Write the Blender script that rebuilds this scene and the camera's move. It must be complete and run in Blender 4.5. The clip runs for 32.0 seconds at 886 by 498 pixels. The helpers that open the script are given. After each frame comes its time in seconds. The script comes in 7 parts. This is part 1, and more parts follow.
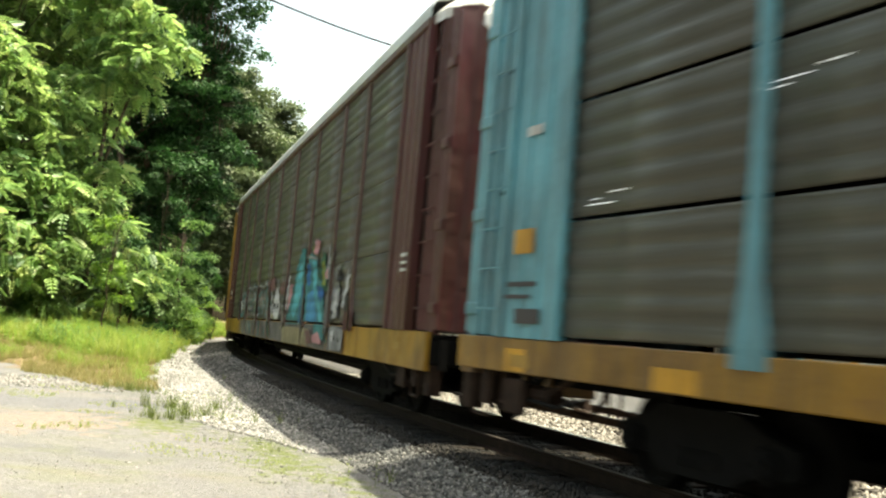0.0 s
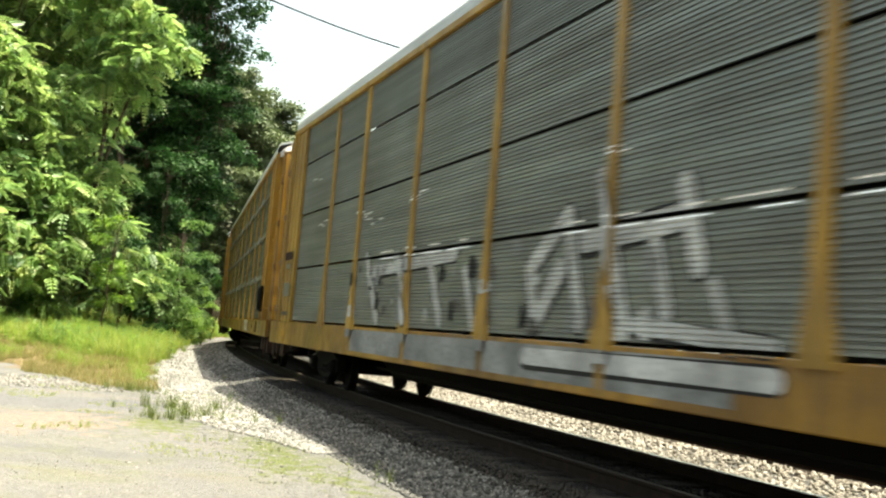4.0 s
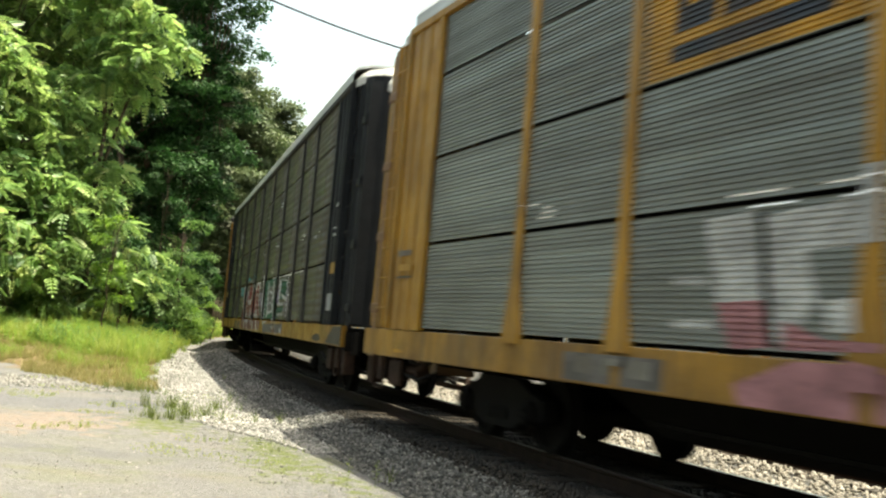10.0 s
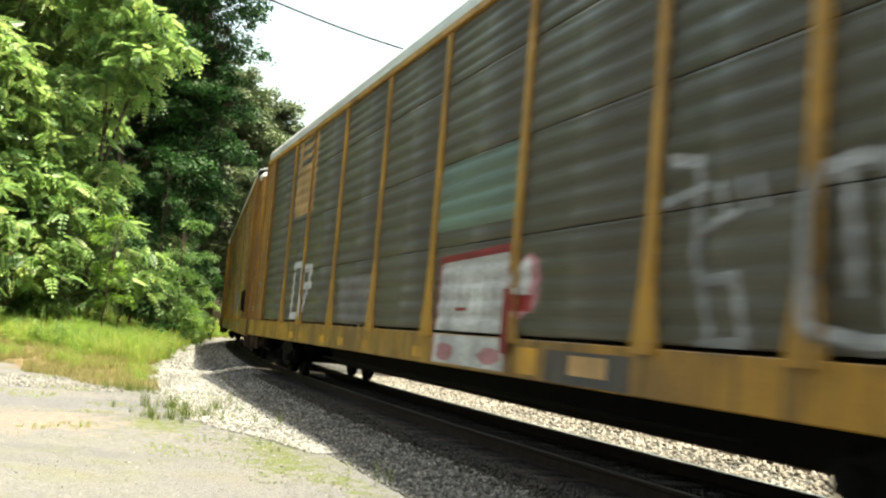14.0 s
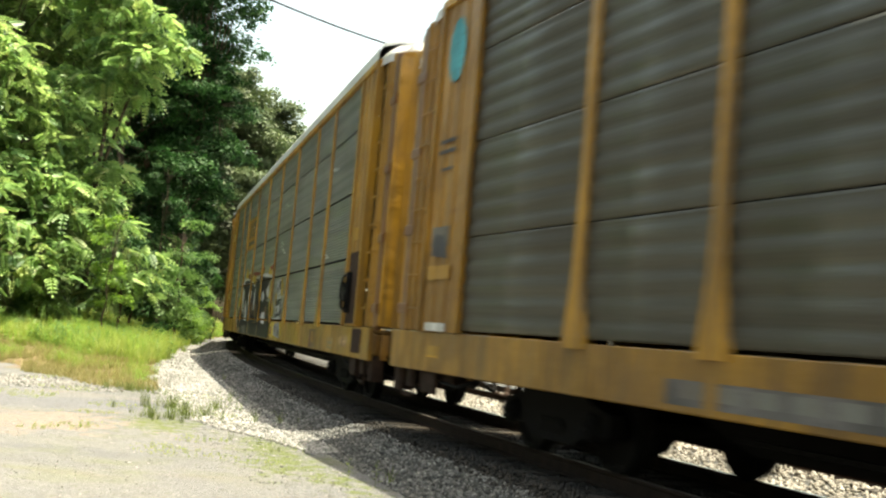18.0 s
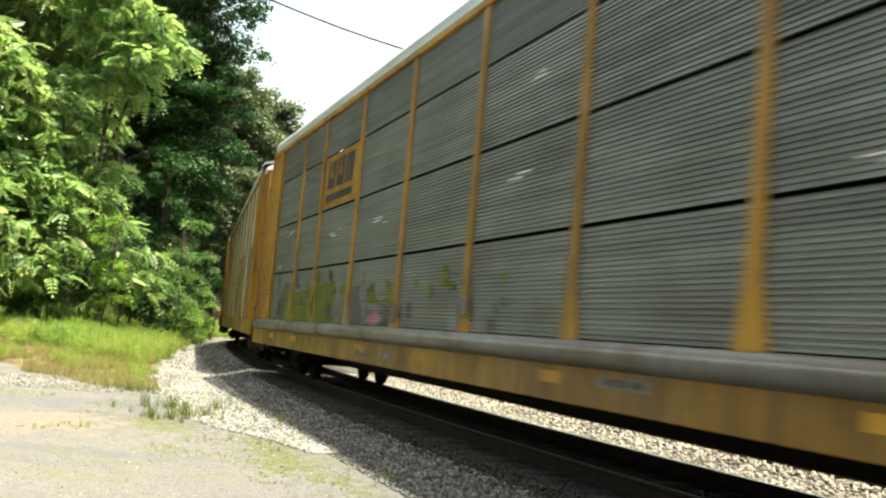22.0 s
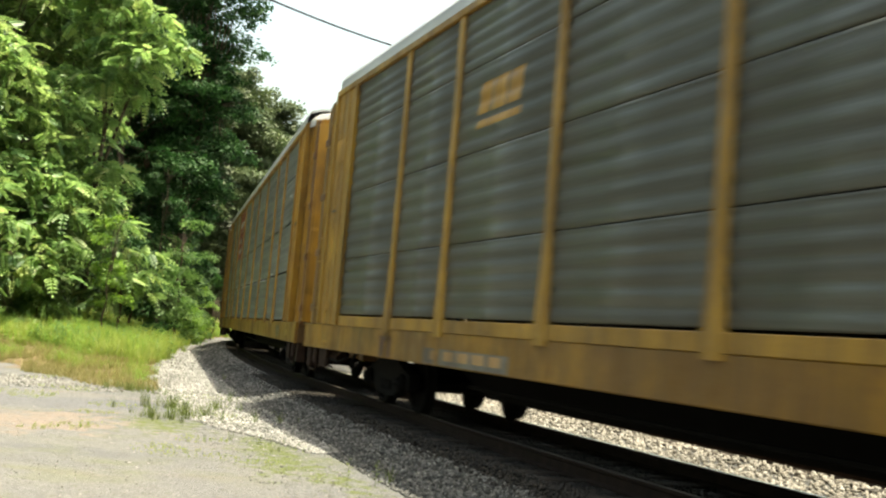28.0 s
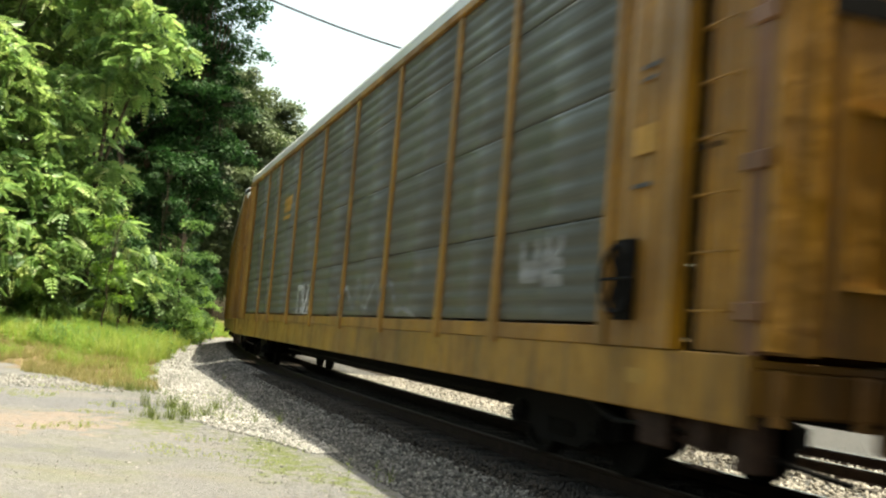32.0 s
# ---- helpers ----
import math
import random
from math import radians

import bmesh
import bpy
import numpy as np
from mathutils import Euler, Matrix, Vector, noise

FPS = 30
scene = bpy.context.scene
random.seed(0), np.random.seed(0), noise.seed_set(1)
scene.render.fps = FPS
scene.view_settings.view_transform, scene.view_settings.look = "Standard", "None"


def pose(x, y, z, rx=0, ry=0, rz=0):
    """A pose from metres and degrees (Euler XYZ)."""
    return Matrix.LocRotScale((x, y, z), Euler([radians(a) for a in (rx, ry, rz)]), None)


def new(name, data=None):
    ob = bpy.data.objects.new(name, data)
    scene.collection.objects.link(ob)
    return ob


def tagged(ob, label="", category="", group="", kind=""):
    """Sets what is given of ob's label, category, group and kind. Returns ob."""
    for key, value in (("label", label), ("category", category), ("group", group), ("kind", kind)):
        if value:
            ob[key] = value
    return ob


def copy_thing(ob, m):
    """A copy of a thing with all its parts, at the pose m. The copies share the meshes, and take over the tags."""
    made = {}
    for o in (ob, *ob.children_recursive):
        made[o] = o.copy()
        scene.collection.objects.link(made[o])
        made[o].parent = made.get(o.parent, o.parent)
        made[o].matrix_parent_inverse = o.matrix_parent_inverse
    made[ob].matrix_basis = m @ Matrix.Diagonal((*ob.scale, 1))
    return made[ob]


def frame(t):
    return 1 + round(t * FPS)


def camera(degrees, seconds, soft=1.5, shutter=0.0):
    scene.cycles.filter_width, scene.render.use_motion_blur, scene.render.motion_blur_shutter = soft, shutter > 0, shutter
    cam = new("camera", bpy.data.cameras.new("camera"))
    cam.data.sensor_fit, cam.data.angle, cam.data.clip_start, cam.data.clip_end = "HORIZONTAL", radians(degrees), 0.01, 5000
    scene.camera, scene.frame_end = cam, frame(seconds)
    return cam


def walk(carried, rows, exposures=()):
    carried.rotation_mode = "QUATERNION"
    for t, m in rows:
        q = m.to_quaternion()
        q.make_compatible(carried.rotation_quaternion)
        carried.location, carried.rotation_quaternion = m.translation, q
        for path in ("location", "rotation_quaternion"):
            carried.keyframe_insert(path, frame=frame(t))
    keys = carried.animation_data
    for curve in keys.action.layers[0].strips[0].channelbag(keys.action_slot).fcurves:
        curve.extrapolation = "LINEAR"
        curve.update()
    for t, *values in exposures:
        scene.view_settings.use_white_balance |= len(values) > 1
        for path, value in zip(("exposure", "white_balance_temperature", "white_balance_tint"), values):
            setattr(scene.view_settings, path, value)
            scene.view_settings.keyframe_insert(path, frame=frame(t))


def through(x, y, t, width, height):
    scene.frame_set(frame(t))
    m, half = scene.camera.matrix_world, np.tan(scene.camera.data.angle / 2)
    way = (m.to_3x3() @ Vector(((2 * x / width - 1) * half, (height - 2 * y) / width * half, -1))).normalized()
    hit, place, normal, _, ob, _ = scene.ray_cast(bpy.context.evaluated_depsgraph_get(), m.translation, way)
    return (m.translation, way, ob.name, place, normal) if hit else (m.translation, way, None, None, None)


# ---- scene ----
cam = camera(46.8, 32.0, soft=2.2, shutter=0.5)
EYE = pose(0, 0, 1.147) @ pose(0, 0, 0, 90 + 4.94) @ pose(0, 0, 0, 0, 0, 4.903)
# the camera's own exposure drifts a little as bright and dark cars pass
DRIFT = ((0, 0.0), (2, 0.05), (3, 0.12), (6, -0.22), (7, -0.06), (8, 0.0), (9, -0.06), (10, -0.22), (11.4, -0.15), (13, 0.06), (14.3, 0.0), (17, -0.06), (18, 0.0), (21, -0.05),
         (23, 0.0), (24, -0.08), (25, -0.28), (28, -0.28), (29, -0.22), (30, -0.15), (31, -0.15), (32, -0.28))
walk(cam, [(0.0, EYE), (32.0, EYE)], [(t, 1.68 + 0.9 * d, 7450, -0.5) for t, d in DRIFT])

# ---- light ----
SUN_DIR = Vector((0.999, 0.045, 0)).normalized()
SUN_EL = radians(77.8)
world = bpy.data.worlds.new("sky")
scene.world = world
world.use_nodes = True
wn = world.node_tree.nodes
sky = wn.new("ShaderNodeTexSky")
sky.sky_type = "NISHITA"
sky.sun_disc = False
sky.sun_elevation = SUN_EL
sky.sun_rotation = math.atan2(SUN_DIR.x, SUN_DIR.y)
sky.air_density, sky.dust_density, sky.ozone_density = 1.6, 6.0, 0.3
wn["Background"].inputs["Strength"].default_value = 0.15
world.node_tree.links.new(sky.outputs[0], wn["Background"].inputs[0])
sun = new("sun", bpy.data.lights.new("sun", "SUN"))
sun.data.energy, sun.data.angle, sun.data.color = 4.6, radians(0.6), (1.0, 0.955, 0.88)
to_sun = Vector((SUN_DIR.x * math.cos(SUN_EL), SUN_DIR.y * math.cos(SUN_EL), math.sin(SUN_EL)))
sun.matrix_world = Matrix.Translation((0, 0, 60)) @ to_sun.to_track_quat("Z", "Y").to_matrix().to_4x4()


# ---- materials ----
def shader(name, rough=0.6, metal=0.0, spec=0.4):
    m = bpy.data.materials.new(name)
    m.use_nodes = True
    b = m.node_tree.nodes["Principled BSDF"]
    b.inputs["Roughness"].default_value = rough
    b.inputs["Metallic"].default_value = metal
    b.inputs["Specular IOR Level"].default_value = spec
    return m, m.node_tree.nodes, m.node_tree.links, b


def noise_fac(nt, ln, scale, detail=4.0, stretch=(1, 1, 1), lo=0.35, hi=0.65, coord="Object", rough=0.55):
    """A noise in metres, spread between lo and hi."""
    tc = nt.new("ShaderNodeTexCoord")
    mp = nt.new("ShaderNodeMapping")
    mp.inputs["Scale"].default_value = stretch
    info = nt.new("ShaderNodeObjectInfo")
    move = nt.new("ShaderNodeVectorMath")
    move.operation = "MULTIPLY_ADD"
    ln.new(info.outputs["Random"], move.inputs[0])
    move.inputs[1].default_value = (37.0, 11.0, 53.0)
    ln.new(tc.outputs[coord], move.inputs[2])
    ln.new(move.outputs[0], mp.inputs[0])
    n = nt.new("ShaderNodeTexNoise")
    n.inputs["Scale"].default_value = scale
    n.inputs["Detail"].default_value = detail
    n.inputs["Roughness"].default_value = rough
    ln.new(mp.outputs[0], n.inputs["Vector"])
    r = nt.new("ShaderNodeMapRange")
    r.inputs["From Min"].default_value, r.inputs["From Max"].default_value = lo, hi
    ln.new(n.outputs["Fac"], r.inputs["Value"])
    return r.outputs[0]


def blend(nt, ln, fac, a, b, mode="MIX"):
    mx = nt.new("ShaderNodeMix")
    mx.data_type, mx.blend_type = "RGBA", mode
    if isinstance(fac, (int, float)):
        mx.inputs["Factor"].default_value = fac
    else:
        ln.new(fac, mx.inputs["Factor"])
    for v, sock in ((a, mx.inputs["A"]), (b, mx.inputs["B"])):
        if isinstance(v, tuple):
            sock.default_value = (*v, 1)
        else:
            ln.new(v, sock)
    return mx.outputs["Result"]


def scaled(nt, ln, v, k):
    m = nt.new("ShaderNodeMath")
    m.operation = "MULTIPLY"
    ln.new(v, m.inputs[0])
    m.inputs[1].default_value = k
    return m.outputs[0]


def bump(nt, ln, b, height, strength=0.3, dist=0.01):
    bp = nt.new("ShaderNodeBump")
    bp.inputs["Strength"].default_value = strength
    bp.inputs["Distance"].default_value = dist
    ln.new(height, bp.inputs["Height"])
    ln.new(bp.outputs[0], b.inputs["Normal"])


def tone(c, k):
    return tuple(min(1.0, v * k) for v in c)


def paint(name, col, grime=(0.055, 0.034, 0.016), rust=0.25, rough=0.5, metal=0.0, dirt=0.85, blotch=0.5):
    """Weathered railway paint: faded patches, runs of dirt, rust specks; each piece a little different."""
    m, nt, ln, b = shader(name, rough, metal)
    c = blend(nt, ln, noise_fac(nt, ln, 0.9, 6), tone(col, 0.72), tone(col, 1.15))
    info = nt.new("ShaderNodeObjectInfo")
    c = blend(nt, ln, scaled(nt, ln, info.outputs["Random"], 0.3), c, tone(col, 0.6))
    film = noise_fac(nt, ln, 1.4, 8, (1.0, 1.0, 0.6), 0.45, 0.72, "Object", 0.65)
    c = blend(nt, ln, scaled(nt, ln, film, dirt * 0.6), c, grime)
    blot = noise_fac(nt, ln, 0.55, 7, (1, 1, 0.8), 0.47, 0.60, "Object", 0.62)
    c = blend(nt, ln, scaled(nt, ln, blot, blotch), c, tuple(0.55 * v + 0.45 * w for v, w in zip(tone(col, 0.5), (0.07, 0.03, 0.012))))
    streak = noise_fac(nt, ln, 2.2, 7, (5.0, 5.0, 0.22), 0.50, 0.74)
    c = blend(nt, ln, scaled(nt, ln, streak, dirt), c, grime)
    spots = noise_fac(nt, ln, 5.0, 9, (1, 1, 0.7), 0.58, 0.70, "Object", 0.7)
    c = blend(nt, ln, scaled(nt, ln, spots, rust), c, (0.085, 0.03, 0.012))
    fine = noise_fac(nt, ln, 45.0, 4, (1, 1, 1), 0.40, 0.66)
    c = blend(nt, ln, scaled(nt, ln, fine, 0.18), c, tone(col, 0.5))
    ln.new(c, b.inputs["Base Color"])
    rgh = nt.new("ShaderNodeMapRange")
    rgh.inputs["To Min"].default_value, rgh.inputs["To Max"].default_value = rough - 0.08, rough + 0.25
    ln.new(film, rgh.inputs["Value"])
    ln.new(rgh.outputs[0], b.inputs["Roughness"])
    bump(nt, ln, b, noise_fac(nt, ln, 3.0, 5), 0.25, 0.03)
    return m


def plain(name, col, rough=0.7, metal=0.0, var=0.2, scale=6.0, bumpy=0.1, bscale=40.0):
    m, nt, ln, b = shader(name, rough, metal, 0.12 if metal < 0.5 else 0.5)
    big = noise_fac(nt, ln, scale, 5)
    fine = noise_fac(nt, ln, scale * 9, 3)
    c = blend(nt, ln, big, tone(col, 1 - var), tone(col, 1 + var))
    c = blend(nt, ln, scaled(nt, ln, fine, 0.35), c, tone(col, 1 - 1.6 * var))
    ln.new(c, b.inputs["Base Color"])
    bump(nt, ln, b, noise_fac(nt, ln, bscale, 4), bumpy, 0.02)
    return m


def galvanised(name, col, grime=0.5):
    """Dull zinc-coated sheet with road dirt, and painted bands for ribs that glint; each sheet a little different."""
    m, nt, ln, b = shader(name, 0.42, 0.7, 0.5)
    c = blend(nt, ln, noise_fac(nt, ln, 0.7, 5), tone(col, 0.86), tone(col, 1.1))
    info = nt.new("ShaderNodeObjectInfo")
    c = blend(nt, ln, scaled(nt, ln, info.outputs["Random"], 0.28), c, tone(col, 0.55))
    # bands in colour and roughness stand for groups of glinting ribs
    rows = noise_fac(nt, ln, 1.0, 4, (0.10, 0.10, 7.0), 0.36, 0.66)
    c = blend(nt, ln, scaled(nt, ln, rows, 0.45), c, tone(col, 0.5))
    dirt = noise_fac(nt, ln, 1.1, 7, (0.45, 0.45, 0.9), 0.42, 0.75)
    c = blend(nt, ln, scaled(nt, ln, dirt, grime), c, (0.065, 0.056, 0.042))
    speck = noise_fac(nt, ln, 14, 6, (1, 1, 1), 0.66, 0.76)
    c = blend(nt, ln, scaled(nt, ln, speck, 0.35), c, (0.05, 0.035, 0.025))
    ln.new(c, b.inputs["Base Color"])
    rgh = nt.new("ShaderNodeMapRange")
    rgh.inputs["To Min"].default_value, rgh.inputs["To Max"].default_value = 0.42, 0.64
    ln.new(rows, rgh.inputs["Value"])
    ln.new(rgh.outputs[0], b.inputs["Roughness"])
    bump(nt, ln, b, noise_fac(nt, ln, 1.0, 5, (0.35, 0.35, 2.5)), 0.2, 0.05)
    return m


YELLOW = (0.35, 0.176, 0.010)
M = {
    "yellow": paint("yellow_paint", YELLOW),
    "yellow_old": paint("old_yellow_paint", (0.275, 0.132, 0.009), rust=0.6),
    "yellow_pale": paint("pale_yellow_paint", (0.335, 0.188, 0.022), rust=0.4),
    "maroon": paint("maroon_paint", (0.075, 0.016, 0.018), rust=0.15),
    "teal": paint("teal_paint", (0.09, 0.27, 0.32), (0.08, 0.11, 0.11), 0.15),
    "black": plain("black_paint", (0.013, 0.0145, 0.017), 0.62, 0.0, 0.3, 1.2, 0.15, 6),
    "near_black": plain("sooty_post_paint", (0.03, 0.029, 0.026), 0.7, 0.0, 0.3, 1.2, 0.15, 6),
    "red": paint("red_paint", (0.30, 0.028, 0.022), rust=0.1),
    "orange": paint("orange_paint", (0.58, 0.29, 0.015), rust=0.1),
    "white": paint("white_paint", (0.66, 0.66, 0.63), rust=0.15),
    "grey_paint": paint("grey_paint", (0.13, 0.13, 0.115), rust=0.3),
    "rust_paint": paint("rusted_yellow_paint", (0.15, 0.072, 0.010), rust=0.6, blotch=0.7),
    "sill": paint("grimed_yellow_sill", (0.27, 0.136, 0.008), grime=(0.05, 0.028, 0.008), rust=0.6, dirt=1.0, blotch=0.75),
    "rust_post": paint("rusted_hinge_post", (0.15, 0.062, 0.022), rust=0.5, blotch=0.6),
    "rail_grey": paint("pale_grey_paint", (0.22, 0.215, 0.18), rust=0.3),
    "brown_red": paint("faded_red_brown_paint", (0.085, 0.042, 0.035), rust=0.2),
    "navy": paint("navy_paint", (0.014, 0.018, 0.03), rust=0.05),
    "tan": paint("tan_paint", (0.42, 0.25, 0.10), rust=0.2),
    "zinc_light": galvanised("light_zinc_sheet", (0.54, 0.56, 0.525), 0.25),
    "zinc": galvanised("zinc_sheet", (0.25, 0.27, 0.26), 0.4),
    "zinc_mid": galvanised("worn_zinc_sheet", (0.215, 0.23, 0.215), 0.45),
    "zinc_dark": galvanised("dirty_zinc_sheet", (0.125, 0.131, 0.113), 0.55),
    "zinc_brown": galvanised("brown_grimed_sheet", (0.098, 0.094, 0.075), 0.55),
    "tint": galvanised("greenish_sheet", (0.11, 0.165, 0.14), 0.45),
    "roof": galvanised("roof_sheet", (0.62, 0.63, 0.62), 0.2),
    # near black past its grime: the shade under the cars is in the colour
    "steel": plain("grimy_shaded_steel", (0.0045, 0.004, 0.0035), 0.9, 0.0, 0.35),
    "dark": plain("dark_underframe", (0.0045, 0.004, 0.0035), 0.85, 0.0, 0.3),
    "rail_side": plain("rusty_rail", (0.022, 0.014, 0.01), 0.85, 0.1, 0.3),
    "rail_top": plain("polished_rail_head", (0.34, 0.33, 0.33), 0.2, 1.0, 0.08),
    # darker copy of the rail head, its shade under the train in the colour
    "rail_shaded": plain("shaded_rail_head", (0.05, 0.042, 0.036), 0.6, 0.3, 0.2),
    "tie": plain("weathered_tie", (0.035, 0.028, 0.022), 0.9, 0.0, 0.35, 3.0, 0.5, 25),
    "bark": plain("bark", (0.11, 0.085, 0.06), 0.9, 0.0, 0.4, 5.0, 0.8, 18),
    "rust_brown": plain("rusty_brown_steel", (0.026, 0.015, 0.010), 0.85, 0.0, 0.4),
    "cable": plain("cable_sheath", (0.03, 0.028, 0.035), 0.6),
}


def spray(name, col):
    col = tone(col, 0.64)
    m, nt, ln, b = shader(name, 0.65, 0.0, 0.2)
    c = blend(nt, ln, noise_fac(nt, ln, 1.6, 6), tone(col, 0.6), tone(col, 1.2))
    c = blend(nt, ln, scaled(nt, ln, noise_fac(nt, ln, 9, 6, (1, 1, 2), 0.48, 0.68), 0.55), c, (0.012 + col[0] * 0.35, 0.011 + col[1] * 0.35, 0.010 + col[2] * 0.35))
    ln.new(c, b.inputs["Base Color"])
    return m


for key, col in (("s_white", (0.62, 0.63, 0.62)), ("s_black", (0.012, 0.012, 0.014)), ("s_blue", (0.06, 0.30, 0.52)), ("s_cyan", (0.10, 0.45, 0.50)),
                 ("s_teal", (0.05, 0.22, 0.22)), ("s_red", (0.29, 0.024, 0.022)), ("s_pink", (0.50, 0.24, 0.26)), ("s_green", (0.17, 0.24, 0.03)),
                 ("s_dgreen", (0.015, 0.10, 0.055)), ("s_grey", (0.30, 0.31, 0.31)), ("s_yellow", (0.58, 0.42, 0.06)), ("s_lilac", (0.25, 0.22, 0.33)),
                 ("s_brown", (0.22, 0.12, 0.05)), ("s_lime", (0.19, 0.225, 0.03)), ("s_navy", (0.02, 0.13, 0.35)), ("s_orange", (0.6, 0.2, 0.03)), ("s_dred", (0.20, 0.016, 0.014)), ("s_faint", (0.17, 0.16, 0.15)),
                 ("s_rust", (0.21, 0.085, 0.06)), ("s_rose", (0.20, 0.10, 0.095)), ("s_dteal", (0.07, 0.20, 0.20)), ("s_dpink", (0.27, 0.16, 0.155)), ("s_khaki", (0.30, 0.26, 0.15)), ("s_grime", (0.085, 0.08, 0.065)), ("s_maroon", (0.10, 0.03, 0.028))):
    M[key] = spray("spray_" + key[2:], col)


# ---- mesh helpers ----
def mesh_of(name, verts, faces, mat=None, smooth=False):
    me = bpy.data.meshes.new(name)
    me.from_pydata(verts, [], faces)
    if mat:
        me.materials.append(mat)
    if smooth:
        me.polygons.foreach_set("use_smooth", [True] * len(me.polygons))
    return me


def hang(name, me, parent=None, m=None, label=""):
    """An object on the mesh me, as a part of parent."""
    ob = new(name, me)
    if parent:
        ob.parent = parent
    if m is not None:
        ob.matrix_basis = m
    return tagged(ob, label)


class Shape:
    """Vertices and faces gathered for one mesh."""

    def __init__(self):
        self.v, self.f = [], []

    def add(self, verts, faces):
        n = len(self.v)
        self.v += verts
        self.f += [tuple(i + n for i in f) for f in faces]
        return self

    def box(self, x0, x1, y0, y1, z0, z1, c=0.0):
        """A box whose long edges are cut by c."""
        if c <= 0:
            v = [(x, y, z) for x in (x0, x1) for y in (y0, y1) for z in (z0, z1)]
            return self.add(v, [(0, 1, 3, 2), (4, 6, 7, 5), (0, 4, 5, 1), (2, 3, 7, 6), (0, 2, 6, 4), (1, 5, 7, 3)])
        size = [x1 - x0, y1 - y0, z1 - z0]
        long = size.index(max(size))
        a, b = [k for k in range(3) if k != long]
        lo, hi = (x0, y0, z0), (x1, y1, z1)
        ring = [(lo[a] + c, lo[b]), (hi[a] - c, lo[b]), (hi[a], lo[b] + c), (hi[a], hi[b] - c), (hi[a] - c, hi[b]), (lo[a] + c, hi[b]), (lo[a], hi[b] - c), (lo[a], lo[b] + c)]
        v = []
        for e in (lo[long], hi[long]):
            for p, q in ring:
                w = [0, 0, 0]
                w[long], w[a], w[b] = e, p, q
                v.append(tuple(w))
        f = [(i, (i + 1) % 8, (i + 1) % 8 + 8, i + 8) for i in range(8)] + [tuple(range(7, -1, -1)), tuple(range(8, 16))]
        return self.add(v, f)

    def prism(self, outline, axis, a, b):
        """An outline of (p, q) drawn out along axis from a to b."""
        n = len(outline)
        v = []
        for e in (a, b):
            for p, q in outline:
                w = [p, q]
                w.insert(axis, e)
                v.append(tuple(w))
        f = [(i, (i + 1) % n, (i + 1) % n + n, i + n) for i in range(n)] + [tuple(range(n - 1, -1, -1)), tuple(range(n, 2 * n))]
        return self.add(v, f)

    def tube(self, pts, r, n=6, ends=True):
        """A round bar through pts; r a radius or one for each point."""
        pts = [Vector(p) for p in pts]
        rs = r if isinstance(r, (list, tuple)) else [r] * len(pts)
        v, f = [], []
        for i, p in enumerate(pts):
            d = (pts[min(i + 1, len(pts) - 1)] - pts[max(i - 1, 0)]).normalized()
            up = Vector((0, 0, 1)) if abs(d.z) < 0.9 else Vector((1, 0, 0))
            s = d.cross(up).normalized()
            u = s.cross(d)
            for k in range(n):
                a = 2 * math.pi * k / n
                v.append(tuple(p + (s * math.cos(a) + u * math.sin(a)) * rs[i]))
        for i in range(len(pts) - 1):
            for k in range(n):
                f.append((i * n + k, i * n + (k + 1) % n, (i + 1) * n + (k + 1) % n, (i + 1) * n + k))
        if ends:
            f += [tuple(range(n - 1, -1, -1)), tuple(range(len(v) - n, len(v)))]
        return self.add(v, f)

    def lathe(self, prof, axis_y, n=20):
        """(radius, y) pairs turned about the y axis through axis_y = (x, z)."""
        v, f = [], []
        for r, y in prof:
            for k in range(n):
                a = 2 * math.pi * k / n
                v.append((axis_y[0] + r * math.cos(a), y, axis_y[1] + r * math.sin(a)))
        for i in range(len(prof) - 1):
            for k in range(n):
                f.append((i * n + k, (i + 1) * n + k, (i + 1) * n + (k + 1) % n, i * n + (k + 1) % n))
        return self.add(v, f)

    def done(self, name, mat, smooth=False):
        return mesh_of(name, self.v, self.f, mat, smooth)


# ---- the line of the track ----
STEP = 0.5
S_LO, S_HI = -460.0, 560.0


def bend(s):
    if s < -25:
        return -0.0066 if s > -70 else -0.001
    if s < 50:
        return -0.00511 + 0.00006 * s
    return -0.0075 if s < 150 else -0.0015


def lay_line():
    ss = np.arange(S_LO, S_HI + STEP, STEP)
    k = np.array([bend(s + STEP / 2) for s in ss])
    head = np.concatenate([[0], np.cumsum(k[:-1] * STEP)])
    i0 = int(round(-S_LO / STEP))
    head += 0.37703 - head[i0]
    mid = head + k * STEP / 2
    x = np.concatenate([[0], np.cumsum(-np.sin(mid[:-1]) * STEP)])
    y = np.concatenate([[0], np.cumsum(np.cos(mid[:-1]) * STEP)])
    return ss, x - x[i0] + 3.5705, y - y[i0] + 7.6239, head


LINE = lay_line()


def on_line(s, side=0.0, z=0.0):
    """The point at the distance s along the line, side metres to the camera's side of its middle."""
    x, y, h = (np.interp(s, LINE[0], LINE[i]) for i in (1, 2, 3))
    return Vector((x - side * math.cos(h), y - side * math.sin(h), z))


def line_turn(s):
    return float(np.interp(s, LINE[0], LINE[3]))


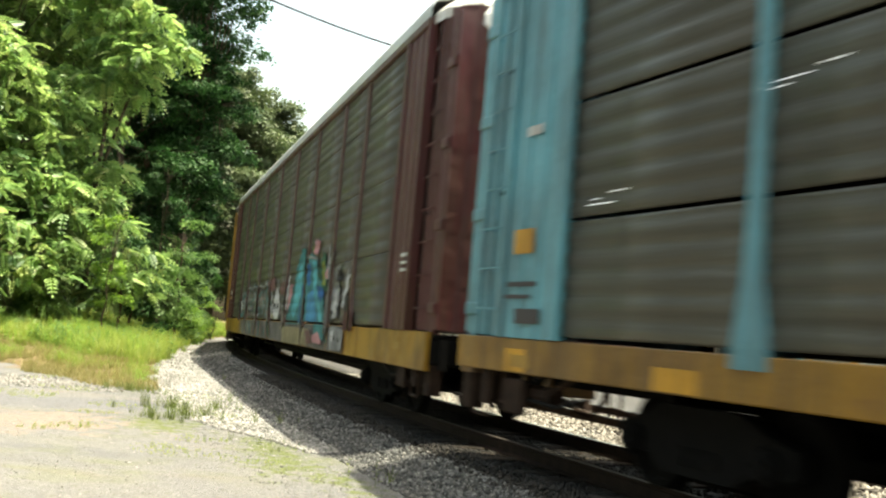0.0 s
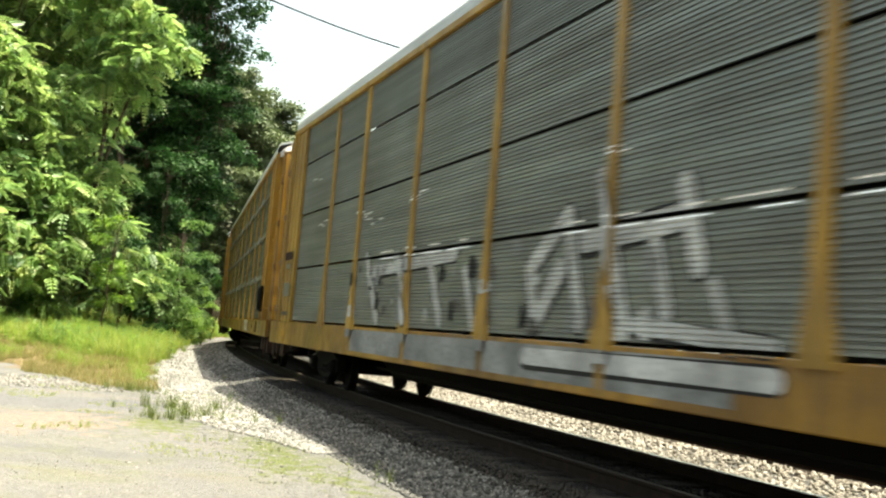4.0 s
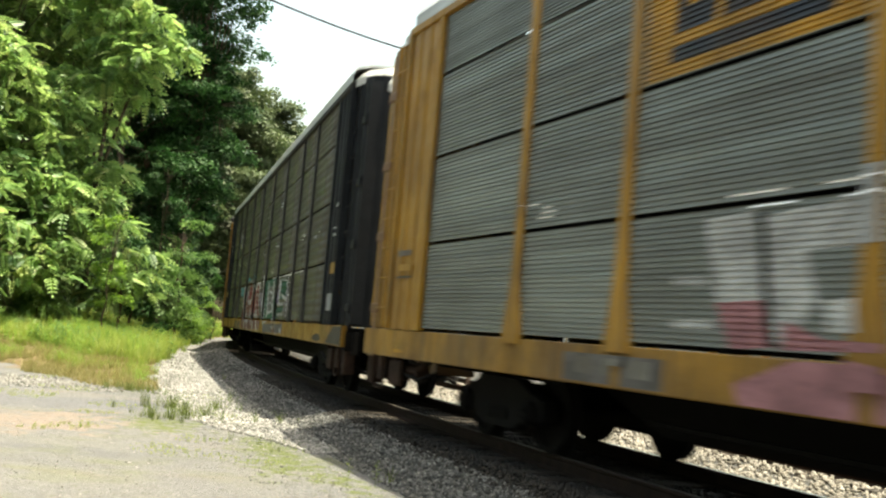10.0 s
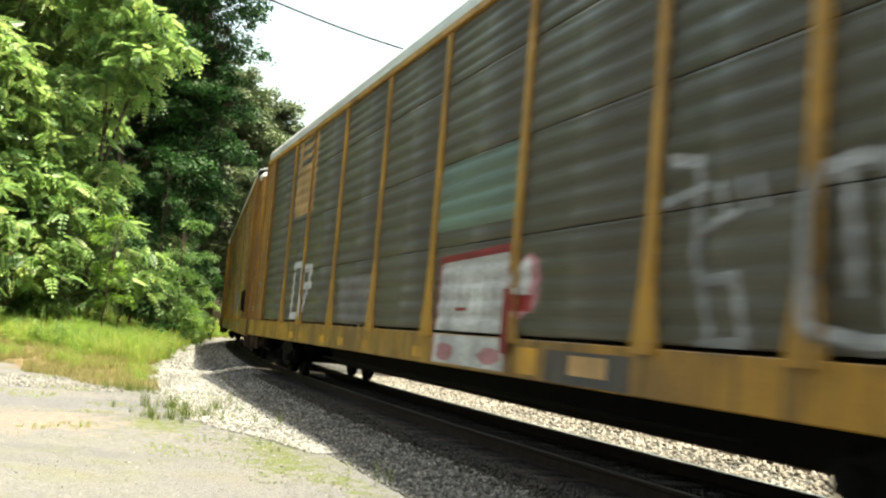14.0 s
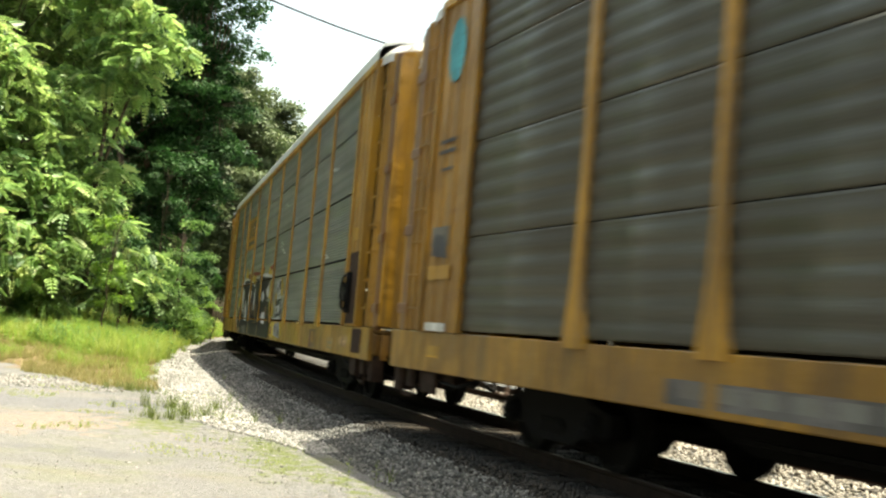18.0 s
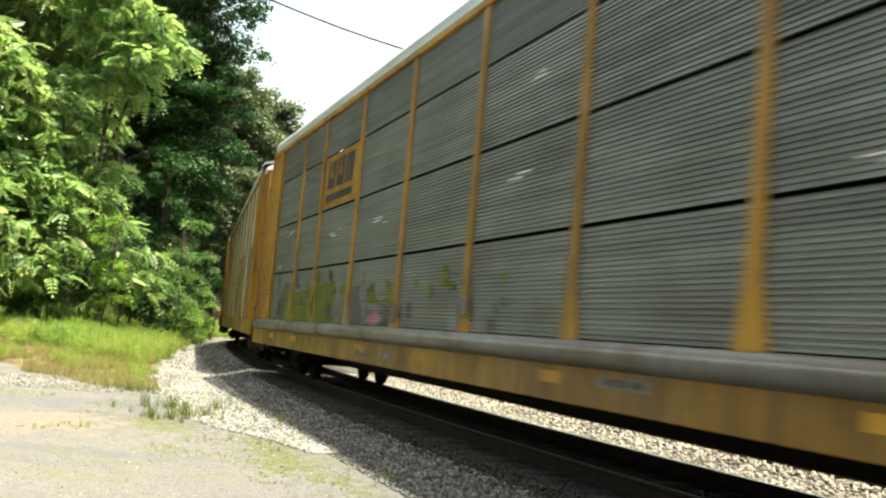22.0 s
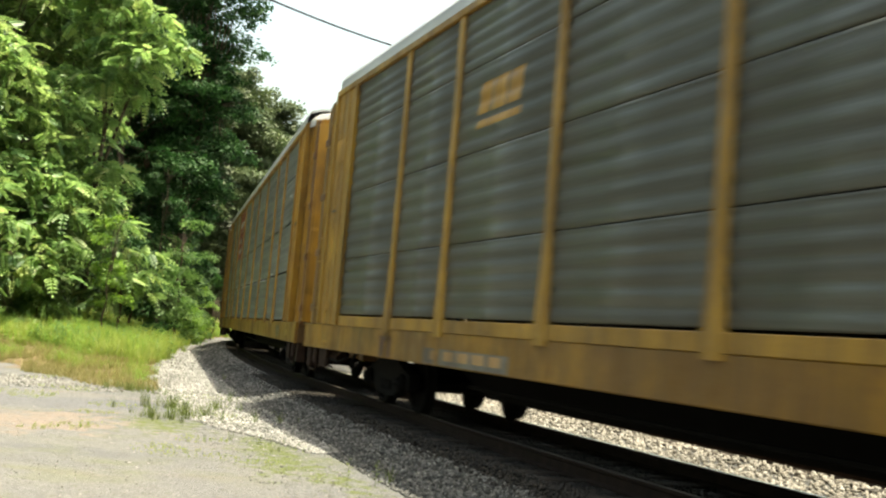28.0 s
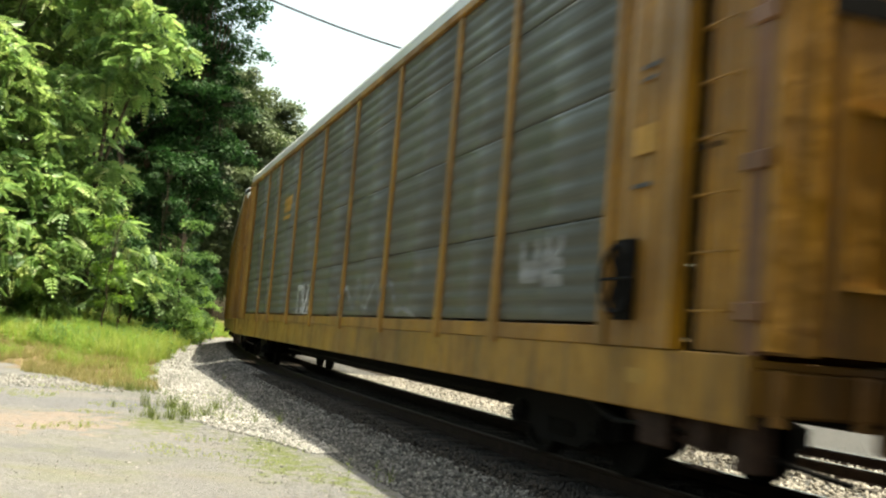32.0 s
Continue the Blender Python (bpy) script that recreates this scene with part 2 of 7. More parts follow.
# ---- ground ----
def ground_height(x, y, side):
    """Height at side metres from the middle of the nearer track, on the camera's side."""
    bed = -0.17
    if side < 1.35:
        if side > -5.6:
            return bed - 0.02 * abs(math.sin(side * 2.1))
        return max(-0.75, bed + (side + 5.6) * 0.45)
    drop = min(1.0, (side - 1.35) / 1.35)
    z = bed - 0.24 * (drop * drop * (3 - 2 * drop))
    if side > 3.0:
        far = max(0.0, y - 24.0)
        z += min(1.1, far * 0.036) * min(1.0, (side - 3.0) / 4.0)
        z += 0.05 * noise.noise(Vector((x * 0.35, y * 0.35, 0.0))) * min(1.0, (side - 3.0) / 2.0)
    return z


def line_side(x, y):
    """Nearest distance along the line to (x, y), and how far to the camera's side that lies."""
    d2 = (LINE[1] - x) ** 2 + (LINE[2] - y) ** 2
    i = int(np.argmin(d2))
    h = LINE[3][i]
    return LINE[0][i], -(x - LINE[1][i]) * math.cos(h) - (y - LINE[2][i]) * math.sin(h)


def stone_foot(s):
    """How far out the white stones at the foot of the ballast reach."""
    return float(np.interp(s, (2, 6.5, 7.9, 8.9, 10.3, 14.5, 17.4, 29, 38, 60), (2.4, 2.55, 2.95, 3.45, 3.75, 3.9, 4.1, 3.55, 3.2, 3.0)))


def soft_box(s, side, s0, s1, a, b, edge):
    """1 inside a patch of the plan, falling to 0 over edge metres."""
    return max(0.0, min(1.0, 0.5 + min(s - s0, s1 - s, side - a, b - side) / edge))


def ground_material():
    m, nt, ln, b = shader("gravel_and_soil", 0.95, 0.0, 0.2)
    at = nt.new("ShaderNodeAttribute")
    at.attribute_name = "bed"
    grass = nt.new("ShaderNodeAttribute")
    grass.attribute_name = "grass"
    grit = noise_fac(nt, ln, 38, 6, (1, 1, 1), 0.36, 0.64)
    patch = noise_fac(nt, ln, 0.9, 6, (1, 1, 1), 0.40, 0.60)
    pad = blend(nt, ln, grit, (0.088, 0.086, 0.086), (0.20, 0.195, 0.194))
    pad = blend(nt, ln, scaled(nt, ln, patch, 0.5), pad, (0.165, 0.159, 0.144))
    cool = noise_fac(nt, ln, 0.45, 5, (0.5, 1.6, 1), 0.52, 0.62)
    pad = blend(nt, ln, scaled(nt, ln, cool, 0.6), pad, (0.105, 0.107, 0.112))
    warm = noise_fac(nt, ln, 0.6, 6, (0.6, 1.5, 1), 0.58, 0.70)
    pad = blend(nt, ln, scaled(nt, ln, warm, 0.4), pad, (0.185, 0.145, 0.115))
    moss = noise_fac(nt, ln, 1.3, 7, (0.7, 1, 1), 0.55, 0.68)
    pad = blend(nt, ln, scaled(nt, ln, moss, 0.45), pad, (0.12, 0.13, 0.06))
    tuft = noise_fac(nt, ln, 9, 6, (1, 1, 1), 0.60, 0.70)
    pad = blend(nt, ln, scaled(nt, ln, tuft, 0.55), pad, (0.08, 0.085, 0.04))
    pebble = noise_fac(nt, ln, 90, 3, (1, 1, 1), 0.58, 0.68)
    pad = blend(nt, ln, scaled(nt, ln, pebble, 0.7), pad, (0.30, 0.295, 0.28))
    crumb = noise_fac(nt, ln, 11, 8, (1, 1.4, 1), 0.50, 0.66, "Object", 0.75)
    pad = blend(nt, ln, scaled(nt, ln, crumb, 0.55), pad, (0.085, 0.083, 0.078))
    vor = nt.new("ShaderNodeTexVoronoi")
    vor.inputs["Scale"].default_value = 20
    tc = nt.new("ShaderNodeTexCoord")
    ln.new(tc.outputs["Object"], vor.inputs["Vector"])
    stones = blend(nt, ln, noise_fac(nt, ln, 26, 4, (1, 1, 1), 0.38, 0.62), (0.06, 0.059, 0.056), (0.16, 0.156, 0.148))
    stones = blend(nt, ln, vor.outputs["Distance"], stones, tone((0.2, 0.19, 0.18), 0.9), "MULTIPLY")
    def ragged(v, amount, scale):
        add = nt.new("ShaderNodeMath")
        add.operation = "ADD"
        ln.new(v, add.inputs[0])
        ln.new(scaled(nt, ln, noise_fac(nt, ln, scale, 7, (1, 1, 1), 0.0, 1.0, "Object", 0.7), amount), add.inputs[1])
        r = nt.new("ShaderNodeMapRange")
        r.interpolation_type = "SMOOTHSTEP"
        r.inputs["From Min"].default_value, r.inputs["From Max"].default_value = 0.38 + amount * 0.5, 0.62 + amount * 0.5
        ln.new(add.outputs[0], r.inputs["Value"])
        return r.outputs[0]
    for name, amount, scale, lo, hi in (("tan", 1.8, 2.4, (0.165, 0.132, 0.108), (0.24, 0.20, 0.172)), ("strip", 1.2, 1.8, (0.10, 0.10, 0.106), (0.155, 0.154, 0.158)),
                                        ("moss", 2.6, 4.5, (0.075, 0.095, 0.03), (0.14, 0.15, 0.07)), ("pale", 2.2, 3.5, (0.135, 0.13, 0.118), (0.24, 0.232, 0.214))):
        w = nt.new("ShaderNodeAttribute")
        w.attribute_name = name
        pad = blend(nt, ln, ragged(w.outputs["Fac"], amount, scale), pad, blend(nt, ln, grit, lo, hi))
    c = blend(nt, ln, ragged(at.outputs["Fac"], 0.8, 2.2), pad, stones)
    # oily bed, darkened further to paint in the shade under the train
    oil_shade = nt.new("ShaderNodeAttribute")
    oil_shade.attribute_name = "oil_shade"
    c = blend(nt, ln, oil_shade.outputs["Fac"], c, blend(nt, ln, grit, (0.012, 0.011, 0.009), (0.032, 0.028, 0.023)))
    soil = blend(nt, ln, noise_fac(nt, ln, 7, 6), (0.09, 0.08, 0.035), (0.17, 0.15, 0.06))
    soil = blend(nt, ln, noise_fac(nt, ln, 0.7, 6), soil, (0.16, 0.105, 0.055))
    c = blend(nt, ln, ragged(grass.outputs["Fac"], 1.5, 1.1), c, soil)
    ln.new(c, b.inputs["Base Color"])
    bump(nt, ln, b, noise_fac(nt, ln, 45, 5), 0.7, 0.03)
    return m


def build_ground():
    """One sheet: the ballast bed along the line, the gravel pad, the field, out to the horizon."""
    sides = [-2500, -900, -300, -120, -60, -30, -16, -11, -8.5, -7.2, -6.4, -5.6, -4.6, -3.4, -2.2, -1.6, -0.8, 0, 0.8, 1.35, 1.6, 1.85, 2.1, 2.35, 2.6, 2.85, 3.1,
             3.4, 3.8, 4.2, 4.7, 5.2, 5.8, 6.5, 7.3, 8.2, 9.2, 10.4, 12, 14, 17, 21, 26, 33, 45, 70, 120, 250, 700, 2500]
    ss = list(np.arange(-440, -20, 30)) + list(np.arange(-20, 70, 0.7)) + list(np.arange(70, 540, 25))
    v, f, bed, grass, oil_shade = [], [], [], [], []
    tan, strip, moss, pale = [], [], [], []
    for s in ss:
        for side in sides:
            p = on_line(s, side)
            if side > 5 and s > 60:
                q0 = on_line(60, side)
                p = q0 + (on_line(s, 0) - on_line(60, 0)) * (1.0 if side < 40 else 1.6)
            z = ground_height(p.x, p.y, side) if -20 < side < 120 else -0.75
            v.append((p.x, p.y, z))
            wob = noise.noise(Vector((p.x * 0.5, p.y * 0.5, 3.0))) * 0.5
            bed.append(max(0.0, min(1.0, 0.5 + (2.5 + wob * 0.2 - side) / 0.4)) if side > -75 else 0.0)
            tan.append(0.62 * soft_box(s, side, 7.2, 10.6, 4.6, 9.5, 2.0))
            strip.append(soft_box(s, side, 10.8, 12.7, 4.0, 10.0, 1.2))
            moss.append(max(0.8 * soft_box(s, side, 4.6, 8.0, 2.9, 3.7, 1.0), 0.8 * soft_box(s, side, 2.5, 5.0, 2.8, 3.2, 0.8), 0.7 * soft_box(s, side, 8.0, 9.8, 3.8, 5.0, 1.0)))
            pale.append(max(soft_box(s, side, 6.5, 55, 1.9, stone_foot(s), 1.1), 0.8 * soft_box(s, side, 14.4, 17.2, 5.0, 8.5, 1.4)))
            oil_shade.append(max(0.0, min(1.0, (2.1 - abs(side)) / 0.5)))
            g = 0.0
            if side > 3.4:
                g = max(0.0, min(1.0, 0.5 + (p.y + 0.75 * p.x - 17.5 + wob * 2) / 5.0)) * min(1.0, max(0.0, 0.5 + (side - stone_foot(s) - 0.2) / 0.8))
            if side < -100:
                g = 1.0
            grass.append(g)
    n = len(sides)
    for i in range(len(ss) - 1):
        for j in range(n - 1):
            f.append((i * n + j, i * n + j + 1, (i + 1) * n + j + 1, (i + 1) * n + j))
    me = mesh_of("ground", v, [q[::-1] for q in f], ground_material(), True)
    for name, vals in (("bed", bed), ("grass", grass), ("oil_shade", oil_shade), ("tan", tan), ("strip", strip), ("moss", moss), ("pale", pale)):
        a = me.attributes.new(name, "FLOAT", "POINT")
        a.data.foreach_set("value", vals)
    tagged(new("ground", me), "pale gravel ground with ballast bed and weedy soil", "ground", kind="structure")


build_ground()

# ---- rails and ties ----
RAIL = [(-0.07, -0.17), (0.07, -0.17), (0.07, -0.155), (0.012, -0.135), (0.012, -0.045), (0.036, -0.032), (0.036, -0.004), (-0.036, -0.004), (-0.036, -0.032), (-0.012, -0.045), (-0.012, -0.135), (-0.07, -0.155)]


def sweep(outline, off, s0, s1, step):
    ss = np.arange(s0, s1 + step, step)
    n = len(outline)
    v, f = [], []
    for s in ss:
        for p, q in outline:
            v.append(tuple(on_line(s, off + p, q)))
    for i in range(len(ss) - 1):
        for k in range(n):
            f.append((i * n + k, i * n + (k + 1) % n, (i + 1) * n + (k + 1) % n, (i + 1) * n + k))
    f += [tuple(range(n - 1, -1, -1)), tuple(range(len(v) - n, len(v)))]
    return v, f


def build_track(mid, z, label):
    tr = tagged(new("railway_track"), label, "railway track", "parallel railway tracks", "structure")
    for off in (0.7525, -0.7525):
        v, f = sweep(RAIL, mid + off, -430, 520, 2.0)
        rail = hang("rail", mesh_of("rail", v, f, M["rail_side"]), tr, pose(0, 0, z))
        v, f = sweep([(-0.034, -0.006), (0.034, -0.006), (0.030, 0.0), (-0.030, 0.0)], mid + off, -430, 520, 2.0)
        hang("rail_head", mesh_of("rail_head", v, f, M["rail_shaded" if mid == 0 and off > 0 else "rail_top"]), rail)
    tie = Shape().box(-0.115, 0.115, -1.3, 1.3, -0.33, -0.158, 0.012).done("tie", M["tie"])
    s, n = -12.0, 0
    rng = random.Random(5)
    while n < 140:
        p = on_line(s, mid)
        hang("tie", tie, tr, pose(p.x, p.y, z + rng.uniform(-0.015, 0.01), 0, 0, math.degrees(line_turn(s)) + 90 + rng.uniform(-1.5, 1.5)))
        s += 0.53 + rng.uniform(-0.03, 0.03)
        n += 1
    return tr


build_track(0.0, 0.0, "rusty steel railway track on timber ties in ballast")
build_track(-4.1, 0.0, "second rusty steel track on timber ties in sunlit ballast")


# ---- scattering ----
def scatter(name, temps, places, mat, seed=1):
    """One mesh of many copies: temps a list of (verts, faces); places rows of x, y, z, scale, and a 3x3 turn."""
    rng = np.random.default_rng(seed)
    vs, loops, starts, totals = [], [], [], []
    nv = nl = 0
    which = rng.integers(0, len(temps), len(places))
    for k, (tv, tf) in enumerate(temps):
        idx = np.nonzero(which == k)[0]
        if not len(idx):
            continue
        pos = np.array([places[i][0] for i in idx], dtype=np.float64)
        sc = np.array([places[i][1] for i in idx], dtype=np.float64)
        rot = np.array([places[i][2] for i in idx], dtype=np.float64)
        tv = np.array(tv, dtype=np.float64)
        w = np.einsum("nij,kj->nki", rot, tv) * sc[:, None, None] + pos[:, None, :]
        m = len(tv)
        vs.append(w.reshape(-1, 3))
        fl = np.concatenate([np.array(q) for q in tf])
        sizes = np.array([len(q) for q in tf])
        loops.append((fl[None, :] + (np.arange(len(idx)) * m)[:, None] + nv).reshape(-1))
        st = np.concatenate([[0], np.cumsum(sizes)[:-1]])
        starts.append((st[None, :] + (np.arange(len(idx)) * len(fl))[:, None] + nl).reshape(-1))
        totals.append(np.tile(sizes, len(idx)))
        nv += m * len(idx)
        nl += len(fl) * len(idx)
    me = bpy.data.meshes.new(name)
    co = np.concatenate(vs).astype(np.float32)
    lp = np.concatenate(loops).astype(np.int32)
    st = np.concatenate(starts).astype(np.int32)
    me.vertices.add(len(co))
    me.vertices.foreach_set("co", co.ravel())
    me.loops.add(len(lp))
    me.loops.foreach_set("vertex_index", lp)
    me.polygons.add(len(st))
    me.polygons.foreach_set("loop_start", st)
    me.update(calc_edges=True)
    me.materials.append(mat)
    return me


def turns(n, rng, tilt=math.pi):
    """n turns: any spin about z, then a lean of at most tilt."""
    a, b, c = rng.uniform(0, 2 * np.pi, n), rng.uniform(-tilt, tilt, n), rng.uniform(-tilt, tilt, n)
    ca, sa, cb, sb, cc, sc = np.cos(a), np.sin(a), np.cos(b), np.sin(b), np.cos(c), np.sin(c)
    one, nil = np.ones(n), np.zeros(n)
    rz = np.array([[ca, -sa, nil], [sa, ca, nil], [nil, nil, one]]).transpose(2, 0, 1)
    rx = np.array([[one, nil, nil], [nil, cb, -sb], [nil, sb, cb]]).transpose(2, 0, 1)
    ry = np.array([[cc, nil, sc], [nil, one, nil], [-sc, nil, cc]]).transpose(2, 0, 1)
    return rz @ rx @ ry


def island_material(name, cols, rough=0.8, spec=0.2, through=0.0, tint=None):
    """Colour by the piece: each island takes a shade between those given."""
    m, nt, ln, b = shader(name, rough, 0.0, spec)
    g = nt.new("ShaderNodeNewGeometry")
    ramp = nt.new("ShaderNodeValToRGB")
    while len(ramp.color_ramp.elements) < len(cols):
        ramp.color_ramp.elements.new(0.5)
    for i, c in enumerate(cols):
        ramp.color_ramp.elements[i].position = i / max(1, len(cols) - 1)
        ramp.color_ramp.elements[i].color = (*c, 1)
    ln.new(g.outputs["Random Per Island"], ramp.inputs[0])
    c = blend(nt, ln, scaled(nt, ln, noise_fac(nt, ln, 0.6, 4), 0.35), ramp.outputs[0], tone(cols[0], 0.6))
    if tint:
        c = blend(nt, ln, scaled(nt, ln, noise_fac(nt, ln, 0.35, 6, (1, 1, 1), 0.48, 0.66), 0.7), c, tint)
    ln.new(c, b.inputs["Base Color"])
    if through > 0:
        tr = nt.new("ShaderNodeBsdfTranslucent")
        ln.new(blend(nt, ln, 0.35, c, tone(cols[len(cols) // 2], 2.2)), tr.inputs["Color"])
        mx = nt.new("ShaderNodeMixShader")
        mx.inputs[0].default_value = through
        ln.new(b.outputs[0], mx.inputs[1])
        ln.new(tr.outputs[0], mx.inputs[2])
        ln.new(mx.outputs[0], nt["Material Output"].inputs["Surface"])
    return m


def rock(seed):
    rng = random.Random(seed)
    bm = bmesh.new()
    bmesh.ops.create_icosphere(bm, subdivisions=1, radius=0.5)
    for v in bm.verts:
        v.co *= rng.uniform(0.72, 1.15)
        v.co.z *= 0.7
    bmesh.ops.dissolve_limit(bm, angle_limit=radians(24), verts=bm.verts[:], edges=bm.edges[:])
    out = [tuple(v.co) for v in bm.verts], [tuple(v.index for v in f.verts) for f in bm.faces]
    bm.free()
    return out


def build_stones():
    rocks = [rock(k) for k in range(6)]
    # darker copy of the stone: the train's shade is in the colour
    stone = island_material("ballast_stone", [(0.035, 0.035, 0.034), (0.07, 0.07, 0.067), (0.115, 0.113, 0.108), (0.23, 0.226, 0.215)], 0.9)
    rng = np.random.default_rng(11)
    places = []

    def strip(n, s0, s1, a, b, lo, hi, power=1.0):
        ss = s0 + (s1 - s0) * rng.uniform(0, 1, n) ** power
        dd = rng.uniform(a, b, n)
        rot = turns(n, rng)
        size = rng.uniform(lo, hi, n)
        for k in range(n):
            p = on_line(ss[k], dd[k])
            z = ground_height(p.x, p.y, dd[k])
            places.append(((p.x, p.y, z + size[k] * 0.18), size[k], rot[k]))

    strip(18000, -2, 22, 1.7, 2.62, 0.025, 0.055, 1.3)
    strip(7500, 20, 52, 1.3, 2.6, 0.04, 0.08)
    tagged(new("ballast_stones", scatter("ballast_stones", rocks, places, stone, 3)), "loose pale grey crushed stone along the track", "ballast", kind="stuff")
    places.clear()
    strip(9000, 0, 24, -3.4, -0.9, 0.035, 0.08, 1.2)
    strip(10000, 2, 32, -8.5, -3.4, 0.04, 0.10)
    # creamier copy of the ballast, with the sun on it put in the colour
    cream = island_material("sunlit_ballast_stone", [(0.10, 0.09, 0.075), (0.19, 0.173, 0.147), (0.285, 0.263, 0.23), (0.365, 0.343, 0.305)], 0.9)
    tagged(new("pale_ballast", scatter("pale_ballast", rocks, places, cream, 6)), "crushed stone round the second track, its sunlit cream in the colour", "ballast", kind="stuff")
    places.clear()
    for n, s0, s1, lo, hi in ((11000, 6.5, 24, 0.028, 0.07), (5000, 22, 54, 0.04, 0.085)):
        for s in s0 + (s1 - s0) * rng.uniform(0, 1, n):
            side = 2.45 + max(0.15, stone_foot(s) + 0.25 - 2.45) * rng.uniform() ** 1.15
            p = on_line(s, side)
            size = rng.uniform(lo, hi)
            places.append(((p.x, p.y, ground_height(p.x, p.y, side) + size * 0.12), size, turns(1, rng)[0]))
    strip(1300, 14.2, 17.6, 4.8, 8.4, 0.02, 0.06)
    strip(1000, 0, 9, 2.3, 4.0, 0.01, 0.03)
    strip(3500, 0, 22, 3.7, 9.0, 0.008, 0.024)
    # paler copy of the stone past the shadow's edge, sunlight in the colour
    lit_stone = island_material("sunlit_stone", [(0.11, 0.105, 0.096), (0.19, 0.183, 0.168), (0.265, 0.257, 0.24), (0.40, 0.39, 0.37)], 0.9)
    tagged(new("dusty_stones", scatter("dusty_stones", rocks, places, lit_stone, 5)), "pale crushed stone at the ballast's foot, sunlit white in its colour", "ballast", kind="stuff")
    places.clear()
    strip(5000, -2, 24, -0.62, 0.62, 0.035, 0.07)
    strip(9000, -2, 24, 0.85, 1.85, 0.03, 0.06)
    # blackened for oil and, in the colour, for the shade under the cars
    near_black = island_material("oily_ballast", [(0.012, 0.011, 0.01), (0.024, 0.021, 0.018), (0.04, 0.035, 0.03)], 0.8)
    me = scatter("oily_ballast", rocks, places, near_black, 4)
    tagged(new("oily_ballast", me), "oily crushed stone by the rails, blackened further for the train's shade", "ballast", kind="stuff")


build_stones()


# ---- plants ----
def leaflet(x0, y0, a, ln, w):
    """A pointed leaf blade, folded along its middle."""
    d, n = (math.cos(a), math.sin(a)), (-math.sin(a), math.cos(a))
    def at(t, s, z):
        return (x0 + d[0] * t * ln + n[0] * s * w, y0 + d[1] * t * ln + n[1] * s * w, z)
    return [at(0, 0, 0), at(0.45, 0.5, 0.03 * ln), at(1, 0, -0.10 * ln), at(0.45, -0.5, 0.03 * ln)], [(0, 1, 2), (0, 2, 3)]


def frond(pairs, length, ln, w, droop):
    """A feathered leaf: leaflets in pairs along a drooping stalk, all joined to it."""
    roots = []
    for i in range(pairs + 1):
        t = 0.18 + 0.82 * i / pairs
        roots.append((t * length, 0.0, -droop * t * t * length))
    v, f = list(roots), []
    for i, (x, _, z) in enumerate(roots):
        t = 0.18 + 0.82 * i / pairs
        size = ln * (1.0 - 0.45 * t)
        for a in ((1.05, -1.05) if i < pairs else (0.0,)):
            lv, lf = leaflet(x, 0, a, size, w * (1 - 0.3 * t))
            n = len(v) - 1
            v += [(p, q, r + z - 0.22 * abs(q)) for p, q, r in lv[1:]]
            f += [tuple(k + n if k else i for k in t3) for t3 in lf]
            if i < pairs:
                f.append((i, i + 1, n + 3 if a > 0 else n + 1))
    return v, f


def sprig(n, size, spread, seed):
    """A handful of broad leaves about a twig's end."""
    rng = random.Random(seed)
    v, f = [], []
    for k in range(n):
        a = rng.uniform(0, 2 * math.pi)
        lv, lf = leaflet(0.0, 0.0, a, size * rng.uniform(0.7, 1.2), size * 0.62)
        off = (rng.uniform(-spread, spread), rng.uniform(-spread, spread), rng.uniform(-spread, spread) * 0.6)
        tip = rng.uniform(-0.7, 0.5)
        m = len(v)
        v += [(p + off[0], q + off[1], r + off[2] + tip * math.hypot(p, q)) for p, q, r in lv]
        f += [tuple(i + m for i in t3) for t3 in lf]
    return v, f


FRONDS = [frond(5, 1.0, 0.42, 0.22, d) for d in (0.25, 0.5, 0.85)]
SPRIGS = [sprig(9, 0.34, 0.42, k) for k in range(4)]
LEAF = {
    "bright": island_material("bright_leaf", [(0.052, 0.118, 0.036), (0.15, 0.262, 0.07), (0.275, 0.405, 0.12), (0.45, 0.495, 0.19)], 0.45, 0.5, 0.40),
    # dark and paler copies of one leaf: shaded and sunlit trees told by colour
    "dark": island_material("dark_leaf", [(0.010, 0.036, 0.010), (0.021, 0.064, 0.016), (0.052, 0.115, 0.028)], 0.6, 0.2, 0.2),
    "dark_lit": island_material("lit_dark_leaf", [(0.016, 0.048, 0.012), (0.033, 0.085, 0.02), (0.07, 0.14, 0.034)], 0.6, 0.2, 0.24),
    "mid": island_material("mid_leaf", [(0.05, 0.105, 0.028), (0.09, 0.17, 0.042), (0.16, 0.25, 0.07)], 0.5, 0.3, 0.38),
    "lime": island_material("lime_leaf", [(0.085, 0.16, 0.02), (0.13, 0.23, 0.03), (0.19, 0.29, 0.045)], 0.5, 0.3, 0.45),
    "far": island_material("far_leaf", [(0.045, 0.07, 0.03), (0.075, 0.105, 0.042), (0.115, 0.145, 0.06)], 0.55, 0.35, 0.25),
}


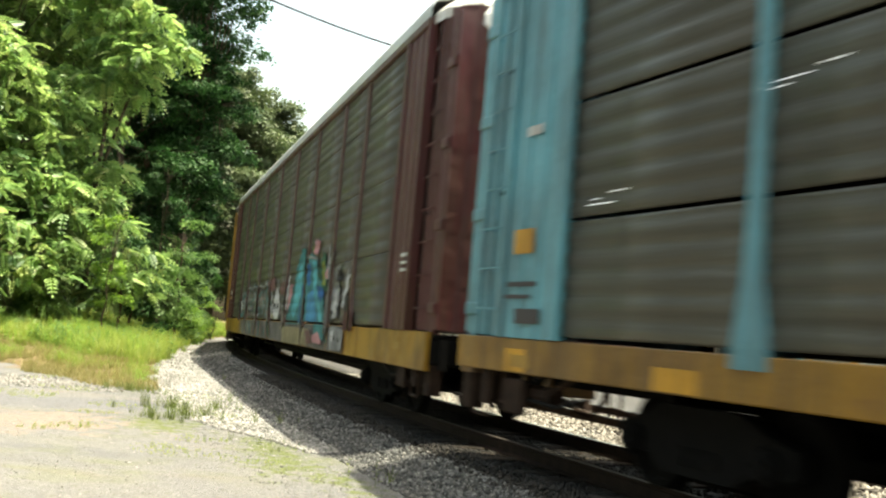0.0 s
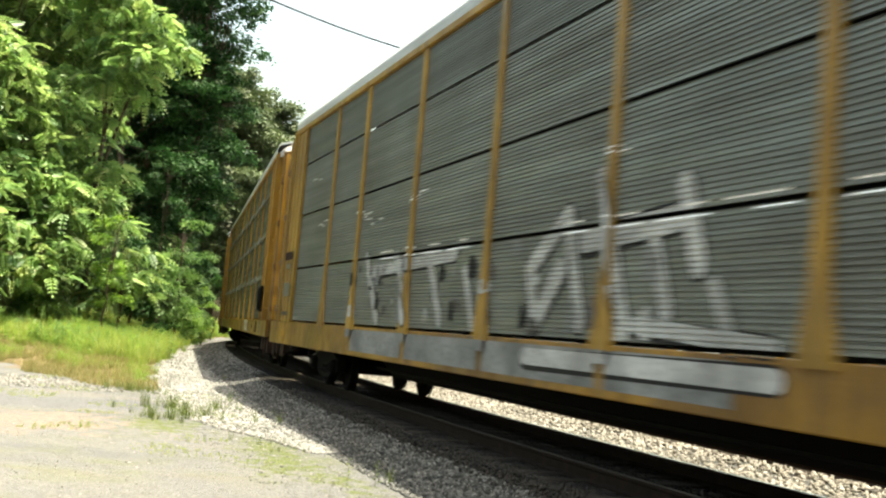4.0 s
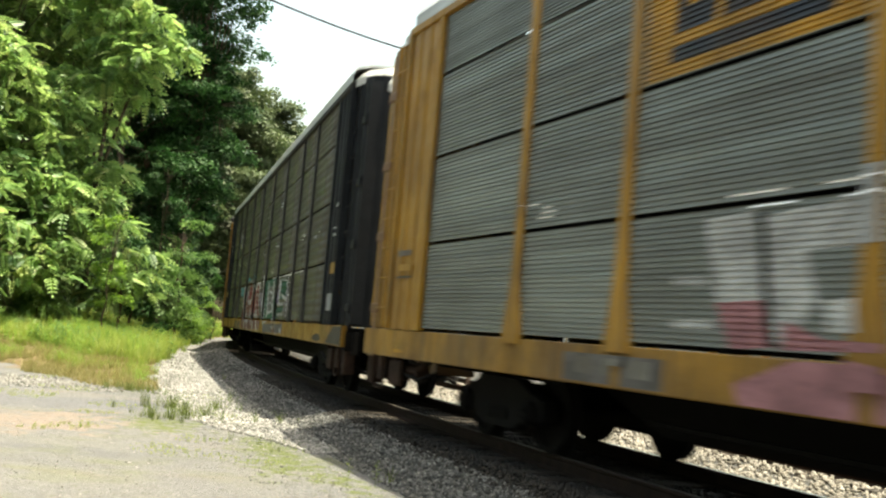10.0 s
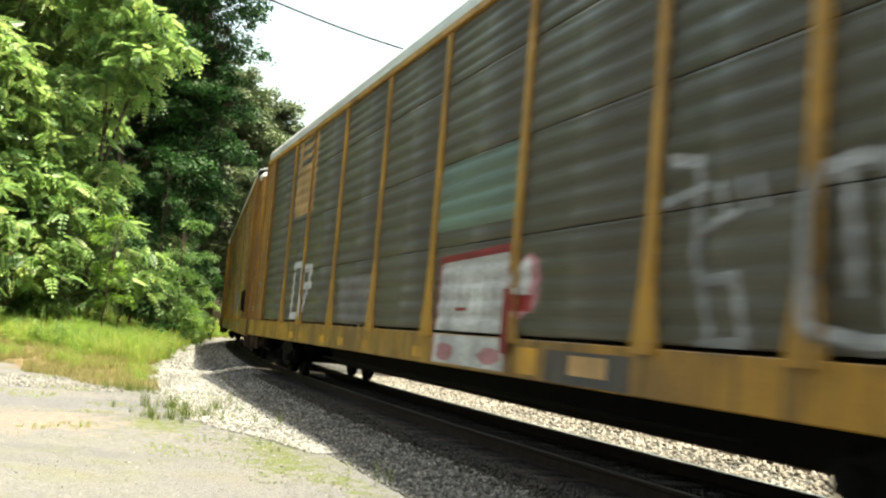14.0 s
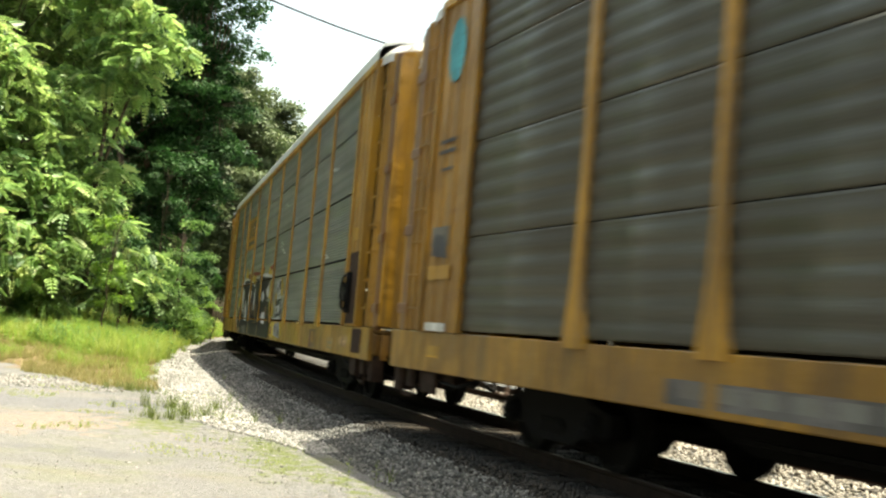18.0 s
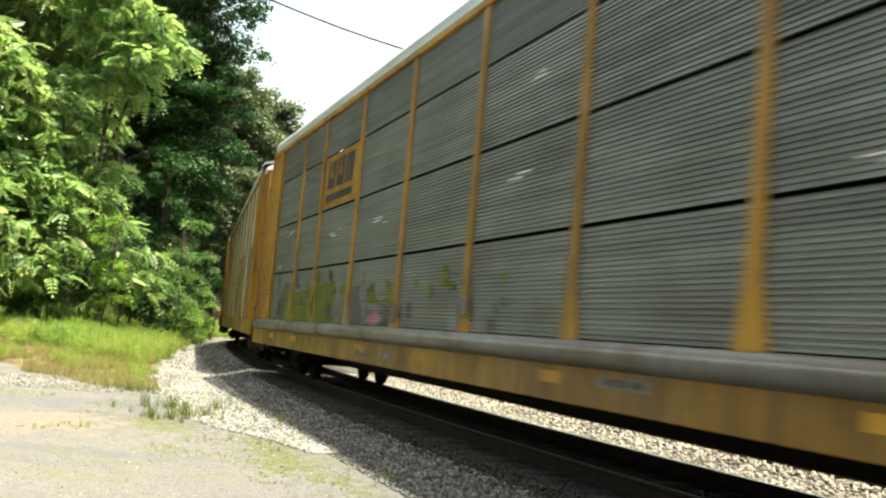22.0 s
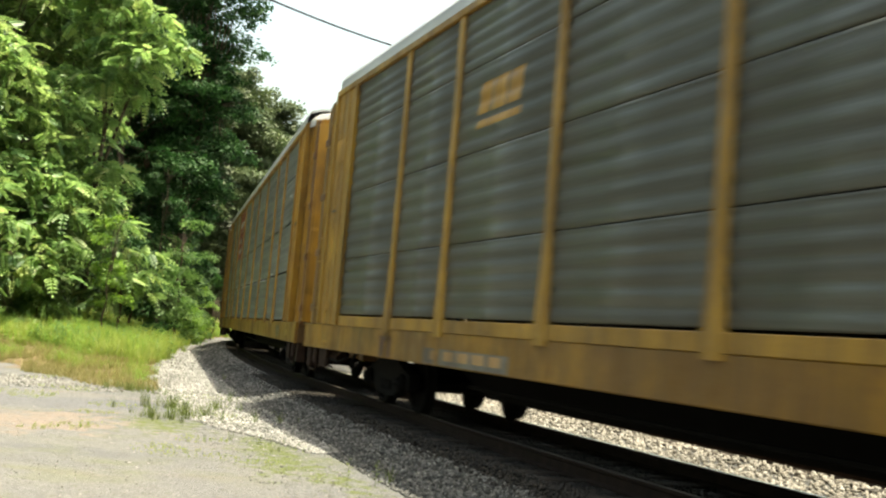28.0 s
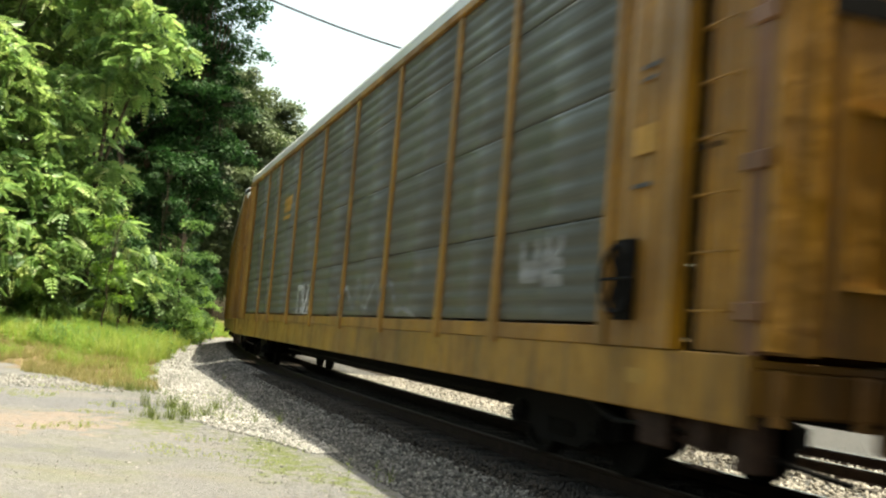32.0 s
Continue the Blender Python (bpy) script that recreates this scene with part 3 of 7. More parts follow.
def clumps(rng, lobes, per_area, r_lo, r_hi):
    """Balls of foliage over the skin of the crown's lobes: rows of centre and radius."""
    out = []
    for (cx, cy, cz), (rx, ry, rz) in lobes:
        n = int(per_area * (rx * ry + ry * rz + rx * rz) * 1.3)
        for _ in range(n):
            d = Vector((rng.gauss(0, 1), rng.gauss(0, 1), rng.gauss(0, 1))).normalized()
            k = rng.uniform(0.62, 1.06)
            out.append((Vector((cx + d.x * rx * k, cy + d.y * ry * k, cz + d.z * rz * k)), rng.uniform(r_lo, r_hi)))
    return out


def crown_mesh(name, temps, balls, per_ball, size, mat, seed, face=None):
    rng = np.random.default_rng(seed)
    places = []
    for c, r in balls:
        n = max(3, int(per_ball * r * r))
        d = rng.normal(size=(n, 3))
        d /= np.linalg.norm(d, axis=1)[:, None]
        d[:, 2] = np.abs(d[:, 2]) * 0.9 - 0.28
        rad = r * rng.uniform(0.55, 1.08, n)
        p = np.array(c)[None, :] + d * rad[:, None] * np.array([1, 1, 0.75])
        yaw = np.arctan2(d[:, 1], d[:, 0]) + rng.normal(0, 0.5, n)
        pit = rng.normal(0.22, 0.35, n)
        rol = rng.normal(0, 0.45, n)
        cy, sy, cp, sp, cr, sr = np.cos(yaw), np.sin(yaw), np.cos(pit), np.sin(pit), np.cos(rol), np.sin(rol)
        one, nil = np.ones(n), np.zeros(n)
        rz = np.array([[cy, -sy, nil], [sy, cy, nil], [nil, nil, one]]).transpose(2, 0, 1)
        ry = np.array([[cp, nil, sp], [nil, one, nil], [-sp, nil, cp]]).transpose(2, 0, 1)
        rx = np.array([[one, nil, nil], [nil, cr, -sr], [nil, sr, cr]]).transpose(2, 0, 1)
        rot = rz @ ry @ rx
        sc = size * rng.uniform(0.7, 1.25, n)
        places += [(p[k], sc[k], rot[k]) for k in range(n)]
    return scatter(name, temps, places, mat, seed)


def build_wood(rng, root, top, r, lobes, mat):
    """A tapered trunk, and limbs with their twigs that reach into the lobes of the crown."""
    b, t = Vector((0, 0, 0)), Vector(top)
    pts = [b + (t - b) * (i / 6) + Vector((rng.uniform(-0.12, 0.12), rng.uniform(-0.12, 0.12), 0)) * (i > 0) for i in range(7)]
    hang("trunk", Shape().tube(pts, [r * (1.25 if i == 0 else 1 - 0.13 * i) for i in range(7)], 8).done("trunk", mat, True), root)
    for c, ext in lobes:
        c = Vector(c)
        i = rng.randint(2, 5)
        mid = (pts[i] + c) / 2 + Vector((0, 0, 0.3))
        sh = Shape().tube([pts[i], mid, c], [r * 0.45, r * 0.3, r * 0.1], 6)
        for _ in range(4):
            e = c + Vector((rng.uniform(-1, 1) * ext[0], rng.uniform(-1, 1) * ext[1], rng.uniform(-0.4, 1) * ext[2])) * 0.8
            sh.tube([mid, (mid + e) / 2 + Vector((0, 0, 0.15)), e], [r * 0.2, r * 0.12, r * 0.04], 5)
        hang("limb", sh.done("limb", mat, True), root)


def tree(x, y, height, lobes, leaf, temps, label, per_area=1.0, ball=(0.5, 0.95), per_ball=22, size=0.5, r=0.18, seed=1, group="trees along the wood's edge", category="tree"):
    rng = random.Random(seed)
    s, side = line_side(x, y)
    z = ground_height(x, y, min(side, 119)) - 0.05
    root = new("tree" if category == "tree" else category)
    root.location = (x, y, z)
    build_wood(rng, root, (0, 0, height * 0.8), r, lobes, M["bark"])
    balls = clumps(rng, lobes, per_area, *ball)
    hang("crown", crown_mesh("crown", temps, balls, per_ball, size, LEAF[leaf], seed), root)
    return tagged(root, label, category, group)


def lobes_of(rng, n, w, h0, h1, r):
    """n lobes about the trunk between two heights, w metres out at most."""
    out = []
    for k in range(n):
        t = (k + 0.5) / n
        a = k * 2.4 + rng.uniform(-0.4, 0.4)
        d = w * math.sin(math.pi * (0.22 + 0.72 * t)) * rng.uniform(0.55, 1.0)
        rr = r * rng.uniform(0.75, 1.2)
        out.append(((d * math.cos(a), d * math.sin(a), h0 + (h1 - h0) * t), (rr, rr, rr * 0.8)))
    return out


def build_trees():
    rng = random.Random(21)
    # feather-leaved trees at the edge of the clearing
    for k, (x, y, h, w) in enumerate(((-17.6, 40.0, 10.5, 1.9), (-19.6, 38.2, 12.5, 2.4), (-22.4, 40.0, 15.0, 3.0), (-20.6, 45.0, 19.0, 2.6), (-25.5, 44.0, 18.5, 3.2), (-18.3, 47.5, 19.8, 1.6), (-23.5, 50.0, 23.0, 3.2))):
        tree(x, y, h, lobes_of(rng, 17, w, 0.8, h - 0.8, 1.5), "bright", FRONDS + FRONDS + SPRIGS[:1], "leafy green tree with long feathered leaves at the wood's edge",
             1.2, (0.5, 1.0), 52, 0.7, 0.17, 40 + k)
    # one that leans out over the clearing, with a spread top
    lean = [((2.0, -1, 11.6), 1.1), ((1.3, -1, 12.6), 1.3), ((0.3, -1, 10.9), 1.4), ((-0.3, -1, 13.8), 1.5), ((-0.2, -1, 8.6), 1.3), ((0.2, -1, 6.2), 1.2), ((1.2, -1, 10.0), 0.8), ((-0.6, -1, 15.4), 1.5), ((-0.9, -1, 4.4), 1.2)]
    tree(-14.9, 43.0, 15.5, [(c, (q, q, q * 0.85)) for c, q in lean], "bright", FRONDS, "leaning green tree with long feathered leaves at the clearing", 1.15, (0.45, 0.95), 56, 0.7, 0.16, 48)
    low = [((0.3, 0, 3.2), 0.8), ((-0.4, 0, 4.2), 0.9), ((0.7, 0, 2.3), 0.7), ((-0.5, 0, 2.2), 0.9), ((-1.3, 0, 3.2), 0.9), ((-1.2, 0, 1.3), 0.8)]
    tree(-12.9, 42.0, 5.0, [(c, (q, q, q * 0.85)) for c, q in low], "bright", FRONDS, "green bush with long drooping feathered leaves", 1.2, (0.45, 0.8), 46, 0.66, 0.07, 49, "undergrowth", "bush")
    # a dark crown that stands out against the sky
    edge = [((1.9, 0, 16.6), 1.5), ((1.4, 0, 20.0), 1.8), ((2.1, 0, 14.0), 1.3), ((1.9, 0, 11.0), 1.3), ((1.1, 0, 8.8), 1.2)] + [((-0.3 - 0.5 * (i % 3), 0.4 * (i % 2), 2.4 + 2.1 * i), 2.0) for i in range(10)]
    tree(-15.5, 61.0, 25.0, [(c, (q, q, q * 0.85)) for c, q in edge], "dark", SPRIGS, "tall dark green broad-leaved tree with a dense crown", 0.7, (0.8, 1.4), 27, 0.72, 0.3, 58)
    # a rounded bush before the dark trees, and low leaves at its foot
    dome = [((0, 0, 2.3), 1.0), ((0.3, 0, 3.7), 0.9), ((-0.3, 0, 4.8), 0.95), ((-0.7, 0, 3.4), 0.95), ((0.4, 0, 2.6), 0.8), ((0.0, 0, 5.5), 0.7), ((-0.9, 0, 1.5), 0.8)]
    tree(-12.75, 50.0, 6.2, [(c, (q, q, q * 0.85)) for c, q in dome], "mid", SPRIGS, "rounded green bush before the dark trees", 1.1, (0.45, 0.8), 44, 0.46, 0.09, 59, "undergrowth", "bush")
    foot = [((0, 0, 1.0), 0.7), ((0.3, 0, 1.9), 0.6), ((-0.7, 0, 0.9), 0.7), ((-1.4, 0, 0.7), 0.6)]
    tree(-15.2, 70.0, 2.6, [(c, (q, q, q * 0.85)) for c, q in foot], "lime", SPRIGS, "bright green low bush at the wood's foot", 1.3, (0.4, 0.7), 50, 0.4, 0.05, 57, "undergrowth", "bush")
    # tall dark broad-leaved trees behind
    for k, (x, y, h, w, leaf) in enumerate(((-19.6, 60.0, 26.0, 3.9, "dark"), (-18.6, 67.0, 25.0, 1.6, "dark_lit"), (-24.5, 57.0, 27.0, 5.2, "dark"), (-31.0, 53.0, 26.0, 5.2, "dark"), (-23.0, 72.0, 27.0, 5.0, "dark"))):
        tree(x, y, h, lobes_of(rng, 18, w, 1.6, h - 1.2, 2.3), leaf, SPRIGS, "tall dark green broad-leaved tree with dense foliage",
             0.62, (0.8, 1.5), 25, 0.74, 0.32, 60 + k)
    # lower growth between them
    for k, (x, y, h, w, leaf) in enumerate(((-16.2, 65.0, 10.2, 0.9, "mid"), (-15.6, 58.0, 5.6, 1.0, "mid"), (-16.9, 70.0, 6.5, 1.4, "mid"), (-15.4, 61.5, 3.0, 0.7, "mid"), (-14.0, 56.0, 1.9, 0.5, "lime"), (-14.9, 58.0, 2.3, 0.5, "lime"), (-16.1, 63.5, 2.8, 0.6, "lime"), (-17.0, 69.0, 3.8, 1.2, "lime"), (-19.2, 78.0, 4.6, 1.5, "lime"),
                                            (-16.4, 36.8, 5.6, 1.7, "bright"), (-19.6, 36.5, 5.4, 2.0, "bright"), (-15.3, 39.4, 6.0, 1.2, "bright"), (-17.6, 54.0, 11.0, 2.0, "dark"), (-15.2, 55.5, 10.0, 1.3, "dark"), (-20.2, 52.5, 9.0, 2.2, "dark"), (-16.6, 48.0, 8.0, 1.6, "dark_lit"), (-13.4, 45.0, 4.6, 1.4, "dark"), (-17.6, 35.4, 3.0, 1.3, "bright"), (-12.6, 46.5, 3.2, 1.0, "mid"), (-18.0, 52.0, 4.6, 1.8, "dark"), (-15.6, 52.0, 3.0, 1.0, "dark"), (-19.6, 82.0, 3.4, 1.2, "mid"))):
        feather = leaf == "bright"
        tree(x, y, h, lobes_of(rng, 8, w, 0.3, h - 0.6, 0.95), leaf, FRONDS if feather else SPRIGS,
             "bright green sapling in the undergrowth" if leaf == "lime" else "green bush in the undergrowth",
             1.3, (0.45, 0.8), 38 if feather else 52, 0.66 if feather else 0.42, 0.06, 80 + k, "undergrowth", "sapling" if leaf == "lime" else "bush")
    hang_low = [((0.1, 0, 1.6), 0.5), ((0.15, 0, 2.5), 0.6), ((0, 0, 3.4), 0.65), ((0.25, 0, 4.3), 0.6), ((0.35, 0, 5.1), 0.45), ((-0.4, 0, 2.8), 0.5)]
    tree(-12.75, 39.5, 5.6, [(c, (q, q, q * 1.1)) for c, q in hang_low], "lime", SPRIGS, "bright yellow-green sapling in the undergrowth", 2.0, (0.35, 0.6), 60, 0.36, 0.05, 79, "undergrowth", "sapling")
    # far trees beyond the bend
    for k, (x, y, h, w) in enumerate(((-21.8, 98.0, 25.5, 4.6), (-19.0, 108.0, 24.0, 5.0), (-28.0, 92.0, 29.0, 5.5), (-16.0, 122.0, 22.0, 5.5))):
        tree(x, y, h, lobes_of(rng, 13, w, 3.0, h - 1.5, 2.9), "far", SPRIGS, "distant tall tree with hazy green foliage",
             0.7, (1.0, 1.7), 14, 1.15, 0.35, 100 + k)


build_trees()


def unseen_trees_behind():
    """Unseen trees added behind the camera, to dim what the car sides reflect."""
    tall = [ob for ob in scene.objects if ob.name.startswith("tree") and ob.parent is None and ob.location.z + 0.0 < 5 and ob.location.y > 50][:3]
    for i, (x, y) in enumerate(((-30, 22), (-27, 9), (-26, -4), (-21, -15), (-12, -22), (-1, -26), (11, -30), (-34, -12), (-16, -32), (24, -36))):
        copy_thing(tall[i % len(tall)], pose(x, y, -0.45, 0, 0, 70 * i))


unseen_trees_behind()


def blades(n, h, seed):
    rng = random.Random(seed)
    v, f = [], []
    for k in range(n):
        a, lean, hh = rng.uniform(0, 6.28), rng.uniform(0.15, 0.9), h * rng.uniform(0.5, 1.1)
        bx, by = rng.uniform(-0.16, 0.16), rng.uniform(-0.16, 0.16)
        dx, dy = math.cos(a), math.sin(a)
        w = 0.018
        m = len(v)
        v += [(bx - dy * w, by + dx * w, 0), (bx + dy * w, by - dx * w, 0), (bx + dx * lean * hh * 0.4 + dy * w * 0.7, by + dy * lean * hh * 0.4 - dx * w * 0.7, hh * 0.6),
              (bx + dx * lean * hh * 0.4 - dy * w * 0.7, by + dy * lean * hh * 0.4 + dx * w * 0.7, hh * 0.6), (bx + dx * lean * hh, by + dy * lean * hh, hh)]
        f += [(m, m + 1, m + 2, m + 3), (m + 3, m + 2, m + 4)]
    return v, f


def weed(h, seed):
    """A stalk with leaves up its height."""
    rng = random.Random(seed)
    v, f = [], []
    for k in range(9):
        z = h * (0.15 + 0.85 * k / 9)
        a = k * 2.4
        lv, lf = leaflet(0, 0, a, 0.24 * (1.2 - 0.7 * k / 9), 0.09)
        n = len(v)
        v += [(p, q, r + z + 0.4 * math.hypot(p, q)) for p, q, r in lv]
        f += [tuple(i + n for i in t) for t in lf]
    n = len(v)
    v += [(-0.008, 0, 0), (0.008, 0, 0), (0.004, 0, h), (-0.004, 0, h)]
    f.append((n, n + 1, n + 2, n + 3))
    return v, f


def build_grass():
    rng = np.random.default_rng(31)
    tall, low, stalks, dots, straw, pale_weed = [], [], [], [], [], []

    def spot(n, test, lo, hi, out, box):
        made = 0
        for _ in range(n * 6):
            if made >= n:
                break
            x, y = rng.uniform(box[0], box[1]), rng.uniform(box[2], box[3])
            s, side = line_side(x, y)
            if not test(x, y, side):
                continue
            made += 1
            z = ground_height(x, y, min(side, 119))
            a = rng.uniform(0, 6.28)
            c, q = math.cos(a), math.sin(a)
            out.append(((x, y, z - 0.01), rng.uniform(lo, hi), np.array([[c, -q, 0], [q, c, 0], [0, 0, 1.0]])))

    field = lambda x, y, side: side > stone_foot(line_side(x, y)[0]) + 0.25 + 0.9 * noise.noise(Vector((x * 0.6, y * 0.6, 5.0))) and y + 0.75 * x > 16.4 + 2.0 * noise.noise(Vector((x * 0.3, y * 0.3, 1.0)))
    depth = lambda x, y: y + 0.75 * x - 16.4
    clumpy = lambda x, y, lim: noise.noise(Vector((x * 0.55, y * 0.55, 9.0))) + 0.6 * noise.noise(Vector((x * 1.7, y * 1.7, 4.0))) > lim
    spot(8000, lambda x, y, side: field(x, y, side) and depth(x, y) < 8 and clumpy(x, y, -0.2), 0.1, 0.32, straw, (-18, -4.5, 20, 40))
    spot(2600, lambda x, y, side: field(x, y, side) and 2 < depth(x, y) < 9 and clumpy(x, y, 0.1), 0.15, 0.42, tall, (-20, -4.5, 22, 44))
    spot(12500, lambda x, y, side: field(x, y, side) and depth(x, y) > 6 and clumpy(x, y, -0.35), 0.35, 0.85, tall, (-32, -5, 26, 88))
    spot(5200, lambda x, y, side: field(x, y, side) and depth(x, y) > 5 and clumpy(x, y, 0.05), 0.35, 0.85, stalks, (-32, -6, 26, 88))
    spot(1400, lambda x, y, side: field(x, y, side) and depth(x, y) > 1 and clumpy(x, y, 0.25), 0.15, 0.4, stalks, (-18, -5, 21, 36))
    spot(1500, lambda x, y, side: field(x, y, side) and depth(x, y) > 6 and clumpy(x, y, 0.2), 0.5, 0.95, pale_weed, (-30, -6, 26, 60))
    patchy = lambda x, y, side: side > 2.8 and noise.noise(Vector((x * 0.8, y * 0.8, 7.0))) > 0.22
    spot(2600, patchy, 0.03, 0.10, low, (-9, 0.5, 10.5, 24))
    edge = lambda x, y, side: 2.25 < side < 3.6 and noise.noise(Vector((x * 0.9, y * 0.9, 2.0))) > 0.25
    spot(110, edge, 0.12, 0.32, dots, (-8, 1.5, 8.5, 32))
    # the low plants at the corner of the pad
    for cx, cy, r, n, lo, hi in ((-5.9, 20.3, 0.5, 60, 0.12, 0.24), (-3.75, 15.6, 0.55, 52, 0.12, 0.34), (-4.4, 17.3, 0.45, 26, 0.14, 0.38), (-3.6, 16.4, 0.3, 16, 0.15, 0.35), (-3.4, 17.8, 0.35, 12, 0.15, 0.3), (-2.1, 13.2, 0.45, 14, 0.08, 0.16)):
        for _ in range(n):
            x, y = cx + rng.normal(0, r * 0.6), cy + rng.normal(0, r * 0.6)
            side = line_side(x, y)[1]
            a = rng.uniform(0, 6.28)
            dots.append(((x, y, ground_height(x, y, side) - 0.01), rng.uniform(lo, hi), np.array([[math.cos(a), -math.sin(a), 0], [math.sin(a), math.cos(a), 0], [0, 0, 1.0]])))
    tufts = [blades(11, 0.9, k) for k in range(4)]
    verge = island_material("verge_weed", [(0.045, 0.065, 0.012), (0.085, 0.115, 0.02), (0.14, 0.17, 0.035)], 0.6, 0.25, 0.25)
    weeds = [weed(0.9, k) for k in range(3)]
    green = island_material("meadow_grass", [(0.09, 0.15, 0.02), (0.15, 0.22, 0.03), (0.21, 0.26, 0.05), (0.28, 0.26, 0.09)], 0.6, 0.3, 0.45)
    hay = island_material("dry_grass", [(0.15, 0.12, 0.045), (0.24, 0.17, 0.085), (0.17, 0.19, 0.05), (0.32, 0.25, 0.14)], 0.7, 0.2, 0.3)
    tagged(new("meadow_grass", scatter("meadow_grass", tufts, tall, green, 5)), "tall unmown green and straw-coloured meadow grass", "grass", kind="stuff")
    tagged(new("tall_weeds", scatter("tall_weeds", weeds, stalks, LEAF["lime"], 6)), "leafy green weeds standing in the meadow", "weeds", kind="stuff")
    tagged(new("short_grass", scatter("short_grass", [blades(9, 0.8, 9 + k) for k in range(3)], low, green, 7)), "sparse short grass in the gravel", "grass", kind="stuff")
    tagged(new("dry_grass", scatter("dry_grass", [blades(9, 0.8, 20 + k) for k in range(3)], straw, hay, 9)), "short straw-coloured dry grass at the meadow's edge", "grass", kind="stuff")
    tagged(new("flowering_weeds", scatter("flowering_weeds", weeds, pale_weed, LEAF["mid"], 10)), "dark green weeds among the meadow grass", "weeds", kind="stuff")
    tagged(new("track_weeds", scatter("track_weeds", weeds + tufts[:2], dots, verge, 8)), "small weeds growing in the ballast shoulder", "weeds", kind="stuff")


build_grass()


def build_pole(x, y, top):
    """A tarred timber pole with a crossarm and its pin, which carries the cable."""
    side = line_side(x, y)[1]
    z = ground_height(x, y, min(side, 119)) - 0.05
    pole = new("utility_pole")
    pole.location = (x, y, z)
    h = top - z
    hang("shaft", Shape().tube([(0, 0, 0), (0, 0, h * 0.5), (0, 0, h - 0.02)], [0.16, 0.135, 0.11], 10).done("shaft", M["bark"], True), pole)
    hang("crossarm", Shape().box(-0.9, 0.9, -0.06, 0.06, h - 0.55, h - 0.43, 0.012).done("crossarm", M["tie"]), pole, pose(0, 0.16, 0))
    tagged(pole, "tarred timber pole that carries the overhead cable", "utility pole", "poles of the cable")


def build_cable():
    pts = []
    for i in range(41):
        u = -3.0 + 9.0 * i / 40
        pts.append((-4.83 + 2.85 * u, 25.1 + 3.1 * u, 9.2 - 0.18 * u * (1 - u)))
    me = Shape().tube(pts, 0.026, 6).done("overhead_cable", M["cable"], True)
    tagged(new("overhead_cable", me), "thin dark overhead cable crossing the sky", "cable")
    for p in (pts[0], pts[-1]):
        build_pole(p[0], p[1], p[2] + 0.02)


build_cable()


# ---- the train ----
HALF_W = 1.5
FLAT_END = 11.7
SHEET_END = 12.85
RACK_END = 13.85
ROWS = ((1.25, 2.32), (2.36, 3.45), (3.49, 4.55), (4.59, 5.44))
TIGHT = ((1.245, 2.33), (2.342, 3.46), (3.472, 4.565), (4.577, 5.44))
HIGH = ((1.40, 2.33), (2.342, 3.46), (3.472, 4.565), (4.577, 5.44))
POSTS = (-9.1, -7.1, -4.27, -1.42, 1.42, 4.27, 7.1, 9.1)
MADE = {}


def kept(key, build):
    """A mesh built once and shared by all that look alike."""
    if key not in MADE:
        MADE[key] = build()
    return MADE[key]


WAVE = ((0.0, -0.009), (0.12, -0.004), (0.25, -0.0005), (0.38, 0.0), (0.5, -0.003), (0.62, -0.009), (0.74, -0.015), (0.87, -0.0145), (1.0, -0.009))


def sheet_mesh(width, height, ribs, mat):
    """A corrugated sheet, ribs across its height, with a flat back."""
    def build():
        w, out = width / 2, []
        pitch = height / ribs
        for k in range(ribs):
            z = k * pitch
            out += [(0.0, z + pitch * 0.04), (0.0, z + pitch * 0.52), (-0.016, z + pitch * 0.66), (-0.016, z + pitch * 0.90)] if ribs > 15 else \
                [(d, z + pitch * f) for f, d in WAVE[:-1]]
        soft = len(out) if ribs <= 15 else 0
        out += [(0.0 if ribs > 15 else -0.009, height), (-0.03, height), (-0.03, 0.0)]
        me = Shape().prism(out, 0, -w, w).done("panel", M[mat])
        if soft:
            me.polygons.foreach_set("use_smooth", [i < soft for i in range(len(me.polygons))])
        return me
    return kept(("sheet", round(width, 2), round(height, 2), ribs, mat), build)


def post_mesh(z1, w, foot, mat, z0=1.02):
    """An upright, hat-shaped, its foot spread out over the side sill."""
    def build():
        sh = Shape()
        def ring(z, half, out):
            return [(-half, 0.0, z), (-half * 0.8, out, z), (half * 0.8, out, z), (half, 0.0, z)]
        levels = [(z0, foot / 2, 0.05), (1.25, foot / 2, 0.055), (1.75, w / 2 + 0.02, 0.05), (2.3, w / 2, 0.042), (z1, w / 2, 0.04)]
        v = [p for z, h, o in levels for p in ring(z, h, o)]
        f = []
        for i in range(len(levels) - 1):
            for k in range(4):
                f.append((i * 4 + k, (i + 1) * 4 + k, (i + 1) * 4 + (k + 1) % 4, i * 4 + (k + 1) % 4))
        f += [(0, 1, 2, 3), tuple(len(v) - 4 + k for k in (3, 2, 1, 0))]
        return sh.add(v, f).done("post", M[mat])
    return kept(("post", z1, w, foot, mat), build)


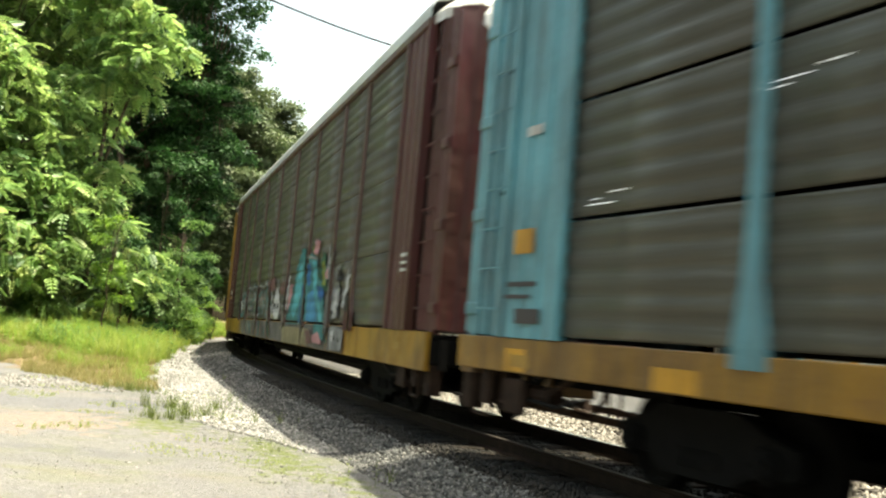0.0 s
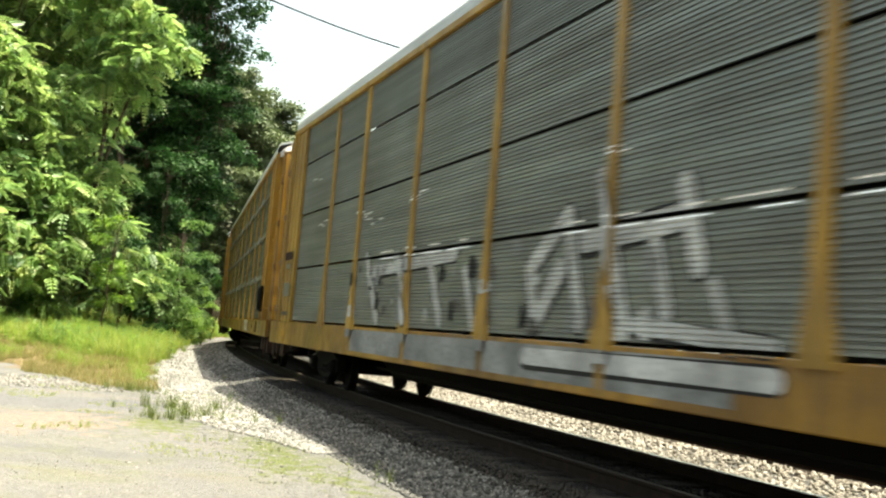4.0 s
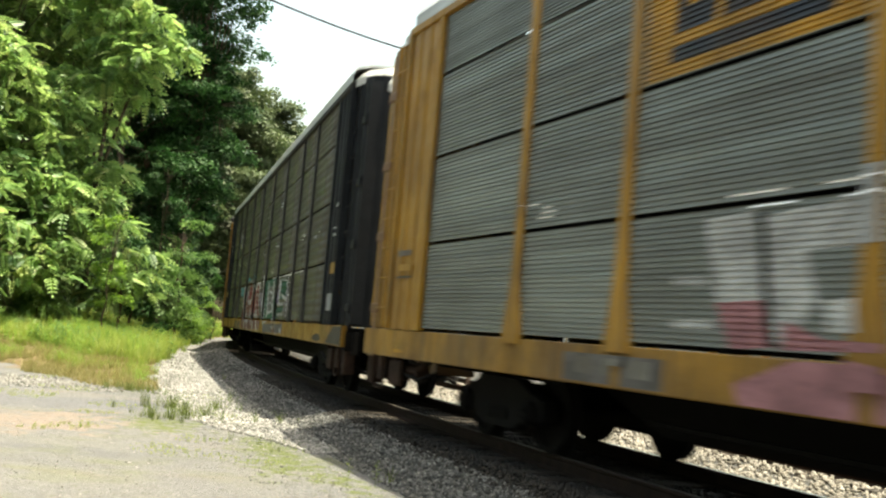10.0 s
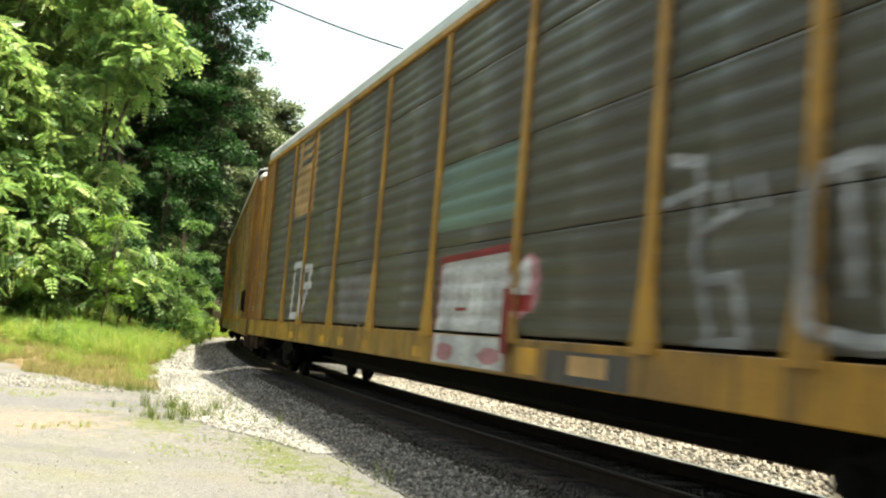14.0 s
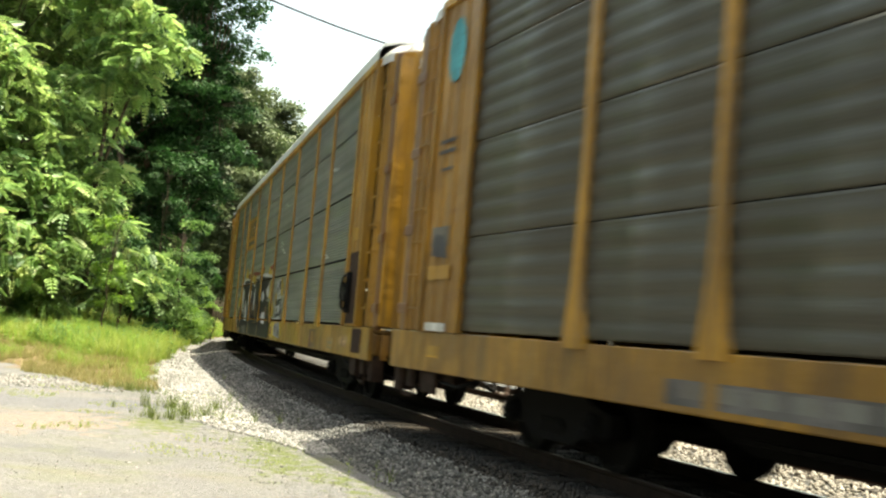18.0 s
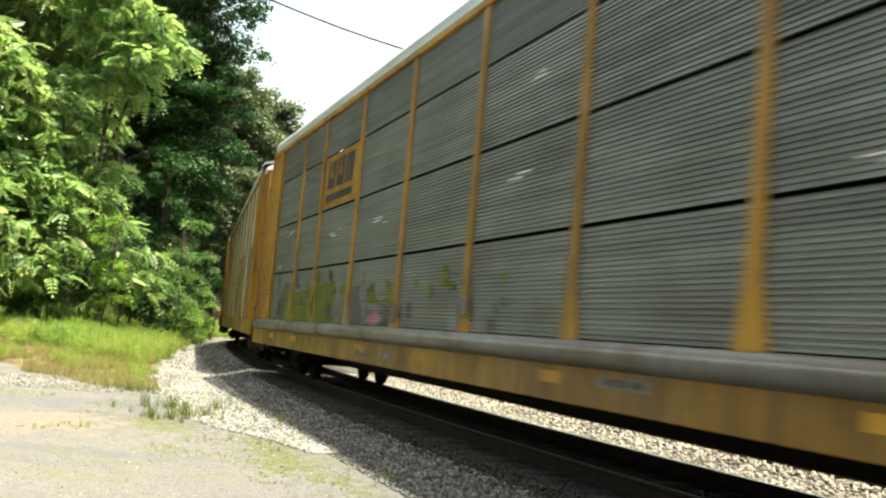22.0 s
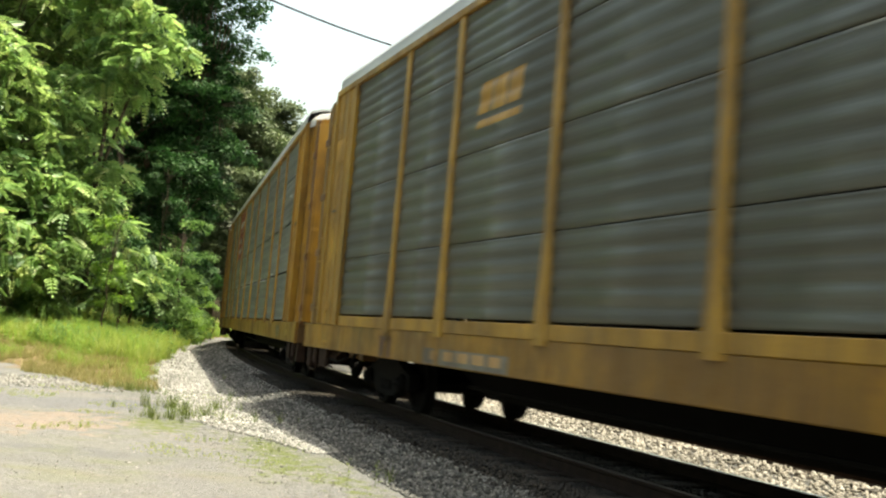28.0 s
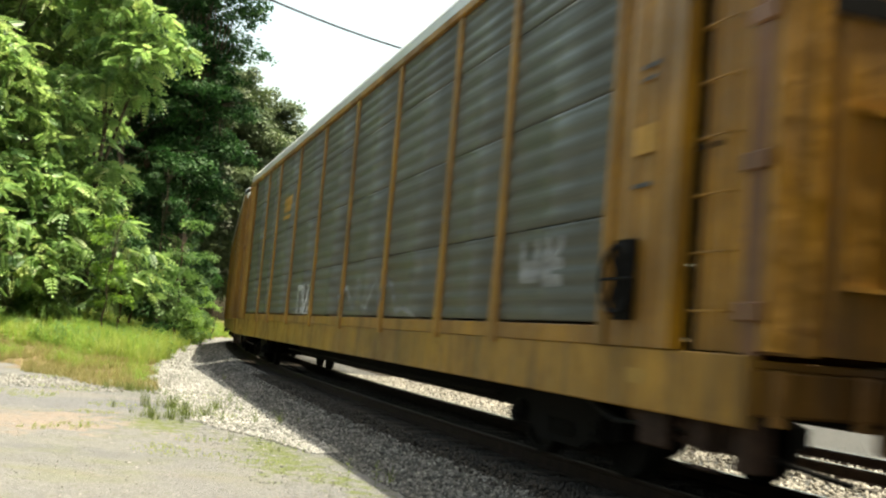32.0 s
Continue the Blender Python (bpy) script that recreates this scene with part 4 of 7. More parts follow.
def roof_mesh():
    def build():
        sh = Shape()
        prof = [(-1.53, 5.42), (-1.53, 5.62), (-1.47, 5.72), (-1.2, 5.80), (-0.6, 5.85), (0, 5.87), (0.6, 5.85), (1.2, 5.80), (1.47, 5.72), (1.53, 5.62), (1.53, 5.42)]
        n, xs = len(prof), []
        x = -12.9
        while x < 12.8:
            xs += [(x, 0.0), (x + 0.5, 0.0), (x + 0.53, 0.035), (x + 0.60, 0.035), (x + 0.63, 0.0)]
            x += 0.86
        v = [(px, y, z + (up if abs(y) < 1.4 else 0)) for px, up in xs for y, z in prof]
        f = [(i * n + k, i * n + k + 1, (i + 1) * n + k + 1, (i + 1) * n + k) for i in range(len(xs) - 1) for k in range(n - 1)]
        m = len(v)
        v += [(px, y, z - 0.05) for px in (xs[0][0], xs[-1][0]) for y, z in prof]
        f += [tuple(range(0, n)) + tuple(range(m + n - 1, m - 1, -1))]
        e = (len(xs) - 1) * n
        f += [tuple(range(e + n - 1, e - 1, -1)) + tuple(range(m + n, m + 2 * n))]
        return sh.add(v, f).done("roof", M["roof"])
    return kept("roof", build)


def hood_mesh():
    """The lowered cap over an end door, sloping down from the roof."""
    def build():
        prof = [(-1.47, 5.36), (-1.47, 5.50), (-1.36, 5.62), (-0.9, 5.72), (0, 5.78), (0.9, 5.72), (1.36, 5.62), (1.47, 5.50), (1.47, 5.36)]
        n = len(prof)
        v = []
        for x, k, dz in ((12.8, 1.0, 0.0), (13.3, 0.97, -0.03), (13.72, 0.88, -0.10), (13.9, 0.72, -0.24)):
            v += [(x, y * k, z + dz) for y, z in prof]
        v += [(13.9, y * 0.7, 5.08) for y, z in prof] + [(12.8, y, 5.3) for y, z in prof]
        f = [(i * n + j, i * n + j + 1, (i + 1) * n + j + 1, (i + 1) * n + j) for i in range(4) for j in range(n - 1)]
        f += [(4 * n + j, 4 * n + j + 1, 5 * n + j + 1, 5 * n + j) for j in range(n - 1)]
        return mesh_of("end_hood", v, f, M["white"])
    return kept("hood", build)


def sill_mesh(mat, low, x1=13.78):
    def build():
        o = [(-0.07, low), (-0.006, low), (0.0, low + 0.012), (0.0, 1.195), (-0.008, 1.205), (-0.07, 1.205)]
        return Shape().prism(o, 0, -x1, x1).done("side_sill", M[mat])
    return kept(("sill", mat, low), build)


def wheelset_mesh():
    def build():
        sh = Shape()
        for sgn in (1, -1):
            y = 0.7175 * sgn
            sh.lathe([(0.08, y - 0.07 * sgn), (0.40, y - 0.03 * sgn), (0.46, y - 0.028 * sgn), (0.457, y), (0.425, y + 0.01 * sgn), (0.42, y + 0.11 * sgn), (0.36, y + 0.11 * sgn),
                      (0.34, y + 0.07 * sgn), (0.12, y + 0.05 * sgn), (0.11, y + 0.14 * sgn), (0.0, y + 0.14 * sgn)], (0, 0), 22)
            sh.lathe([(0.10, y + 0.40 * sgn), (0.10, y + 0.46 * sgn), (0.0, y + 0.46 * sgn)], (0, 0), 10)
            for a in range(3):
                sh.box(0.05 * math.cos(a * 2.094) - 0.018, 0.05 * math.cos(a * 2.094) + 0.018, min(y + 0.45 * sgn, y + 0.485 * sgn), max(y + 0.45 * sgn, y + 0.485 * sgn), 0.05 * math.sin(a * 2.094) - 0.018, 0.05 * math.sin(a * 2.094) + 0.018)
        sh.lathe([(0.085, -1.15), (0.08, 1.15)], (0, 0), 10)
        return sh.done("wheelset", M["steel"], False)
    return kept("wheelset", build)


def side_frame_mesh():
    def build():
        sh = Shape()
        o = [(-1.15, 0.36), (-0.98, 0.30), (-0.72, 0.34), (-0.45, 0.20), (0.45, 0.20), (0.72, 0.34), (0.98, 0.30), (1.15, 0.36), (1.15, 0.56), (0.85, 0.62), (0.5, 0.76), (-0.5, 0.76), (-0.85, 0.62), (-1.15, 0.56)]
        sh.prism(o, 1, -0.08, 0.08)
        for x in (-0.886, 0.886):
            sh.lathe([(0.0, 0.08), (0.14, 0.08), (0.15, 0.11), (0.13, 0.15), (0.06, 0.17), (0.0, 0.17)], (x, 0.42), 12)
        for x in (-0.2, 0.0, 0.2):
            sh.lathe([(0.08, -0.12), (0.08, 0.11), (0.0, 0.11)], (x, 0.36), 8)
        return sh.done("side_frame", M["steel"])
    return kept("side_frame", build)


WHEELS = []


def build_truck(car, x, yaw):
    tr = hang("truck", kept("bolster", lambda: Shape().box(-0.25, 0.25, -1.05, 1.05, 0.40, 0.70, 0.03).box(-0.3, 0.3, -0.3, 0.3, 0.68, 0.82).done("truck", M["dark"])), car, pose(x, 0, 0, 0, 0, yaw))
    for sgn in (1, -1):
        hang("side_frame", side_frame_mesh(), tr, pose(0, 0.99 * sgn, 0, 0, 0, 0 if sgn > 0 else 180))
        WHEELS.append((hang("wheelset", wheelset_mesh(), tr, pose(0.886 * sgn, 0, 0.42)), 0.886 * sgn))
        hang("brake_beam", kept("brake_beam", lambda: Shape().box(-0.06, 0.06, -0.85, 0.85, 0.30, 0.42, 0.02).done("brake_beam", M["dark"])), tr, pose(0.36 * sgn, 0, 0))


def underframe_mesh():
    def build():
        sh = Shape().box(-13.4, 13.4, -1.42, 1.42, 1.06, 1.15)
        sh.prism([(-13.6, 1.06), (-13.6, 0.72), (-9.0, 0.72), (-7.9, 0.36), (7.9, 0.36), (9.0, 0.72), (13.6, 0.72), (13.6, 1.06)], 1, -0.34, 0.34)
        sh.tube([(-7.6, 0.75, 0.52), (-1, 0.8, 0.50), (3, 0.8, 0.50), (7.6, 0.75, 0.52)], 0.03, 5)
        x = -12.6
        while x < 12.7:
            sh.box(x - 0.06, x + 0.06, -1.40, 1.40, 0.92, 1.06)
            x += 1.8
        for e in (-1, 1):
            sh.box(e * 13.4 - 0.12, e * 13.4 + 0.12, -1.44, 1.44, 0.86, 1.15)
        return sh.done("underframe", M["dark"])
    return kept("underframe", build)


def end_door_mesh(mat, irons):
    """One leaf of an end door: folded sheet, lock rod and keepers; one leaf has grab irons, the other a hatch frame."""
    def build():
        sh = Shape()
        sh.prism([(0.0, 0.02), (0.05, 0.02), (0.05, 0.30), (0.09, 0.34), (0.09, 0.84), (0.05, 0.88), (0.05, 1.10), (0.10, 1.14), (0.10, 1.38), (0.0, 1.38)], 2, 1.24, 5.30)
        sh.tube([(0.15, 0.16, 1.3), (0.15, 0.16, 5.2)], 0.022, 6)
        for z in (1.6, 2.6, 3.7, 4.8):
            sh.box(0.05, 0.17, 0.11, 0.21, z - 0.05, z + 0.05)
        if irons:
            for n in range(7):
                z = 1.55 + 0.52 * n
                sh.tube([(0.09, 0.42, z), (0.16, 0.42, z), (0.16, 0.80, z), (0.09, 0.80, z)], 0.009, 5)
        else:
            for y0, y1, z0, z1 in ((0.38, 0.42, 1.7, 3.0), (0.78, 0.82, 1.7, 3.0), (0.42, 0.78, 2.96, 3.0), (0.42, 0.78, 1.7, 1.74)):
                sh.box(0.085, 0.12, y0, y1, z0, z1)
        return sh.done("end_door", M[mat])
    return kept(("door", mat, irons), build)


def slot_mesh():
    return kept("slot", lambda: Shape().box(0.088, 0.104, 0.34, 1.06, -0.09, 0.09).done("door_slot", M["dark"]))


def corner_mesh(mat):
    """The door's corner: the sheet that turns from the side to the end, set in a little."""
    def build():
        o = [(SHEET_END + 0.12, 1.38)]
        for x in (13.08, 13.3, 13.52):
            o += [(x - 0.035, 1.385), (x - 0.015, 1.42), (x + 0.015, 1.42), (x + 0.035, 1.385)]
        o += [(13.72, 1.33), (RACK_END, 1.18), (RACK_END + 0.02, 1.10), (RACK_END + 0.02, 1.0), (RACK_END - 0.06, 1.0), (RACK_END - 0.06, 1.14), (13.68, 1.27), (13.48, 1.33), (SHEET_END + 0.12, 1.32)]
        sh = Shape().prism(o, 2, 1.22, 5.40)
        return sh.done("corner_sheet", M[mat])
    return kept(("corner", mat), build)


def end_sheet_mesh(mat):
    """The plain sheet between the last bay and the door, on angle uprights."""
    def build():
        e, f = FLAT_END, SHEET_END
        o = [(e - 0.05, 1.44), (e - 0.05, 1.53), (e + 0.07, 1.53), (e + 0.08, 1.49)]
        for x in (e + 0.42, e + 0.76):
            o += [(x - 0.05, 1.49), (x - 0.02, 1.512), (x + 0.02, 1.512), (x + 0.05, 1.49)]
        o += [(f - 0.08, 1.49), (f - 0.07, 1.535), (f, 1.535), (f, 1.40), (f - 0.04, 1.40), (f - 0.04, 1.455), (e + 0.02, 1.455), (e + 0.02, 1.44)]
        sh = Shape().prism(o, 2, 1.21, 5.46)
        return sh.done("end_sheet", M[mat])
    return kept(("end_sheet", mat), build)


def corner_post_mesh(mat):
    """The hinge post at the car's corner, with its keepers."""
    def build():
        sh = Shape().box(13.56, 13.74, 1.31, 1.40, 1.16, 5.36, 0.02)
        for z in (1.5, 2.55, 3.6, 4.65):
            sh.box(13.5, 13.8, 1.30, 1.425, z - 0.07, z + 0.07, 0.015)
        return sh.done("corner_post", M[mat])
    return kept(("corner_post", mat), build)


def bracket_mesh(mat):
    """Plates that hang under the end of the side sill."""
    def build():
        sh = Shape().box(12.35, 12.75, 1.38, 1.44, 0.45, 0.80, 0.02)
        sh.box(13.1, 13.28, 1.36, 1.43, 0.50, 0.95, 0.02).box(12.3, 13.4, 1.36, 1.46, 0.90, 1.04, 0.02)
        return sh.done("sill_bracket", M[mat])
    return kept(("bracket", mat, 0), build)


def end_sill_mesh(mat):
    """The beam and step plate across the wagon's end, under the doors."""
    def build():
        sh = Shape().box(13.5, 13.8, -1.42, 1.42, 0.80, 1.12, 0.02).box(13.4, 13.8, -1.40, 1.40, 1.12, 1.18, 0.01)
        for y in (-1.25, -0.55, 0.55, 1.25):
            sh.box(13.79, 13.85, y - 0.05, y + 0.05, 0.74, 1.12, 0.01)
        sh.box(13.7, 13.96, -0.32, 0.32, 0.58, 1.1, 0.03)
        return sh.done("end_sill", M[mat])
    return kept(("end_sill", mat), build)


def lever_mesh():
    """The uncoupling lever: a bent rod from the corner to the coupler."""
    def build():
        sh = Shape().tube([(13.95, 1.42, 0.62), (13.95, 1.36, 0.90), (13.97, 1.1, 0.92), (13.97, 0.3, 0.86), (14.1, 0.14, 0.8)], 0.02, 6)
        sh.tube([(13.9, 0.62, 0.82), (14.02, 0.66, 0.55), (14.15, 0.58, 0.34), (14.3, 0.4, 0.4)], 0.035, 6)
        return sh.done("uncoupling_lever", M["rust_brown"], True)
    return kept("lever", build)


def hanger_mesh():
    """Rusted gear behind the corner step: a plate, a cylinder and a strut."""
    def build():
        sh = Shape().box(12.9, 13.5, 1.18, 1.3, 0.5, 0.95, 0.03).box(13.55, 13.78, 1.22, 1.40, 0.42, 0.84, 0.02)
        sh.tube([(12.0, 1.25, 0.66), (12.9, 1.25, 0.66)], 0.10, 10)
        sh.tube([(11.4, 1.32, 0.95), (12.4, 1.3, 0.55), (13.3, 1.3, 0.52)], 0.03, 6)
        return sh.done("end_gear", M["rust_brown"])
    return kept("hanger", build)


def hose_mesh():
    def build():
        pts = [(11.3, 1.36, 0.70), (11.8, 1.38, 0.58), (12.5, 1.36, 0.62), (13.3, 1.25, 0.60), (13.8, 1.05, 0.48), (14.1, 0.8, 0.40)]
        return Shape().tube(pts, 0.022, 5).done("hose", M["dark"], True)
    return kept("side_hose", build)


def rung_mesh(mat):
    def build():
        sh = Shape()
        sh.tube([(13.02, 1.39, 0), (13.02, 1.47, 0), (13.42, 1.47, 0), (13.42, 1.39, 0)], 0.010, 5)
        return sh.done("rung", M[mat])
    return kept(("rung", mat), build)


def step_mesh(mat):
    def build():
        sh = Shape()
        sh.tube([(13.05, 1.40, 1.05), (13.05, 1.42, 0.42), (13.09, 1.42, 0.38), (13.38, 1.42, 0.38), (13.42, 1.42, 0.42), (13.42, 1.40, 1.05)], 0.02, 6)
        return sh.done("step", M[mat])
    return kept(("step", mat), build)


def coupler_mesh():
    def build():
        sh = Shape().box(13.5, 14.1, -0.09, 0.09, 0.74, 0.94, 0.02)
        sh.prism([(14.0, -0.16), (14.28, -0.13), (14.33, 0.02), (14.22, 0.16), (14.0, 0.14)], 2, 0.70, 0.98)
        sh.tube([(13.6, 0.45, 0.8), (13.9, 0.48, 0.55), (14.15, 0.40, 0.42), (14.33, 0.2, 0.5)], 0.035, 6)
        sh.tube([(13.55, -1.1, 0.98), (13.75, -1.1, 0.8), (13.75, -0.2, 0.78)], 0.018, 5)
        return sh.done("coupler", M["steel"])
    return kept("coupler", build)


def outline_patch(pts, y):
    """A flat painted shape on the side, from (x, z) corners."""
    return Shape().add([(x, y, z) for x, z in pts], [tuple(range(len(pts)))])


def build_car(spec):
    """One enclosed car carrier: flat wagon, rack of posts and corrugated sheets, roof, end doors."""
    car = new("autorack_car")
    rng = random.Random(spec["seed"])
    frame_c, sill_c, end_c = spec["posts"], spec.get("sill", "sill"), spec.get("ends", spec["posts"])
    low, xs, ribs = spec.get("low", 0.72), spec.get("at", POSTS), spec.get("ribs", 22)
    hang("underframe", underframe_mesh(), car)
    hang("roof", roof_mesh(), car, label="pale corrugated metal roof")
    for sgn, turn in ((1, 0), (-1, 180)):
        spin = pose(0, 0, 0, 0, 0, turn)
        hang("side_sill", sill_mesh(sill_c, low), car, spin @ pose(0, HALF_W - 0.02, 0))
        hang("top_rail", kept(("top_rail", frame_c), lambda: Shape().box(-12.85, 12.85, -0.05, 0.035, 5.36, 5.47, 0.012).done("top_rail", M[frame_c])), car, spin @ pose(0, HALF_W, 0))
        edges = [-FLAT_END] + list(xs) + [FLAT_END]
        for a, b in zip(edges[:-1], edges[1:]):
            for z0, z1 in spec.get("rows", ROWS):
                pick = spec["odd_sheet"] if sgn > 0 and z0 < 3 and round(a, 1) in spec.get("dark_bays", ()) else spec["sheet"] if rng.random() > spec.get("odd", 0.0) else spec.get("odd_sheet", spec["sheet"])
                hang("panel", sheet_mesh(b - a - 0.02, z1 - z0, ribs, pick), car, spin @ pose((a + b) / 2 * sgn, HALF_W - 0.025, z0))
        for x in xs:
            hang("post", post_mesh(5.42, spec.get("post_w", 0.16), spec.get("foot", 0.40), frame_c, 1.21 if frame_c == "near_black" else 1.10 if frame_c == "teal" else 1.15), car, spin @ pose(x * sgn, HALF_W - 0.03, 0))
        if spec.get("grid"):
            for z in (2.34, 3.47, 4.57):
                hang("side_rail", kept(("grid", spec["grid"]), lambda: Shape().box(-FLAT_END, FLAT_END, -0.02, 0.022, -0.055, 0.055, 0.01).done("side_rail", M[spec["grid"]])), car, spin @ pose(0, HALF_W, z))
            for x in xs:
                for z in (2.34, 3.47, 4.57):
                    hang("bracket", kept(("bracket", spec["grid"]), lambda: Shape().box(-0.13, 0.13, -0.02, 0.045, -0.10, 0.10, 0.012).done("bracket", M[spec["grid"]])), car, spin @ pose(x * sgn, HALF_W, z))
        if spec.get("kick"):
            hang("kick_strip", kept(("kick", frame_c), lambda: Shape().box(-FLAT_END, FLAT_END, -0.03, 0.0, 1.205, 1.37, 0.008).done("kick_strip", M[frame_c])), car, spin @ pose(0, HALF_W - 0.01, 0))
        if spec.get("rub"):
            hang("guard_rail", kept(("rub", spec["rub"]), lambda: Shape().tube([(-13.2, -0.02, 1.11), (13.2, -0.02, 1.11)], 0.13, 14).done("guard_rail", M[spec["rub"]], True)), car, spin @ pose(0, HALF_W, 0))
        for end in (1, -1):
            mir = spin if end > 0 else spin @ Matrix.Diagonal((-1, 1, 1, 1))
            for name, me in (("end_sheet", end_sheet_mesh(end_c)), ("corner_sheet", corner_mesh(spec.get("doors", end_c) if end * sgn > 0 else end_c)), ("door_gap", kept("door_gap", lambda: Shape().box(SHEET_END - 0.03, SHEET_END + 0.16, 1.24, 1.34, 1.2, 5.4).done("door_gap", M["dark"]))), ("step", step_mesh("rust_brown")), ("corner_post", corner_post_mesh("black" if spec.get("doors") else "rust_post" if "yellow" in end_c else end_c)), ("sill_bracket", bracket_mesh("rust_brown")), ("hose", hose_mesh()), ("end_gear", hanger_mesh())):
                if sgn > 0 or name not in ("sill_bracket", "hose", "end_gear"):
                    hang(name, me, car, mir)
            for n in range(9):
                hang("rung", rung_mesh(end_c), car, mir @ pose(0, 0, 1.5 + 0.43 * n))
    for end, turn in ((1, 0), (-1, 180)):
        for half in (1, -1):
            m = pose(0, 0, 0, 0, 0, turn) @ pose(13.75, 0, 0) @ (Matrix.Identity(4) if half > 0 else Matrix.Diagonal((1, -1, 1, 1)))
            hang("end_door", end_door_mesh(spec.get("doors", end_c) if end > 0 else end_c, half > 0), car, m)
            for z in spec.get("slots", (3.72,)):
                hang("door_slot", slot_mesh(), car, m @ pose(0, 0, z), "dark slot in the door")
        hang("end_hood", hood_mesh(), car, pose(0, 0, 0, 0, 0, turn), "dirty white cap over the end doors")
        hang("coupler", coupler_mesh(), car, pose(0, 0, 0, 0, 0, turn))
        hang("end_sill", end_sill_mesh("dark" if end_c in ("black", "maroon") else "rust_paint"), car, pose(0, 0, 0, 0, 0, turn), "rust-stained yellow end beam")
        hang("uncoupling_lever", lever_mesh(), car, pose(0, 0, 0, 0, 0, turn) @ (Matrix.Identity(4) if end < 0 else Matrix.Diagonal((1, -1, 1, 1))))
        build_truck(car, 10.06 * end, -2.7 * end)
    for deck in (2.75, 4.1):
        hang("inner_deck", kept("inner_deck", lambda: Shape().box(-13.2, 13.2, -1.40, 1.40, -0.02, 0.02).done("inner_deck", M["dark"])), car, pose(0, 0, deck))
    return tagged(car, spec["label"], "railway car", "autorack cars of the passing train")


CARS = [
    dict(k=-9, ribs=5, low=0.86, posts="teal", sheet="zinc_brown", label="brown-grimed enclosed autorack car with teal posts and yellow sill"),
    dict(k=-8, ribs=5, posts="brown_red", ends="maroon", sheet="zinc_brown", rows=TIGHT, label="grimy enclosed autorack car with maroon ends and tall graffiti"),
    dict(k=-7, posts="yellow_pale", sheet="zinc_mid", label="yellow autorack car with dark ribbed panels and white graffiti"),
    dict(k=-6, ribs=5, low=0.80, posts="yellow", sheet="zinc_brown", grid="rail_grey", label="yellow autorack car with pale horizontal rails over grey panels"),
    dict(k=-5, posts="yellow", sheet="zinc", low=0.83, label="yellow autorack car with bright ribbed panels and blue graffiti"),
    dict(k=-4, ribs=7, low=0.86, doors="yellow", posts="near_black", ends="black", sheet="zinc_brown", label="black autorack car with red and green graffiti above a yellow sill"),
    dict(k=-3, ribs=5, low=0.79, posts="yellow", ends="yellow_old", sheet="zinc_brown", rows=TIGHT, label="yellow autorack car with grimy panels and white graffiti block"),
    dict(k=-2, ribs=5, posts="yellow", ends="yellow_old", sheet="zinc_brown", rows=TIGHT, label="yellow autorack car with grimy panels and pale blue graffiti"),
    dict(k=-1, posts="yellow", sheet="zinc_mid", label="yellow autorack car with black and white graffiti over ribbed panels"),
    dict(k=0, posts="yellow", sheet="zinc_mid", rub="grey_paint", low=0.62, label="yellow autorack car with grey guard rail and lime graffiti"),
    dict(k=1, low=0.78, slots=(2.78,), posts="yellow_pale", ends="yellow", sheet="zinc_light", odd_sheet="zinc_mid", dark_bays=(-4.3, -7.1, -11.7), label="yellow autorack car with pale panels, some darker, and a shield sign"),
    dict(k=2, ribs=5, posts="yellow_pale", sheet="zinc_dark", low=0.78, rows=HIGH, kick=True, foot=0.3, label="yellow autorack car with plain grey panels and deep sill"),
    dict(k=3, posts="yellow", sheet="zinc", low=0.79, label="yellow autorack car with ribbed grey panels and a red sign"),
    dict(k=4, ribs=5, posts="yellow_old", sheet="zinc_dark", rows=HIGH, kick=True, foot=0.24, label="rust-streaked yellow autorack car with brake gear at its end"),
    dict(k=5, ribs=5, posts="yellow_old", sheet="zinc_brown", label="yellow autorack car with red-brown corner and grimy panels"),
]
COUPLED = 28.657
PLAY = {-9: 0.2, -8: 0.15, -7: -0.12, -6: -0.13, -5: -0.28, -4: 0.05, -3: -0.05, -2: 0.05, -1: 0.05, 0: 0.05, 1: 0.12, 2: 0.1, 3: 0.18, 4: 0.25, 5: 0.25}
TRAIN = []
for i, spec in enumerate(CARS):
    spec["seed"] = 300 + i
    TRAIN.append((spec["k"], build_car(spec)))


def car_pose(s):
    a, b = on_line(s - 10.06), on_line(s + 10.06)
    d = b - a
    p = (a + b) / 2
    return pose(p.x, p.y, 0, 0, 0, math.degrees(math.atan2(d.y, d.x)))


